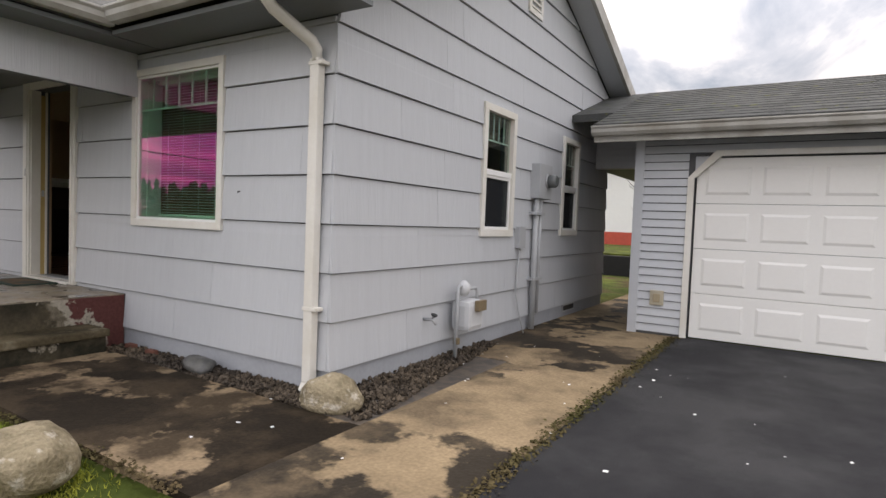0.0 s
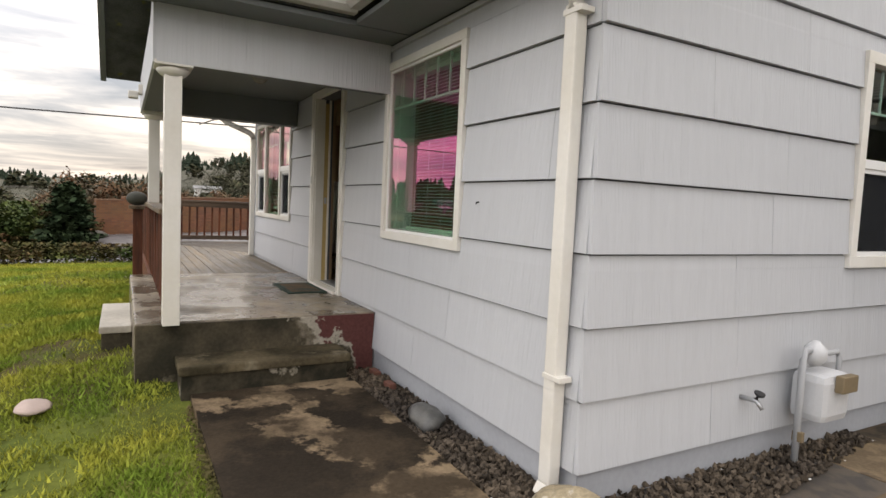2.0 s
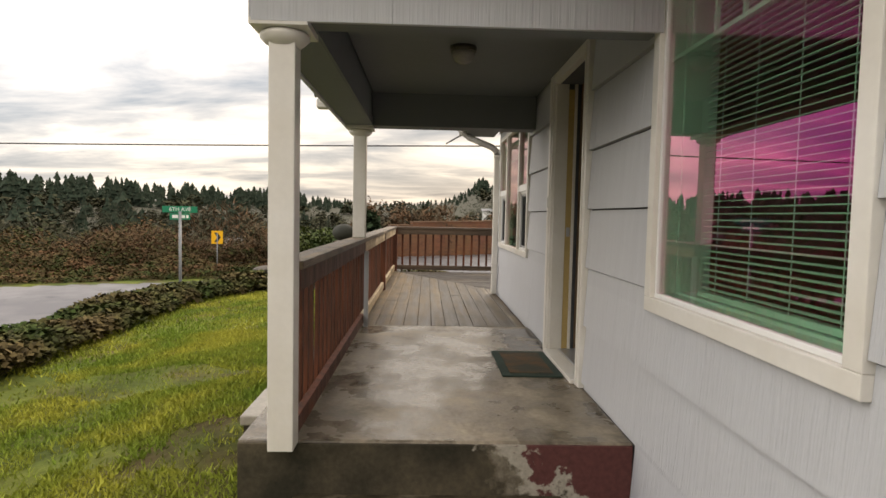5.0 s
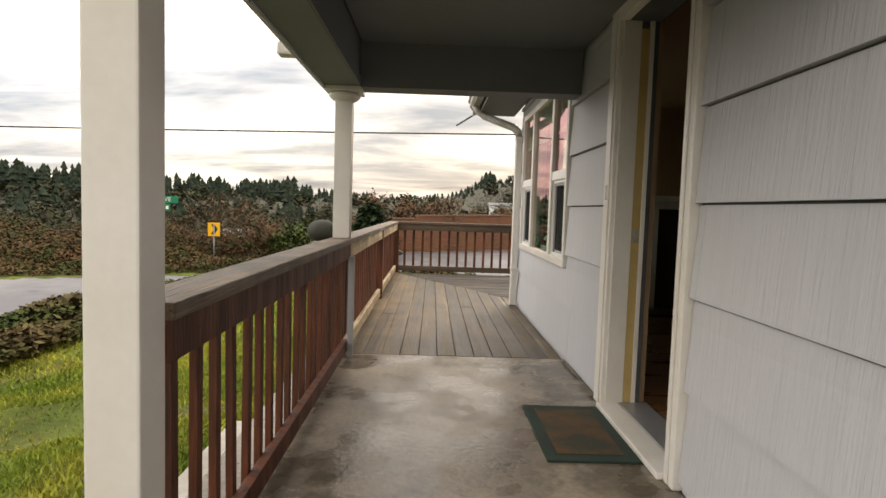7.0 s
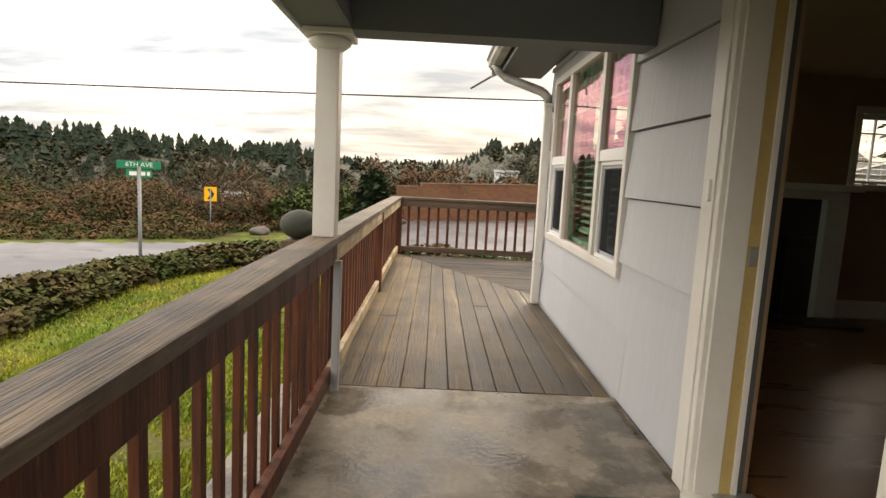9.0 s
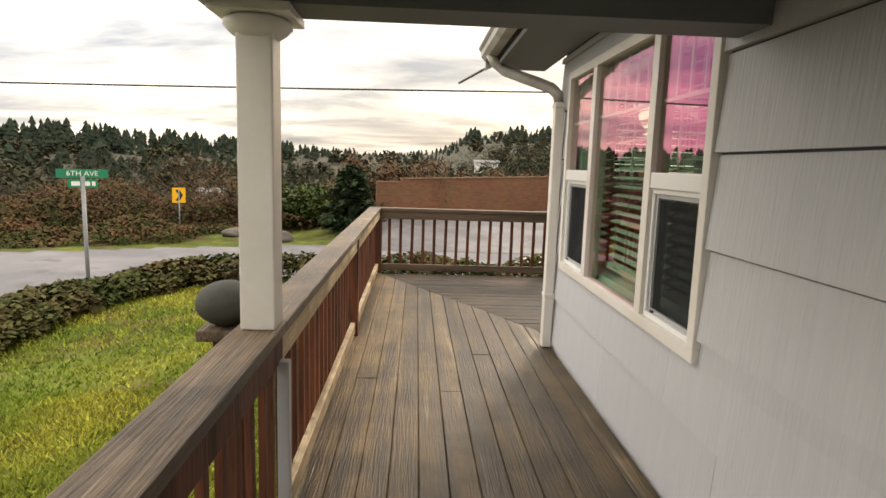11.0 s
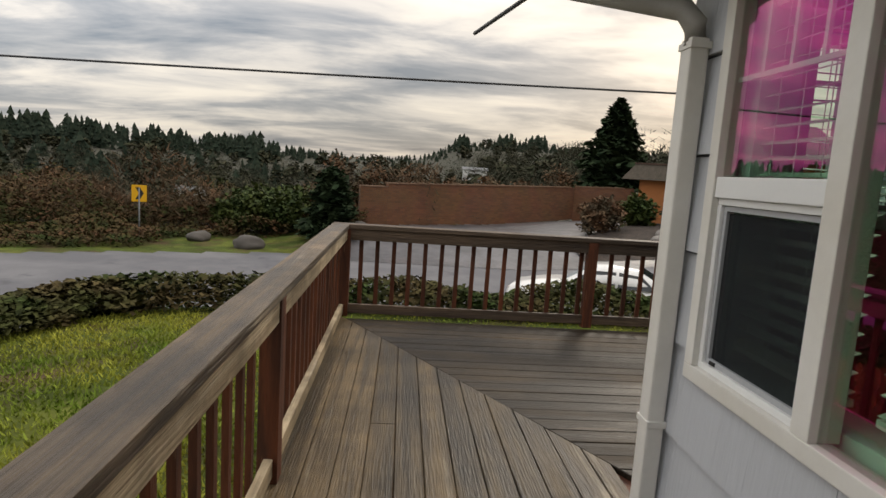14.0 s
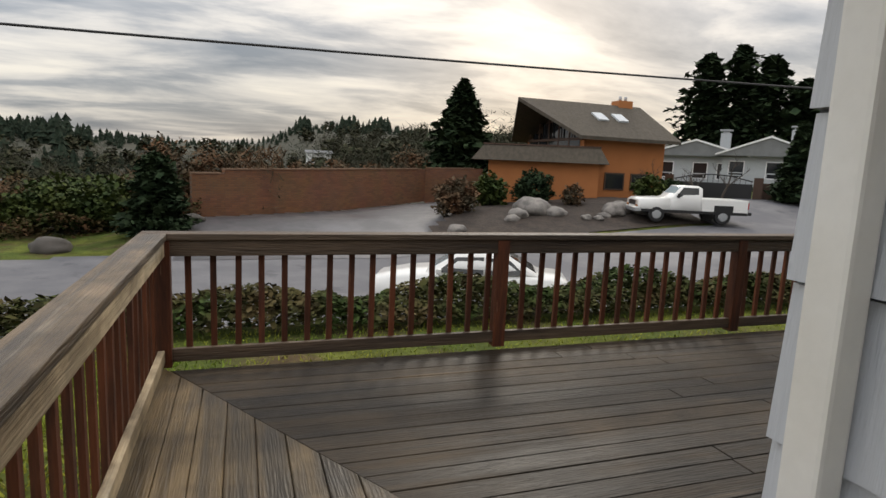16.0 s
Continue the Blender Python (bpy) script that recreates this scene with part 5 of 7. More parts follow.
# ---- walks and beds ----
solid("pavement_walk", prism(bmesh.new(), [(-4.814, -0.2), (-2.02, -0.2), (-2.02, 0.012), (-4.814, 0.062)], "y", 1.70, 2.86), WALK, kind="structure", category="pavement", label="dark stained wet concrete walk")
solid("pavement_apron", B(-2.019, -3.0, -0.3, -0.99, 4.999, 0.017, 0.004), APRON, kind="structure", category="pavement", label="worn patchy concrete apron beside the driveway")
solid("pavement_side", B(-2.585, 5.0, -0.2, -0.95, 7.499, 0.017, 0.004), APRON, kind="structure", category="pavement", label="worn patchy concrete path along the gable side")
solid("pavement_passage", B(-2.585, 7.4995, -0.2, GX0 - 0.021, 16.19, 0.015, 0.004), APRON, kind="structure", category="pavement", label="damp concrete path through the passage")


def rough_stone(name, at, size, material, label, seed, turn=0):
    bm = bmesh.new()
    bmesh.ops.create_icosphere(bm, subdivisions=3, radius=1.0)
    for v in bm.verts:
        n = noise.noise(v.co * 1.3 + Vector((seed * 7.1, 0, 0))) * 0.28 + noise.noise(v.co * 4 + Vector((0, seed * 3.3, 0))) * 0.06
        v.co *= 1 + n
        v.co.z = max(v.co.z, -0.72)
    for f in bm.faces:
        f.smooth = True
    bmesh.ops.transform(bm, matrix=Matrix.Diagonal((*size, 1)), verts=bm.verts)
    o = new(name, mesh_of(name, bm, material))
    o.matrix_basis = pose(*at, 0, 0, turn)
    return tagged(o, label, "stone")


rough_stone("boulder", (-2.38, 3.0, 0.10), (0.22, 0.16, 0.14), STONE, "pale tan rounded boulder at the house corner", 1, 20)
rough_stone("boulder", (-2.78, 1.36, 0.11), (0.28, 0.22, 0.165), STONE, "pale mottled boulder on the lawn edge", 2, -15)
rough_stone("cobble_stone", (-3.78, 3.0, 0.07), (0.15, 0.11, 0.085), DARKSTONE, "smooth dark wet stone on the gravel", 3)
rough_stone("stepping_stone", (-5.03, 0.78, 0.02), (0.15, 0.10, 0.035), mat("pinkish_stone", (0.42, 0.33, 0.29), rough=0.8, var=0.12), "flat pinkish stone lying in the grass", 4)
for x, y in ((-4.9, 3.1), (-4.55, 3.08)):
    solid("brick_scrap", B(x - 0.06, y - 0.03, 0.0, x + 0.06, y + 0.03, 0.075, 0.01), mat("red_brick", (0.15, 0.058, 0.038), rough=0.85, var=0.2, scale=12), "broken red brick in the gravel", "brick", "brick scraps")


def scatter(name, verts, faces, material, **tags):
    me = bpy.data.meshes.new(name)
    me.from_pydata(verts, [], faces)
    me.materials.append(material)
    ob = new(name, me)
    return tagged(ob, **tags)


def pebbles():
    r = random.Random(11)
    vs, fs = [], []
    base = [(1, 0, 0), (-1, 0, 0), (0, 1, 0), (0, -1, 0), (0, 0, 1), (0, 0, -1)]
    tri = [(0, 2, 4), (2, 1, 4), (1, 3, 4), (3, 0, 4), (2, 0, 5), (1, 2, 5), (3, 1, 5), (0, 3, 5)]
    for i in range(5200):
        if i % 2:
            x, y = r.uniform(-5.1, -2.3), r.uniform(2.87, 3.17)
        else:
            x, y = r.uniform(-2.59, -2.05 + 0.0), r.uniform(2.9, 5.6)
            if x > -2.02 - 0.16 * (y - 3.0):
                continue
        s = r.uniform(0.012, 0.03)
        m = pose(x, y, 0.02 + r.uniform(0, 0.02), r.uniform(0, 360), r.uniform(0, 360), r.uniform(0, 360)) @ Matrix.Diagonal((s, s * r.uniform(0.6, 1), s * r.uniform(0.5, 0.8), 1))
        k = len(vs)
        vs += [tuple(m @ Vector(p)) for p in base]
        fs += [tuple(k + j for j in t) for t in tri]
    return vs, fs


GRAVEL = leafy("gravel_stones", (0.10, 0.078, 0.056), (0.045, 0.037, 0.03), 0.55, 0.7)
solid("gravel_bed", B(-5.15, 2.861, -0.1, -2.021, WALL_Y - 0.007, 0.014), PEBBLE, kind="structure", category="gravel", label="dark earth bed under gravel")
solid("gravel_bed_side", B(-2.594, WALL_Y - 0.006, -0.1, -2.021, 4.999, 0.013), PEBBLE, kind="structure", category="gravel", label="dark earth bed under gravel")
scatter("gravel", *pebbles(), GRAVEL, label="loose brown and grey gravel along the wall", category="gravel", kind="stuff")


# ---- plants ----
def leaves(spots, size, seed, upright=0.5, aspect=1.5):
    """A small folded leaf at every spot."""
    r = random.Random(seed)
    vs, fs = [], []
    for p in spots:
        s = size * r.uniform(0.6, 1.35)
        a, t = r.uniform(0, math.tau), r.gauss(0, upright)
        u = Vector((math.cos(a), math.sin(a), math.sin(t) * 0.8)) * s * aspect * 0.5
        w = Vector((-math.sin(a), math.cos(a), r.gauss(0, upright))) * s * 0.5
        k = len(vs)
        p = Vector(p)
        vs += [tuple(p - u), tuple(p + w), tuple(p + u), tuple(p - w)]
        fs.append((k, k + 1, k + 2, k + 3))
    return vs, fs


def hedge_spots(n, seed):
    r = random.Random(seed)
    out = []
    while len(out) < n:
        if r.random() < 0.5:
            x, y = r.uniform(-20.5, -15.5), r.uniform(-4, 15)
        else:
            x, y = r.uniform(-20, -4), r.uniform(-5.6, -1.6)
        d = bank(x, y)
        if not 0.0 < d < 2.6:
            continue
        top = 0.55 * math.sqrt(max(0.0, 1 - ((d - 1.25) / 1.32) ** 2)) * (0.75 + 0.5 * noise.noise(Vector((x * 0.7, y * 0.7, 0)))) * (1.25 if y > 3 else 1.0)
        z = ground_z(x, y) + top * (1 - r.random() ** 2.2 * 0.6) + r.uniform(-0.03, 0.06)
        out.append((x, y, z))
    return out


scatter("ivy_hedge", *leaves(hedge_spots(105000, 4), 0.06, 5), IVY, label="low ivy hedge along the lawn's edge", category="hedge", kind="stuff")


def grass():
    r = random.Random(9)
    vs, fs = [], []
    n = 0
    while n < 160000:
        near = r.random() < 0.72
        x, y = (r.uniform(-11, -1.9), r.uniform(-1.6, 1.66)) if near else (r.uniform(-16, -3), r.uniform(-3.2, 1.5))
        if r.random() < 0.10:
            x, y = r.uniform(-16.8, -13.6), r.uniform(-2, 13)
        if x > -1.9 - 0.62 * (y - 0.9) + noise.noise(Vector((x * 3, y * 3, 0))) * 0.25 or (x > -5.15 and y > 1.66) or (x < -5.15 and x > -8 and y > 1.38):
            continue
        d = bank(x, y)
        if d > 0.3:
            continue
        bare = noise.noise(Vector((x * 0.9, y * 0.9, 5.0))) + 0.5 * noise.noise(Vector((x * 2.6, y * 2.6, 1.0)))
        if bare > 0.16 and r.random() < 0.88 and x > -9:
            continue
        n += 1
        h = r.uniform(0.014, 0.042) * (1.0 if near else 1.4)
        a = r.uniform(0, math.tau)
        w = 0.0045 if near else 0.011
        z = ground_z(x, y)
        k = len(vs)
        lean = (r.gauss(0, 0.5) * h, r.gauss(0, 0.5) * h)
        vs += [(x - w * math.cos(a), y - w * math.sin(a), z), (x + w * math.cos(a), y + w * math.sin(a), z), (x + lean[0], y + lean[1], z + h)]
        fs.append((k, k + 1, k + 2))
    return vs, fs


scatter("lawn_grass", *grass(), GRASSBLADE, label="short uneven green lawn with bare patches", category="grass", kind="stuff")


def ball_spots(n, c, size, seed, shell=0.55, rough=0.25):
    r = random.Random(seed)
    out = []
    for _ in range(n):
        v = Vector((r.gauss(0, 1), r.gauss(0, 1), r.gauss(0, 1))).normalized()
        k = (shell + (1 - shell) * r.random()) * (1 + rough * noise.noise(v * 2.2 + Vector((seed, 0, 0))) * 2)
        out.append((c[0] + v.x * size[0] * k, c[1] + v.y * size[1] * k, c[2] + v.z * size[2] * k))
    return out


def bush(x, y, size, material, label, seed, n=1400, leaf=0.09, name="shrub"):
    z = ground_z(x, y)
    t = thing(name, (x, y, z), label, "shrub", "garden shrubs")
    bm = bmesh.new()
    r = random.Random(seed)
    for _ in range(6):
        a = r.uniform(0, math.tau)
        tube(bm, [(x, y, z - 0.05), (x + math.cos(a) * size[0] * 0.3, y + math.sin(a) * size[1] * 0.3, z + size[2] * 0.8), (x + math.cos(a) * size[0] * 0.6, y + math.sin(a) * size[1] * 0.6, z + size[2] * 1.5)], [0.05, 0.03, 0.01], 6)
    part("stems", bm, BARK, t)
    vs, fs = leaves(ball_spots(n, (0, 0, size[2]), size, seed), leaf, seed + 1, 0.7)
    me = bpy.data.meshes.new("foliage"); me.from_pydata(vs, [], fs); me.materials.append(material)
    o = new("foliage", me); o.parent = t
    return t


def conifer(x, y, height, radius, material, label, seed, n=5200, leaf=0.26, bare=0.04, name="conifer_tree", base=None, taper=0.75, ragged=0.42):
    z = ground_z(x, y) if base is None else base
    t = thing(name, (x, y, z), label, "tree", "evergreen trees")
    bm = bmesh.new()
    tube(bm, [(0, 0, -0.2), (0.05, 0, height * 0.4), (0, 0.03, height * 0.97)], [height * 0.022, height * 0.014, 0.01], 8)
    part("trunk", bm, BARK, t, local=True)
    r = random.Random(seed)
    spots = []
    while len(spots) < n:
        h = r.random() ** 1.35
        lim = radius * (1 - h) ** taper * (0.6 + 0.4 * min(1, h * 7 + 0.4)) if h > 0 else radius
        a = r.uniform(0, math.tau)
        k = r.random() ** 0.45 * (0.80 + ragged * noise.noise(Vector((math.cos(a) * 2, math.sin(a) * 2, h * 9 + seed))))
        tier = 0.93 + 0.13 * math.sin(h * 70)
        spots.append((lim * k * tier * math.cos(a), lim * k * tier * math.sin(a), height * (bare + (1 - bare) * h) - 0.10 * k * lim))
    vs, fs = leaves(spots, leaf, seed + 1, 0.5, 1.8)
    me = bpy.data.meshes.new("crown"); me.from_pydata(vs, [], fs); me.materials.append(material)
    o = new("crown", me); o.parent = t
    return t


def bare_tree(x, y, height, label, seed, name="bare_tree", spread=1.0, base=None, girth=0.022):
    z = ground_z(x, y) if base is None else base
    t = thing(name, (x, y, z), label, "tree", "bare trees")
    r = random.Random(seed)
    bm = bmesh.new()

    def limb(p, d, length, rad, depth):
        pts, q = [p], Vector(p)
        for i in range(3):
            d = (d + Vector((r.gauss(0, 0.16), r.gauss(0, 0.16), r.gauss(0.05, 0.12)))).normalized()
            q = q + d * length / 3
            pts.append(tuple(q))
        tube(bm, pts, [rad, rad * 0.85, rad * 0.7, rad * 0.5], 5 if depth else 8)
        if depth < 4:
            for _ in range(3 if depth < 3 else 2):
                a = r.uniform(0, math.tau)
                side = Vector((math.cos(a), math.sin(a), r.uniform(0.1, 0.8))) * spread
                limb(pts[r.choice((1, 2, 3))], (d + side).normalized(), length * r.uniform(0.5, 0.72), rad * 0.5, depth + 1)
    limb((0, 0, -0.1), Vector((0, 0, 1)), height * 0.42, height * girth, 0)
    part("branches", bm, BARK, t, local=True)
    return t

# ---- plants near the house ----
bare_tree(-4.65, -0.15, 4.8, "small bare leafless tree on the lawn", 113, spread=1.25, girth=0.011)
bare_tree(-4.2, 19, 5.0, "dark bare tree behind the passage", 23, base=0.55)
bare_tree(9, 31, 11, "tall bare tree beyond the garage", 29, base=0)


# ---- street furniture ----
def lettering(text, size, material, parent, m, label=""):
    cu = bpy.data.curves.new("lettering", "FONT")
    cu.body, cu.size, cu.align_x, cu.align_y, cu.extrude = text, size, "CENTER", "CENTER", 0.002
    tmp = bpy.data.objects.new("lettering", cu)
    scene.collection.objects.link(tmp)
    bpy.context.view_layer.update()
    me = bpy.data.meshes.new_from_object(tmp.evaluated_get(bpy.context.evaluated_depsgraph_get()))
    bpy.data.objects.remove(tmp)
    me.materials.clear(); me.materials.append(material)
    ob = new("lettering", me)
    ob.parent, ob.matrix_basis = parent, m
    return ob


POSTGREY = mat("weathered_post", (0.2, 0.21, 0.22), rough=0.55, metal=0.3, var=0.12, scale=9, bump=0.05)
SIGN_GREEN = mat("sign_green", (0.0, 0.21, 0.11), rough=0.35, var=0.05, bump=0)
SIGN_YELLOW = mat("sign_yellow", (0.80, 0.42, 0.01), rough=0.4, var=0.04, bump=0)
SIGN_WHITE = mat("sign_white", (0.8, 0.8, 0.78), rough=0.4, var=0.02, bump=0)
sx, sy = -15.7, -3.29
sz = ground_z(sx, sy)
s = thing("street_sign", (sx, sy, sz), "green street name sign on a grey steel post", "sign")
bm = bmesh.new()
tube(bm, [(0, 0, -0.2), (0, 0, 1.52 - sz)], 0.032, 10)
part("post", bm, POSTGREY, s, local=True)
face = 121
for dz, wd, turn, text in ((1.56, 0.72, face, "6TH AVE"), (1.40, 0.42, face, "")):
    b = part("name_blade", B(-wd / 2, -0.006, -0.07, wd / 2, 0.006, 0.07, 0.002), SIGN_GREEN, s, local=True)
    b.matrix_basis = pose(0, 0, dz - sz, 0, 0, turn - 2)
    if text:
        lettering(text, 0.115, SIGN_WHITE, b, pose(0, -0.009, 0, 90, 0, 0))
    else:
        for x, w2 in ((-0.1, 0.12), (0.05, 0.1), (0.15, 0.05)):
            q = new("letter_bar", mesh_of("letter_bar", B(x - w2 / 2, -0.009, -0.035, x + w2 / 2, -0.0065, 0.035), SIGN_WHITE)); q.parent = b
cx, cy = -32.1, -8.3
cz = ground_z(cx, cy)
c = thing("chevron_sign", (cx, cy, cz), "yellow curve sign with black chevron on a post", "sign")
bm = bmesh.new()
tube(bm, [(0, 0, -0.2), (0, 0, 0.45 - cz)], 0.03, 8)
part("post", bm, POSTGREY, c, local=True)
b = part("panel", B(-0.27, -0.006, -0.33, 0.27, 0.006, 0.33, 0.003), SIGN_YELLOW, c, local=True)
b.matrix_basis = pose(0, 0, 0.22 - cz, 0, 0, 110)
bm = prism(bmesh.new(), [(-0.14, 0.24), (0.02, 0.24), (0.17, 0.0), (0.02, -0.24), (-0.14, -0.24), (0.0, 0.0)], "y", -0.009, -0.0065)
q = new("chevron", mesh_of("chevron", bm, BLACK)); q.parent = b

# power line along the street
for z, off in ((3.62, 0.0),):
    bm = bmesh.new()
    pts = [(-20.2, y, z + 0.00035 * (y - 2) ** 2 + 0.022 * (y - 2)) for y in range(-60, 62, 4)]
    tube(bm, pts, 0.022, 6)
    solid("power_line", bm, BLACK, "black overhead power line", "cable")
for y in (-60, 60):
    bm = bmesh.new()
    tube(bm, [(-20.2, y, -8), (-20.2, y, 9)], [0.16, 0.11], 10)
    solid("utility_pole", bm, BARK, "brown wooden utility pole", "pole", "utility poles")

# ---- across the street ----
def wall_uv(name, x0, y0, x1, y1, zb0, zb1, zt0, zt1, thick=0.25):
    """A brick wall between two plan points, with the brick pattern laid in metres."""
    bm = bmesh.new()
    d = Vector((x1 - x0, y1 - y0, 0)); L = d.length; d.normalize()
    nrm = Vector((-d.y, d.x, 0)) * thick
    a, b2 = Vector((x0, y0, 0)), Vector((x1, y1, 0))
    v = [bm.verts.new(p) for p in (a + Vector((0, 0, zb0)), b2 + Vector((0, 0, zb1)), b2 + Vector((0, 0, zt1)), a + Vector((0, 0, zt0)))]
    w = [bm.verts.new(q.co + nrm) for q in v]
    fs = [bm.faces.new(v), bm.faces.new(w[::-1])] + [bm.faces.new((v[i], v[(i + 1) % 4], w[(i + 1) % 4], w[i])) for i in range(4)]
    bmesh.ops.recalc_face_normals(bm, faces=fs)
    uv = bm.loops.layers.uv.new("UVMap")
    for f in bm.faces:
        for lp in f.loops:
            lp[uv].uv = ((lp.vert.co - a).to_2d().dot(d.to_2d()), lp.vert.co.z)
    o = solid(name, bm, BRICK, "long brown brick garden wall with stone coping", "wall")
    bm = bmesh.new()
    for k in range(int(L / 0.6)):
        p = a + d * (k * 0.6)
        zt = zt0 + (zt1 - zt0) * k * 0.6 / L
        box(bm, 0.004, -0.04, zt + 0.002, 0.594, thick + 0.04, zt + 0.06)
        vv = list(bm.verts)[-8:]
        for q in vv:
            c = q.co.copy()
            q.co = Vector((p.x + d.x * c.x - d.y * c.y, p.y + d.y * c.x + d.x * c.y, c.z))
    q = new("coping", mesh_of("coping", bm, mat("coping_stone", (0.22, 0.13, 0.08), rough=0.85, var=0.15))); q.parent = o
    return o


wall_uv("garden_wall", -36.1, 0.1, -36.6, 1.4, -1.3, -1.3, 0.93, 0.95)
wall_uv("garden_wall", -36.6, 1.4, -44.8, 13.0, -1.3, -0.6, 1.12, 1.42)
wall_uv("garden_wall", -44.8, 13.0, -43.2, 16.2, -0.7, -0.3, 1.48, 1.6)

ORANGE = mat("orange_stucco", (0.42, 0.155, 0.05), rough=0.85, var=0.08, scale=1.2, fine=30, bump=0.15)
SHAKE = mat("brown_shake_roof", (0.085, 0.07, 0.052), rough=0.95, var=0.3, scale=1.5, fine=9, bump=0.6, dist=0.04, stretch=(4, 4, 1))
DARKWOOD = mat("dark_brown_trim", (0.07, 0.035, 0.02), rough=0.6, var=0.1)
WINGLASS = mat("dark_window_glass", (0.02, 0.022, 0.025), rough=0.05, var=0.0, bump=0)
oh = thing("orange_house", (-41, 23, 0.9), "orange stucco house with dark prow gable roof", "house")
part("wall", B(-45.5, 21.0, 0.2, -38.5, 26.6, 4.6), ORANGE, oh)
part("gable_wall", prism(bmesh.new(), [(-45.5, 4.601), (-38.5, 4.601), (-42.0, 6.35)], "y", 21.2, 26.5), DARKWOOD, oh, "dark glazed gable")
bm = bmesh.new()
for a, b in (((-37.6, 4.45), (-42.0, 6.75)), ((-46.4, 4.45), (-42.0, 6.75))):
    q = [bm.verts.new(c) for c in ((a[0], 20.2, a[1]), (a[0], 27.0, a[1]), (b[0], 27.2, b[1]), (b[0], 18.4, b[1]))]
    w = [bm.verts.new(v.co + Vector((0, 0, 0.2))) for v in q]
    fs = [bm.faces.new(q), bm.faces.new(w)] + [bm.faces.new((q[i], q[(i + 1) % 4], w[(i + 1) % 4], w[i])) for i in range(4)]
    bmesh.ops.recalc_face_normals(bm, faces=fs)
part("roof", bm, SHAKE, oh)
for i in range(5):
    x = -45.0 + i * 1.25
    top = 6.2 - abs(x + 0.5 + 42.0) * 0.48
    wn_ = part("window", B(x, 20.95, 3.55, x + 1.1, 20.995, 4.45), WINGLASS, oh)
    part("mullion", B(x - 0.13, 20.93, 3.45, x - 0.02, 20.999, min(top, 6.1)), DARKWOOD, oh)
    part("window", B(x, 21.15, 4.62, x + 1.1, 21.195, max(4.7, min(top, 6.0))), WINGLASS, oh)
part("belt_trim", B(-45.3, 20.9, 4.46, -38.6, 20.999, 4.60), DARKWOOD, oh)
for y in (22.6, 24.4):
    part("window", B(-38.499, y, 1.75, -38.46, y + 1.2, 2.6), WINGLASS, oh)
    part("window_frame", ring(bmesh.new(), "y", y - 0.08, 1.67, y + 1.28, 2.68, 0.08, -38.498, -38.44, 0.005), DARKWOOD, oh)
for y in (22.9, 24.3):
    sk = part("skylight", B(-0.5, -0.35, 0, 0.5, 0.35, 0.1), mat("skylight_glass", (0.55, 0.58, 0.6), rough=0.1), oh, local=True)
    sk.matrix_basis = Matrix.Translation(Vector((-40.0, y, 5.92)) - oh.location) @ pose(0, 0, 0, 0, 27.6, 0)
part("chimney", B(-42.6, 25.4, 6.3, -41.7, 26.4, 7.25), ORANGE, oh)
for y in (25.7, 26.1):
    bm = bmesh.new(); tube(bm, [(-42.1, y, 7.2501), (-42.1, y, 7.55)], 0.1, 8)
    part("flue", bm, METAL, oh)

oh.location += Vector((-0.3, -0.5, -0.95))

an = thing("annex", (-38.3, 17.7, -0.3), "low orange annex with brown mansard roof", "house")
ang = math.degrees(math.atan2(5.2, 3.1))
parts_ = [part("wall", B(-3.0, 0, -0.4, 3.0, 3.0, 2.5), ORANGE, an, local=True)]
bm = bmesh.new()
lo = [bm.verts.new(c) for c in ((-3.9, -0.6, 2.45), (3.5, -0.6, 2.45), (3.5, 3.4, 2.45), (-3.9, 3.4, 2.45))]
hi = [bm.verts.new(c) for c in ((-3.3, 0.05, 3.3), (3.0, 0.05, 3.3), (3.0, 2.9, 3.3), (-3.3, 2.9, 3.3))]
fs = [bm.faces.new(lo[::-1]), bm.faces.new(hi)] + [bm.faces.new((lo[i], lo[(i + 1) % 4], hi[(i + 1) % 4], hi[i])) for i in range(4)]
bmesh.ops.recalc_face_normals(bm, faces=fs)
part("mansard_roof", bm, SHAKE, an, local=True)
part("roof_cap", B(-3.35, 0.0, 3.301, 3.05, 2.95, 3.38), DARKWOOD, an, local=True)
an.rotation_euler = (0, 0, radians(ang))

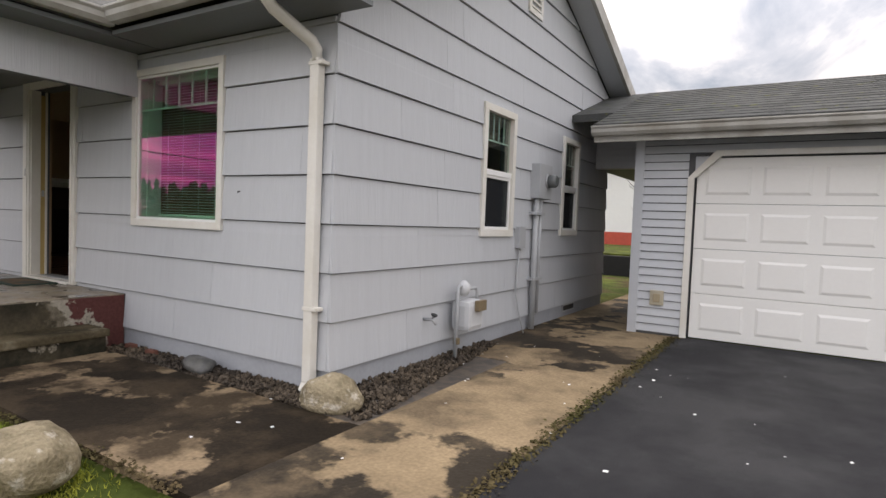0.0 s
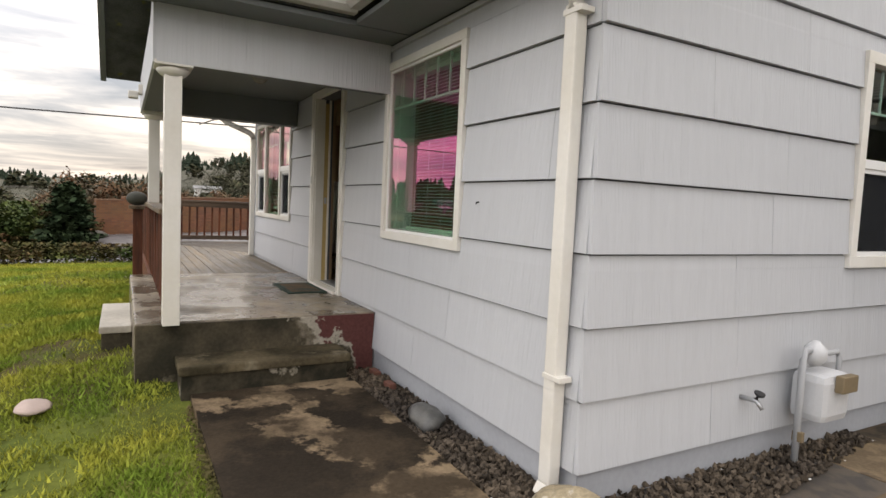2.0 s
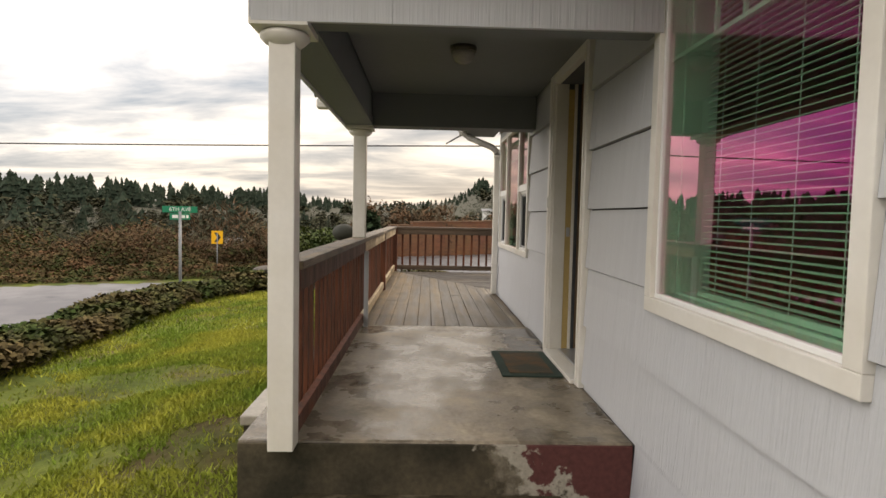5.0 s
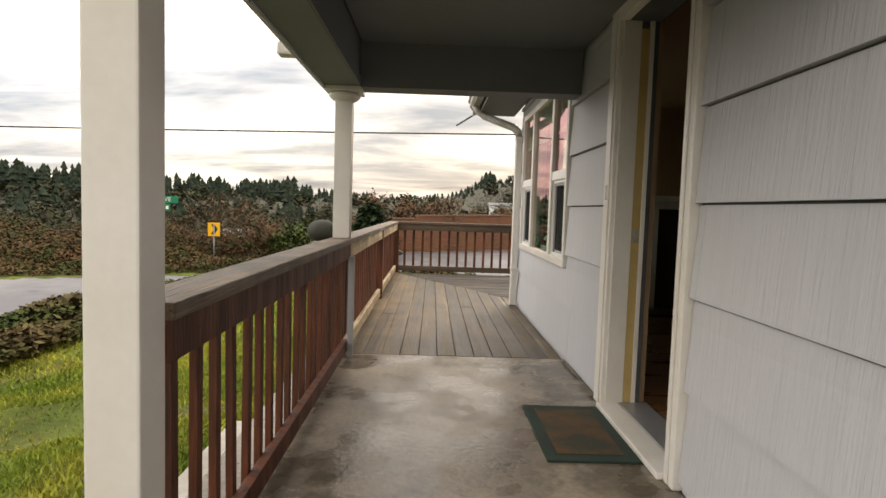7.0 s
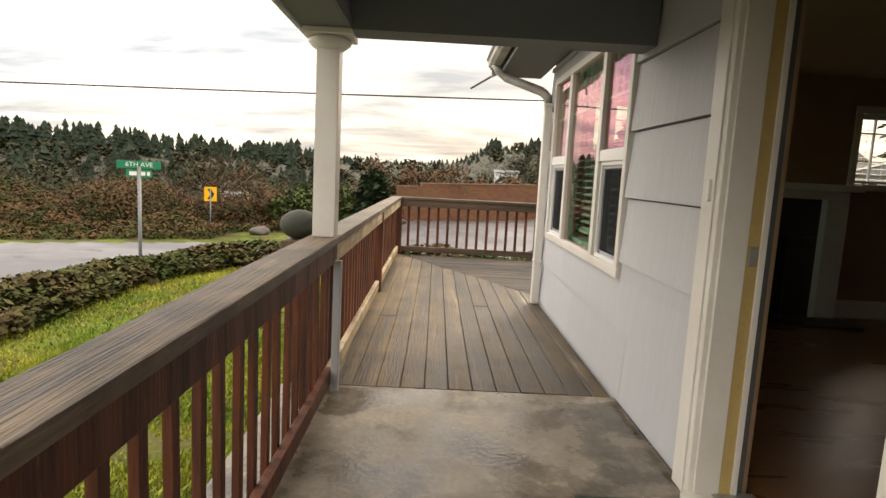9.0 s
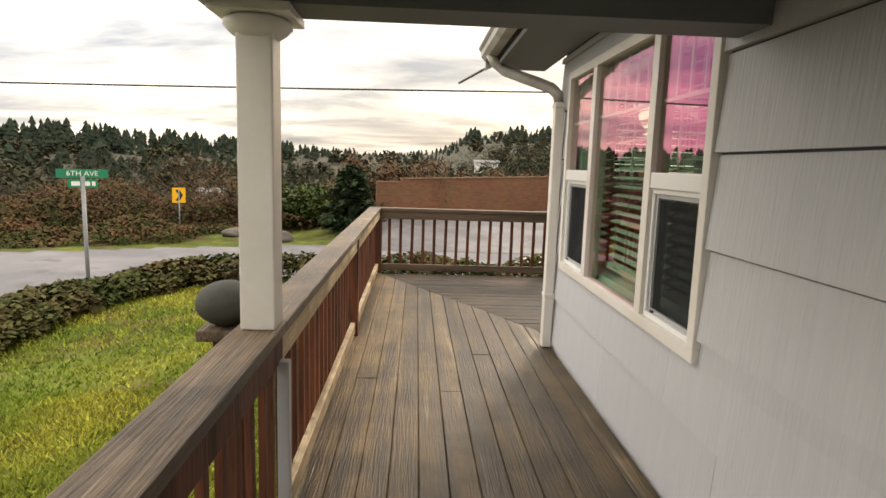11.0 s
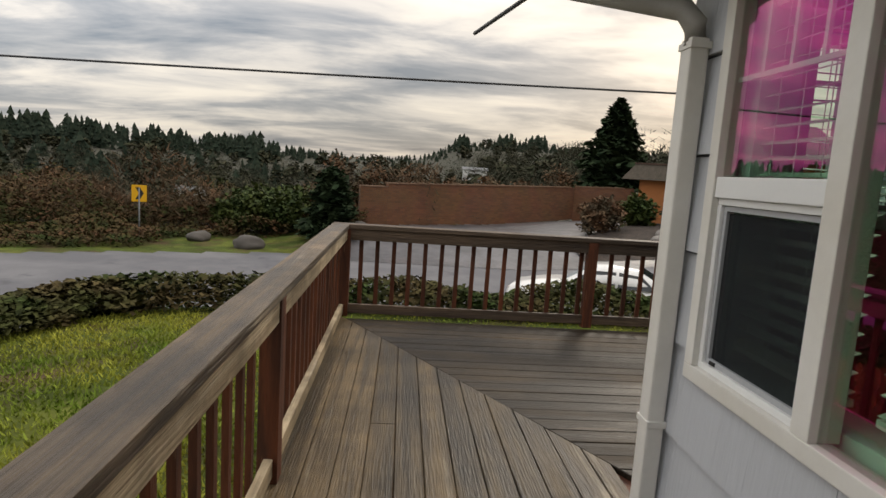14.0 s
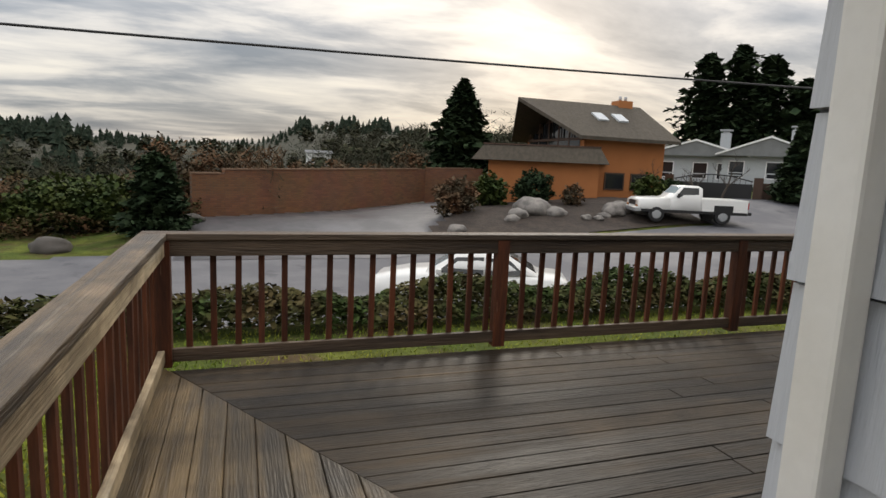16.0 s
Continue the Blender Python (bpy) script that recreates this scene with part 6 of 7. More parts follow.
GREYPAINT = mat("grey_white_siding", (0.42, 0.44, 0.45), rough=0.7, var=0.05)
GREYROOF = mat("grey_roof", (0.20, 0.205, 0.205), rough=0.9, var=0.15, scale=2)
for x, y, wd, zb, zt, rise in ((-50.9, 39.9, 7.0, -0.6, 3.5, 1.1), (-46.6, 43.0, 6.5, -0.4, 3.6, 1.3)):
    g = thing("grey_house", (x, y, zb), "pale grey two storey house with balcony", "house", "grey houses")
    part("wall", B(-wd / 2, -3.5, -1, wd / 2, 3.5, zt - zb), GREYPAINT, g, local=True)
    part("roof", prism(bmesh.new(), [(-wd / 2 - 0.5, zt - zb), (0, zt - zb + rise), (wd / 2 + 0.5, zt - zb), (wd / 2 + 0.5, zt - zb - 0.15), (-wd / 2 - 0.5, zt - zb - 0.15)], "y", -4.2, 4), GREYROOF, g, local=True)
    part("fascia", prism(bmesh.new(), [(-wd / 2 - 0.5, zt - zb - 0.15), (0, zt - zb + rise - 0.05), (wd / 2 + 0.5, zt - zb - 0.15), (wd / 2 + 0.5, zt - zb - 0.02), (0, zt - zb + rise + 0.1), (-wd / 2 - 0.5, zt - zb - 0.02)], "y", -4.3, -4.201), SIGN_WHITE, g, local=True)
    for k in (-2.2, 0.4, 2.2):
        wi = part("window", B(k - 0.5, -3.54, 2.2, k + 0.5, -3.501, 3.4), WINGLASS, g, local=True)
        part("window_frame", ring(bmesh.new(), "x", k - 0.57, 2.13, k + 0.57, 3.47, 0.07, -3.56, -3.502, 0.004), SIGN_WHITE, g, local=True)
    part("balcony", B(-wd / 2, -4.6, 1.5, wd / 2, -3.501, 1.65), GREYPAINT, g, local=True)
    for k in range(9):
        part("baluster", B(-wd / 2 + k * wd / 8.2, -4.6, 1.651, -wd / 2 + k * wd / 8.2 + 0.06, -4.54, 2.5), GREYPAINT, g, local=True)
    part("balcony_rail", B(-wd / 2, -4.62, 2.501, wd / 2, -4.52, 2.58), GREYPAINT, g, local=True)
    part("chimney", B(1.4, 0.5, zt - zb + rise * 0.3, 2.2, 1.3, zt - zb + rise + 0.9), GREYPAINT, g, local=True)
    part("chimney_cap", B(1.3, 0.4, zt - zb + rise + 1.1, 2.3, 1.4, zt - zb + rise + 1.2), METAL, g, local=True)
    part("chimney_pot", B(1.55, 0.65, zt - zb + rise + 0.901, 2.05, 1.15, zt - zb + rise + 1.099), METAL, g, local=True)
    g.rotation_euler = (0, 0, radians(42))
gt = thing("driveway_gate", (-38.2, 29.4, -0.6), "dark closed driveway gate between fences", "gate")
part("panel", B(-2.2, -0.05, 0.2, 2.2, 0.05, 2.0), BLACK, gt, local=True)
bm = bmesh.new()
tube(bm, [(-2.2 + 4.4 * i / 12, 0, 2.15 + 0.35 * math.sin(math.pi * i / 12)) for i in range(13)], 0.04, 6)
part("arched_rail", bm, BLACK, gt, local=True)
for k in range(15):
    part("bar", B(-2.1 + k * 0.3, -0.015, 2.001, -2.07 + k * 0.3, 0.015, 2.15 + 0.33 * math.sin(math.pi * (0.1 + k * 0.3) / 4.4)), BLACK, gt, local=True)
for k in (-2.5, 2.5):
    part("gate_post", B(k - 0.25, -0.25, -0.5, k + 0.25, 0.25, 2.4), DARKWOOD, gt, local=True)
part("fence_panel", B(2.751, -0.04, 0.0, 9, 0.04, 2.1), DARKWOOD, gt, local=True)
gt.rotation_euler = (0, 0, radians(45))

# rock garden
DIRT = patched("dark_bark_mulch", (0.028, 0.02, 0.015), (0.05, 0.036, 0.027), 2, 0.4, 0.6, 0.95, 0.95, fine=9, var=0.25, bump=0.6, dist=0.05)
solid("planting_bed", grid_sheet(steps(-39, -30.8, 0.5), steps(9.5, 22.5, 0.5), lambda x, y: ground_z(x, y) + 0.05 + 0.15 * smooth(0, 2, min(x + 39, -31 - x)), lambda x, y: y > 8.0 - 0.95 * (x + 31) and y < 24 + 0.4 * (x + 31)), DIRT, kind="structure", category="ground", label="dark mulch bed with rocks")
for i, (x, y, sz_) in enumerate(((-33.4, 14.0, 0.55), (-33.9, 14.9, 0.95), (-33.2, 15.7, 0.55), (-32.9, 13.4, 0.4), (-32.8, 18.6, 0.7), (-33.2, 19.3, 0.6), (-32.6, 20.2, 0.8), (-33.0, 21.2, 0.7), (-32.0, 10.5, 0.45), (-32.4, 16.9, 0.3), (-32.2, 17.4, 0.28), (-32.5, 17.9, 0.3))):
    rough_stone("garden_rock", (x, y, ground_z(x, y) + 0.25 * sz_ + 0.1), (sz_, sz_ * 0.8, sz_ * 0.55), GREYROCK, "grey angular rock in the mulch bed", 40 + i, i * 37)
for i, (x, y, sz_) in enumerate(((-33.0, -6.3, 0.55), (-31.7, -3.9, 0.7), (-34.6, 0.2, 0.5))):
    rough_stone("road_boulder", (x, y, ground_z(x, y) + 0.2 * sz_), (sz_, sz_ * 0.8, sz_ * 0.5), mat("brown_boulder", (0.085, 0.075, 0.065), rough=0.9, var=0.2, scale=3), "brown boulder beside the road", 60 + i, i * 50)
for i, (x, y, k) in enumerate(((-36.6, -3.4, 1.0), (-37.4, -4.8, 1.15), (-36.9, -6.0, 0.8), (-38.6, -3.0, 1.1))):
    bush(x, y, (1.35 * k, 1.35 * k, 1.0 * k), SHRUB, "dense dark green shrub on the rough verge", 170 + i, 3600, 0.13)
for i, (x, y, k) in enumerate(((-37.8, -1.0, 1.5), (-39.0, 0.9, 1.35), (-41.0, 5.0, 1.1), (-42.8, 7.2, 1.2), (-44.6, 9.8, 1.15), (-46.2, 12.4, 1.6))):
    bush(x, y, (1.2, 1.2, 1.15 * k), TWIG, "pale leafless bush behind the garden wall", 180 + i, 1700, 0.12)
bush(-34.9, 11.4, (1.0, 1.0, 0.85), TWIG, "leafless reddish brown bush beside the driveway", 71, 2600, 0.12)
bush(-36.8, 13.9, (0.95, 0.95, 0.85), SHRUB, "yellow-green garden shrub by the annex", 72, 2400, 0.14)
bush(-36.2, 16.1, (1.0, 1.0, 0.95), NEEDLE, "dark rounded evergreen shrub by the annex", 73, 3200, 0.12)
bush(-34.7, 17.5, (0.55, 0.55, 0.6), TWIG, "small bare brown bush", 74, 900, 0.1)
bush(-35.4, 22.6, (0.95, 0.95, 0.7), SHRUB, "green garden shrub by the house", 75, 2000, 0.14)
bush(-36.6, 25.0, (0.7, 0.7, 0.6), NEEDLE, "dark green rounded shrub by the house", 76, 1500, 0.12)
for i, (x, y) in enumerate(((-36.8, 23.3), (-36.6, 26.6), (-36.0, 28.0))):
    bare_tree(x, y, 3.4, "small bare ornamental tree", 80 + i, spread=1.2)
conifer(-33.4, -0.9, 2.95, 1.5, NEEDLE, "dark bushy conifer beside the brick wall", 90, 5600, 0.16, name="small_conifer", taper=0.42, ragged=0.75)
conifer(-51.6, 17.9, 8.9, 5.0, NEEDLE, "dense dark green conifer behind the wall", 91, 11000, 0.34, bare=0.02)
for i, (x, y, h, rr) in enumerate(((-60, 51, 15.5, 3.0), (-58, 53.5, 16.5, 3.4), (-55.5, 55.0, 15, 3.2), (-52.5, 56.5, 12, 3), (-50, 58, 11, 3), (-47, 59, 12, 3))):
    conifer(x - 1.2, y - 1.8, h * 0.84, rr * 1.2, NEEDLE, "tall dark pine with gaps in the crown", 95 + i, 3000, 0.5, bare=0.2, base=1.5, taper=0.4, ragged=1.0)
for i, (x, y) in enumerate(((-34.4, 31.8), (-33.2, 34.5))):
    conifer(x, y, 4.5, 1.8, NEEDLE, "dark evergreen by the fence", 105 + i, 3000, 0.25)


# ---- brush and woods ----
def twigs(spots, size, seed, width=0.09):
    """A thin upright sliver at every spot, as bare twigs show."""
    r = random.Random(seed)
    vs, fs = [], []
    for p in spots:
        s, a = size * r.uniform(0.5, 1.5), r.uniform(0, math.tau)
        w = s * width
        k = len(vs)
        lx, ly = r.gauss(0, 0.8) * s, r.gauss(0, 0.8) * s
        vs += [(p[0] - w * math.cos(a), p[1] - w * math.sin(a), p[2]), (p[0] + w * math.cos(a), p[1] + w * math.sin(a), p[2]), (p[0] + lx, p[1] + ly, p[2] + s * r.uniform(-0.1, 1.0))]
        fs.append((k, k + 1, k + 2))
    return vs, fs


def thicket(n, seed, place, size, up, maker=None):
    r = random.Random(seed)
    out = []
    while len(out) < n:
        x, y = place(r)
        hgt = up(x, y, r)
        if hgt <= 0:
            continue
        out.append((x, y, ground_z(x, y) + hgt * (1 - r.random() ** 1.8)))
    return (maker or leaves)(out, size, seed + 1)


def past_edge(x, y):
    return (-30.6 + 0.16 * max(0.0, -1.8 - y) ** 1.35) - x


def near_bank(r):
    return r.uniform(-46, -24), r.uniform(-26, 0.5)


def bramble_height(x, y, r):
    d = past_edge(x, y)
    if d < 1.2 or (y > -7.5 and d < 4.5):
        return 0
    return (0.2 + 1.3 * smooth(1.0, 8, d)) * max(0.1, 0.6 + 1.9 * noise.noise(Vector((x * 0.3, y * 0.3, 2.0)))) + 0.12


scatter("bramble_bank", *thicket(85000, 120, near_bank, 0.10, bramble_height), BRAMBLE, label="dark green and brown bramble bank across the road", category="brush", kind="stuff")


def red_height(x, y, r):
    d = past_edge(x, y)
    v = noise.noise(Vector((x * 0.16, y * 0.16, 8.0)))
    return 0 if d < 7 or v < -0.12 else (1.0 + 4.2 * v)


scatter("bare_thicket", *thicket(110000, 130, lambda r: (r.uniform(-62, -36), r.uniform(-42, 4)), 0.42, red_height, twigs), TWIG, label="leafless reddish brown thicket on the slope", category="brush", kind="stuff")


def woods(n, seed, rmin, rmax, az0, az1, h0, h1, quads, spread, size, conifer_shape, gate=0.0, maker=None):
    r = random.Random(seed)
    spots = []
    done = 0
    while done < n:
        az, rad = radians(r.uniform(az0, az1)), r.uniform(rmin, rmax)
        x, y = -10 - math.sin(az) * rad, 2 + math.cos(az) * rad
        if gate and noise.noise(Vector((math.degrees(az) * 0.22, rad * 0.02, seed))) < gate - 0.35:
            done += 0.35
            continue
        done += 1
        h = r.uniform(h0, h1) * (1.0 + 0.7 * noise.noise(Vector((math.degrees(az) * 0.35, 3.0, seed))))
        z = ground_z(x, y)
        for _ in range(quads):
            if conifer_shape:
                t = r.random() ** 1.3
                k = spread * h * (1 - t) * (0.35 + 0.65 * r.random())
            else:
                t = 0.12 + 0.88 * r.random()
                k = spread * h * math.sqrt(max(0, 1 - (2 * t - 1.1) ** 2 * 0.8)) * r.random() ** 0.5
            a = r.uniform(0, math.tau)
            spots.append((x + k * math.cos(a), y + k * math.sin(a), z + h * t))
    return (maker or leaves)(spots, size, seed + 1)


scatter("far_woods", *woods(900, 140, 60, 200, 62, 140, 3.6, 6.8, 150, 0.55, 0.85, False, maker=twigs), FARDEC, label="grey-brown bare woods filling the valley", category="woods", kind="stuff")
def ridge_share(az):
    """How tall the trees of the skyline stand, by bearing: high in the south-west, low in the west, two tall clumps."""
    share = 0.34 + 0.62 * smooth(93, 108, az) + 0.3 * smooth(112, 118, az)
    for c, w in ((80.3, 1.3), (77.2, 1.1), (84.5, 0.7), (104.0, 0.8)):
        share += 0.62 * math.exp(-((az - c) / w) ** 2)
    return share


def tiered(n, seed, rmin, rmax, az0, az1, h0, h1):
    """Conifers far off: a stack of ragged skirts each, narrowing to a spire."""
    r = random.Random(seed)
    vs, fs = [], []
    for _ in range(n):
        az, rad = r.uniform(az0, az1), r.uniform(rmin, rmax)
        x, y = -10 - math.sin(radians(az)) * rad, 2 + math.cos(radians(az)) * rad
        z, h = ground_z(x, y) - 0.4, r.uniform(h0, h1) * ridge_share(az) * (1 + 0.35 * noise.noise(Vector((az * 0.8, rad * 0.02, seed))))
        w = h * r.uniform(0.17, 0.34) + 0.25
        lean = r.gauss(0, 0.02) * h
        tiers = 6
        for t in range(tiers):
            u0, u1 = t / tiers, min(1.0, (t + 1.75) / tiers)
            k = len(vs)
            vs.append((x + lean * u1, y, z + h * (0.08 + 0.92 * u1)))
            m = 9
            for j in range(m):
                q = w * (1 - u0) ** 0.7 * r.uniform(0.4, 1.35)
                ang = j * math.tau / m + r.uniform(-0.25, 0.25)
                vs.append((x + lean * u0 + q * math.cos(ang), y + q * math.sin(ang), z + h * (0.08 + 0.92 * u0) + r.uniform(-0.05, 0.04) * h))
            fs += [(k, k + 1 + j, k + 1 + (j + 1) % m) for j in range(m)]
    return vs, fs


scatter("far_conifers", *tiered(1250, 150, 235, 300, 55, 145, 3.0, 8.6), FARCON, label="dark conifer ridge along the skyline", category="woods", kind="stuff")
scatter("mid_conifers", *tiered(130, 155, 150, 215, 96, 145, 3.2, 7.6), FARCON, label="dark green conifers on the valley side", category="woods", kind="stuff")
scatter("valley_trees", *woods(520, 157, 95, 235, 60, 145, 2.6, 5.4, 75, 0.5, 0.95, False), leafy("valley_foliage", (0.030, 0.038, 0.020), (0.062, 0.055, 0.034), 1.0, 0.35), label="dark olive tree crowns filling the valley side", category="woods", kind="stuff")
scatter("south_woods", *woods(240, 160, 70, 150, 145, 250, 7, 13, 50, 0.2, 1.2, True), FARCON, label="dark trees south of the street", category="woods", kind="stuff")
for i, (az, rad, wd) in enumerate(((83.0, 150, 2.2), (109.5, 120, 3.0))):
    x, y = -10 - math.sin(radians(az)) * rad, 2 + math.cos(radians(az)) * rad
    h = thing("far_house", (x, y, ground_z(x, y)), "small white house among the far woods", "house", "far houses")
    part("wall", B(-wd / 2, -3, 1.0, wd / 2, 3, 4.1), SIGN_WHITE, h, local=True)
    part("roof", prism(bmesh.new(), [(-wd / 2 - 0.4, 4.1), (0, 4.8), (wd / 2 + 0.4, 4.1)], "y", -3.4, 3.4), GREYROOF, h, local=True)


# ---- vehicles ----
def wheel(v, x, y, r, wd):
    w = new("wheel"); w.parent = v; w.location = (x, y, r)
    bm = bmesh.new(); s = 1 if y > 0 else -1
    tube(bm, [(0, -wd / 2, 0), (0, -wd / 2 + 0.03, 0), (0, wd / 2 - 0.03, 0), (0, wd / 2, 0)], [r * 0.9, r, r, r * 0.9], 24)
    o = new("tyre", mesh_of("tyre", bm, BLACK)); o.parent = w
    bm = bmesh.new(); tube(bm, [(0, s * (wd / 2 + 0.001), 0), (0, s * (wd / 2 + 0.02), 0)], [r * 0.62, r * 0.5], 16)
    o = new("rim", mesh_of("rim", bm, GALV)); o.parent = w


def lofted(sections):
    """A closed skin over cross sections (x, half width low, half width high, z low, z high)."""
    bm = bmesh.new()
    rings = []
    for x, wl, wh, zl, zh in sections:
        c = 0.07
        rings.append([bm.verts.new(p) for p in ((x, -wl, zl), (x, -max(wl, wh), zl + (zh - zl) * 0.55), (x, -wh, zh - c), (x, -wh + c, zh), (x, wh - c, zh), (x, wh, zh - c), (x, max(wl, wh), zl + (zh - zl) * 0.55), (x, wl, zl))])
    for u, w in zip(rings, rings[1:]):
        for k in range(8):
            f = bm.faces.new((u[k], u[(k + 1) % 8], w[(k + 1) % 8], w[k])); f.smooth = True
    bm.faces.new(rings[0]); bm.faces.new(rings[-1][::-1])
    bmesh.ops.recalc_face_normals(bm, faces=bm.faces)
    return bm


CARPAINT = mat("white_car_paint", (0.78, 0.77, 0.74), rough=0.15, var=0.01, bump=0)
CARGLASS = mat("car_glass", (0.02, 0.024, 0.026), rough=0.03, var=0, bump=0)
PALEGLASS = mat("windscreen_glass", (0.28, 0.34, 0.36), rough=0.05, var=0, bump=0)
LAMP = mat("car_lamp", (0.6, 0.55, 0.5), rough=0.1, var=0.05)
REDLAMP = mat("red_lamp", (0.35, 0.02, 0.02), rough=0.15, var=0.05)

v = thing("white_car", (0, 0, 0), "white sedan parked at the kerb behind the hedge", "car")
part("body", lofted([(2.3, 0.62, 0.6, 0.32, 0.6), (2.2, 0.8, 0.72, 0.25, 0.72), (1.5, 0.86, 0.80, 0.2, 0.86), (0.85, 0.87, 0.82, 0.2, 0.92), (-1.3, 0.87, 0.82, 0.2, 0.95), (-2.1, 0.84, 0.76, 0.25, 0.93), (-2.3, 0.74, 0.66, 0.35, 0.85)]), CARPAINT, v, local=True)
part("cabin", lofted([(0.98, 0.74, 0.70, 0.86, 0.93), (0.25, 0.76, 0.60, 0.86, 1.38), (-0.2, 0.76, 0.60, 0.86, 1.42), (-0.9, 0.76, 0.60, 0.86, 1.37), (-1.65, 0.72, 0.68, 0.86, 0.97)]), CARPAINT, v, local=True)


def quad(pts):
    bm = bmesh.new()
    f = bm.faces.new([bm.verts.new(p) for p in pts])
    r = bmesh.ops.extrude_face_region(bm, geom=[f])
    n = f.normal.copy() if f.normal.length else Vector((0, 0, 1))
    f.normal_update()
    for e in r["geom"]:
        if isinstance(e, bmesh.types.BMVert):
            e.co += f.normal * 0.008
    bmesh.ops.recalc_face_normals(bm, faces=bm.faces)
    return bm


part("windscreen", quad([(0.93, -0.60, 0.965), (0.93, 0.60, 0.965), (0.30, 0.50, 1.36), (0.30, -0.50, 1.36)]), PALEGLASS, v, local=True)
part("rear_window", quad([(-1.55, 0.58, 1.03), (-1.55, -0.58, 1.03), (-0.95, -0.50, 1.365), (-0.95, 0.50, 1.365)]), CARGLASS, v, local=True)
for s_ in (-1, 1):
    part("side_window", quad([(0.72, s_ * 0.80, 0.95), (-0.35, s_ * 0.80, 0.95), (-0.35, s_ * 0.655, 1.33), (0.28, s_ * 0.655, 1.30)][::s_]), CARGLASS, v, local=True)
    part("side_window", quad([(-0.42, s_ * 0.80, 0.95), (-1.30, s_ * 0.80, 0.98), (-0.95, s_ * 0.655, 1.28), (-0.42, s_ * 0.655, 1.33)][::s_]), CARGLASS, v, local=True)
    part("headlight", B(2.16, s_ * 0.55 - 0.13, 0.55, 2.26, s_ * 0.55 + 0.13, 0.68, 0.02), LAMP, v, local=True)
    part("tail_light", B(-2.26, s_ * 0.55 - 0.14, 0.68, -2.2, s_ * 0.55 + 0.14, 0.82, 0.02), REDLAMP, v, local=True)
    part("wing_mirror", B(0.6, s_ * 0.93 - 0.09, 0.93, 0.72, s_ * 0.93 + 0.05, 1.05, 0.02), CARPAINT, v, local=True)
    for x in (1.42, -1.38):
        wheel(v, x, s_ * 0.80, 0.31, 0.19)
cxy = Vector((-22.4, 7.25))
v.matrix_basis = pose(cxy.x, cxy.y, road_z(cxy.x, cxy.y) + 0.03, 0, 0, math.degrees(math.atan2(-3.92, -1.69)))

v = thing("white_pickup", (0, 0, 0), "white pickup truck with black trim parked across the street", "truck")
part("hood", lofted([(2.55, 0.88, 0.86, 0.55, 1.05), (2.4, 0.95, 0.9, 0.5, 1.12), (1.05, 0.97, 0.92, 0.5, 1.2)]), CARPAINT, v, local=True)
part("cab", lofted([(1.049, 0.96, 0.9, 0.5, 1.2), (0.95, 0.96, 0.88, 0.5, 1.25), (0.45, 0.95, 0.78, 0.5, 1.78), (-0.3, 0.95, 0.78, 0.5, 1.80), (-0.48, 0.95, 0.82, 0.5, 1.7)]), CARPAINT, v, local=True)
bm = B(-2.65, -0.97, 0.55, -0.481, 0.97, 0.72, 0.02)
for s_ in (-1, 1):
    box(bm, -2.65, s_ * 0.93 - 0.04, 0.721, -0.481, s_ * 0.93 + 0.04, 1.2, 0.02)
box(bm, -2.65, -0.885, 0.721, -2.58, 0.885, 1.2, 0.01)
part("bed", bm, CARPAINT, v, local=True)
part("lower_trim", B(-2.62, -0.985, 0.48, 2.4, 0.985, 0.62, 0.02), BLACK, v, local=True)
part("front_bumper", B(2.45, -0.98, 0.48, 2.72, 0.98, 0.68, 0.04), GALV, v, local=True)
part("rear_bumper", B(-2.85, -0.95, 0.5, -2.651, 0.95, 0.66, 0.03), BLACK, v, local=True)
part("grille", B(2.53, -0.58, 0.76, 2.58, 0.58, 1.0, 0.01), BLACK, v, local=True)
part("windscreen", quad([(0.93, -0.76, 1.27), (0.93, 0.76, 1.27), (0.50, 0.68, 1.73), (0.50, -0.68, 1.73)]), PALEGLASS, v, local=True)
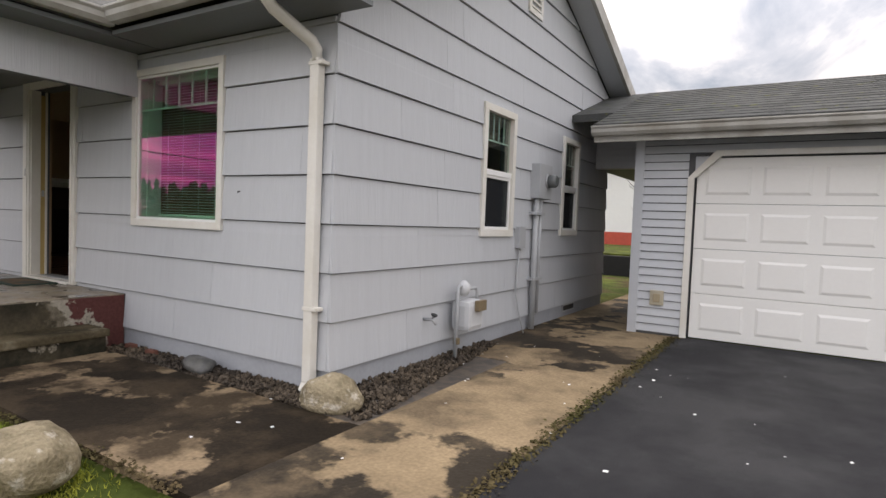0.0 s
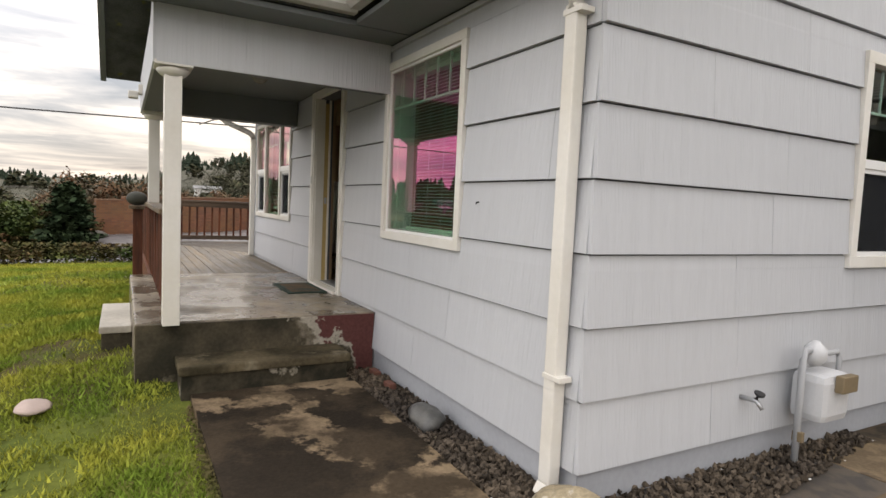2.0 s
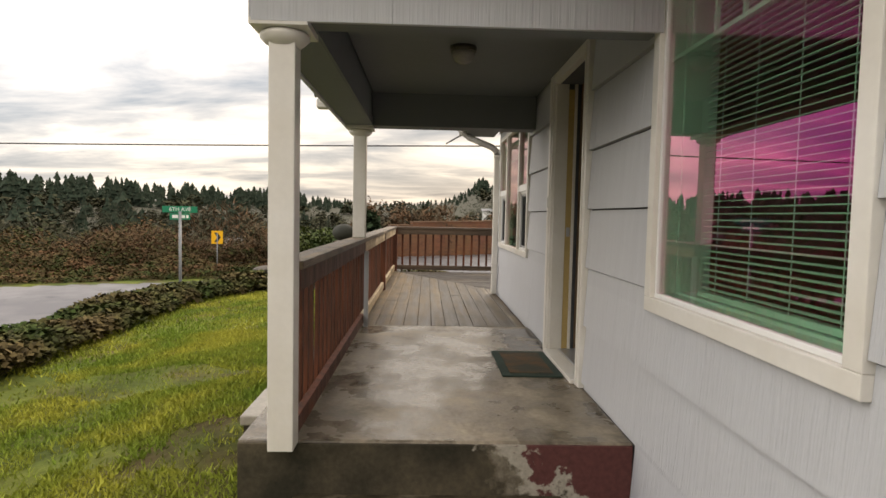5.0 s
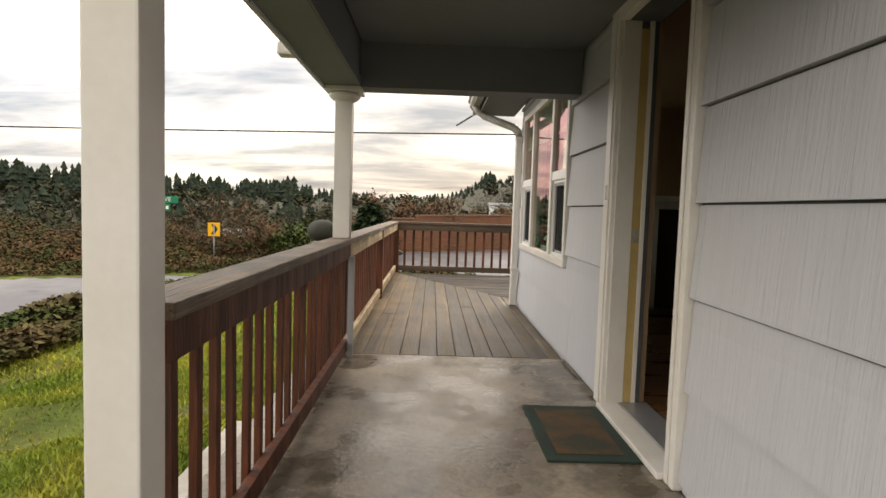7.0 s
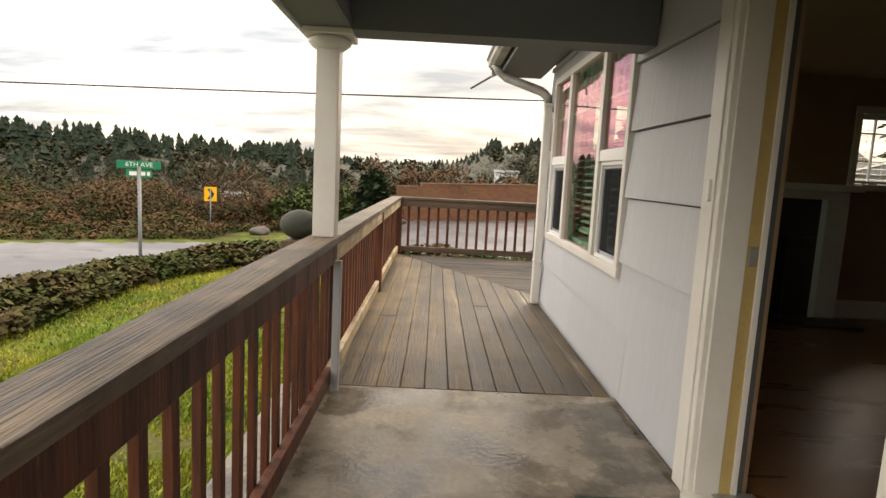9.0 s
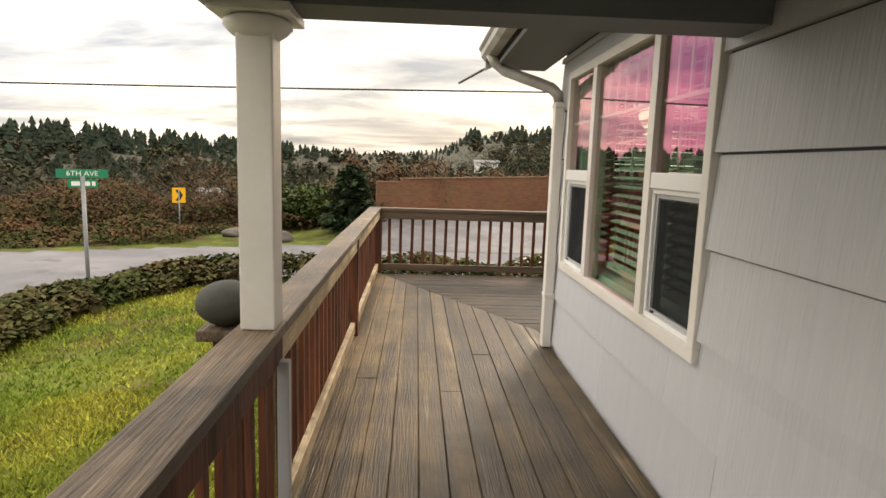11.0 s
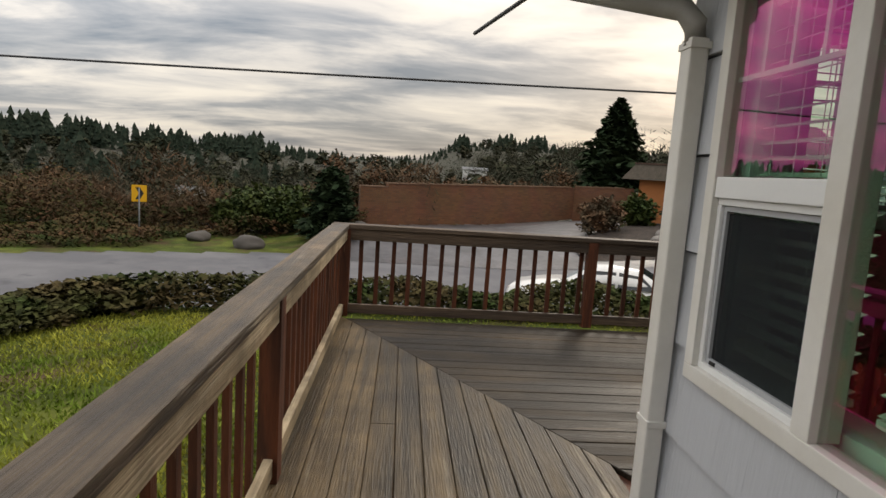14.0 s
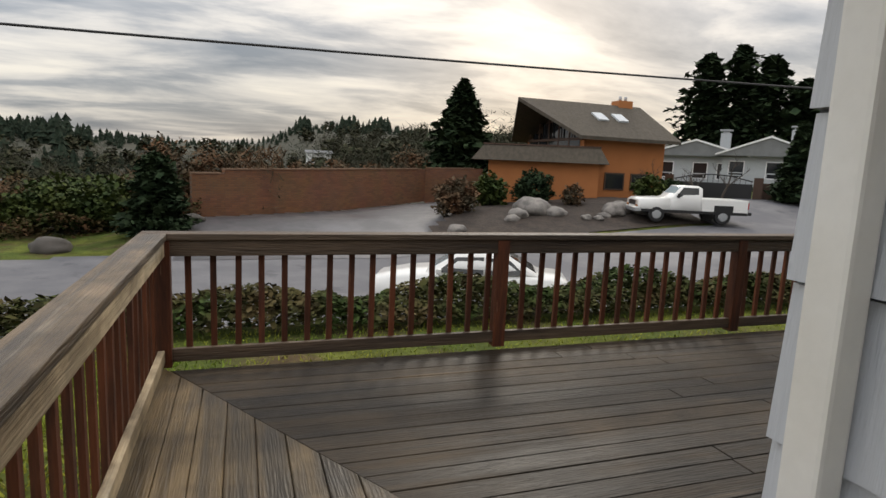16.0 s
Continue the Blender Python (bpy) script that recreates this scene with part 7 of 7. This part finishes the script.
for s_ in (-1, 1):
    part("headlight", B(2.5, s_ * 0.74 - 0.13, 0.8, 2.6, s_ * 0.74 + 0.13, 1.0, 0.02), LAMP, v, local=True)
    part("marker_light", B(2.5, s_ * 0.74 - 0.13, 0.72, 2.59, s_ * 0.74 + 0.13, 0.79, 0.01), mat("amber_lamp", (0.5, 0.15, 0.01), rough=0.2), v, local=True)
    part("side_window", quad([(0.78, s_ * 0.925, 1.25), (-0.3, s_ * 0.925, 1.25), (-0.3, s_ * 0.82, 1.70), (0.42, s_ * 0.82, 1.70)][::s_]), CARGLASS, v, local=True)
    part("wing_mirror", B(0.65, s_ * 1.06 - 0.1, 1.2, 0.75, s_ * 1.06 + 0.06, 1.42, 0.02), BLACK, v, local=True)
    part("tail_light", B(-2.68, s_ * 0.93 - 0.05, 0.8, -2.63, s_ * 0.93 + 0.05, 1.1, 0.01), REDLAMP, v, local=True)
    part("wheel_arch", B(-1.95, s_ * 0.975 - 0.015, 0.55, -1.05, s_ * 0.975 + 0.015, 0.92, 0.01), BLACK, v, local=True)
    for x in (1.65, -1.5):
        wheel(v, x, s_ * 0.84, 0.38, 0.26)
tx, ty = -31.3, 21.35
v.matrix_basis = pose(tx, ty, ground_z(tx, ty) + 0.02, 0, 0, math.degrees(math.atan2(-4.6, -1.75))) @ Matrix.Scale(0.93, 4)


# ---- small litter and edge growth ----
r = random.Random(77)
spots = [(-0.985 + r.gauss(0, 0.035), r.uniform(-1, 7.4), 0.02 + r.uniform(0, 0.012)) for _ in range(5200)]
spots += [(r.uniform(-4.7, -2.1), 1.69 + r.gauss(0, 0.03), 0.01 + r.uniform(0, 0.02)) for _ in range(1200)]
scatter("edge_moss", *leaves(spots, 0.015, 78), leafy("moss_edge", (0.065, 0.062, 0.022), (0.10, 0.075, 0.04), 0.9), label="moss and dead grass along the pavement edge", category="moss", kind="stuff")
flakes = [(r.uniform(-3.6, 2.5), r.uniform(1.8, 6.5), 0.026) for _ in range(70)]
scatter("litter_flakes", *leaves(flakes, 0.022, 79, 0.1), SIGN_WHITE, label="small pale paint flakes on the ground", category="litter", kind="stuff")
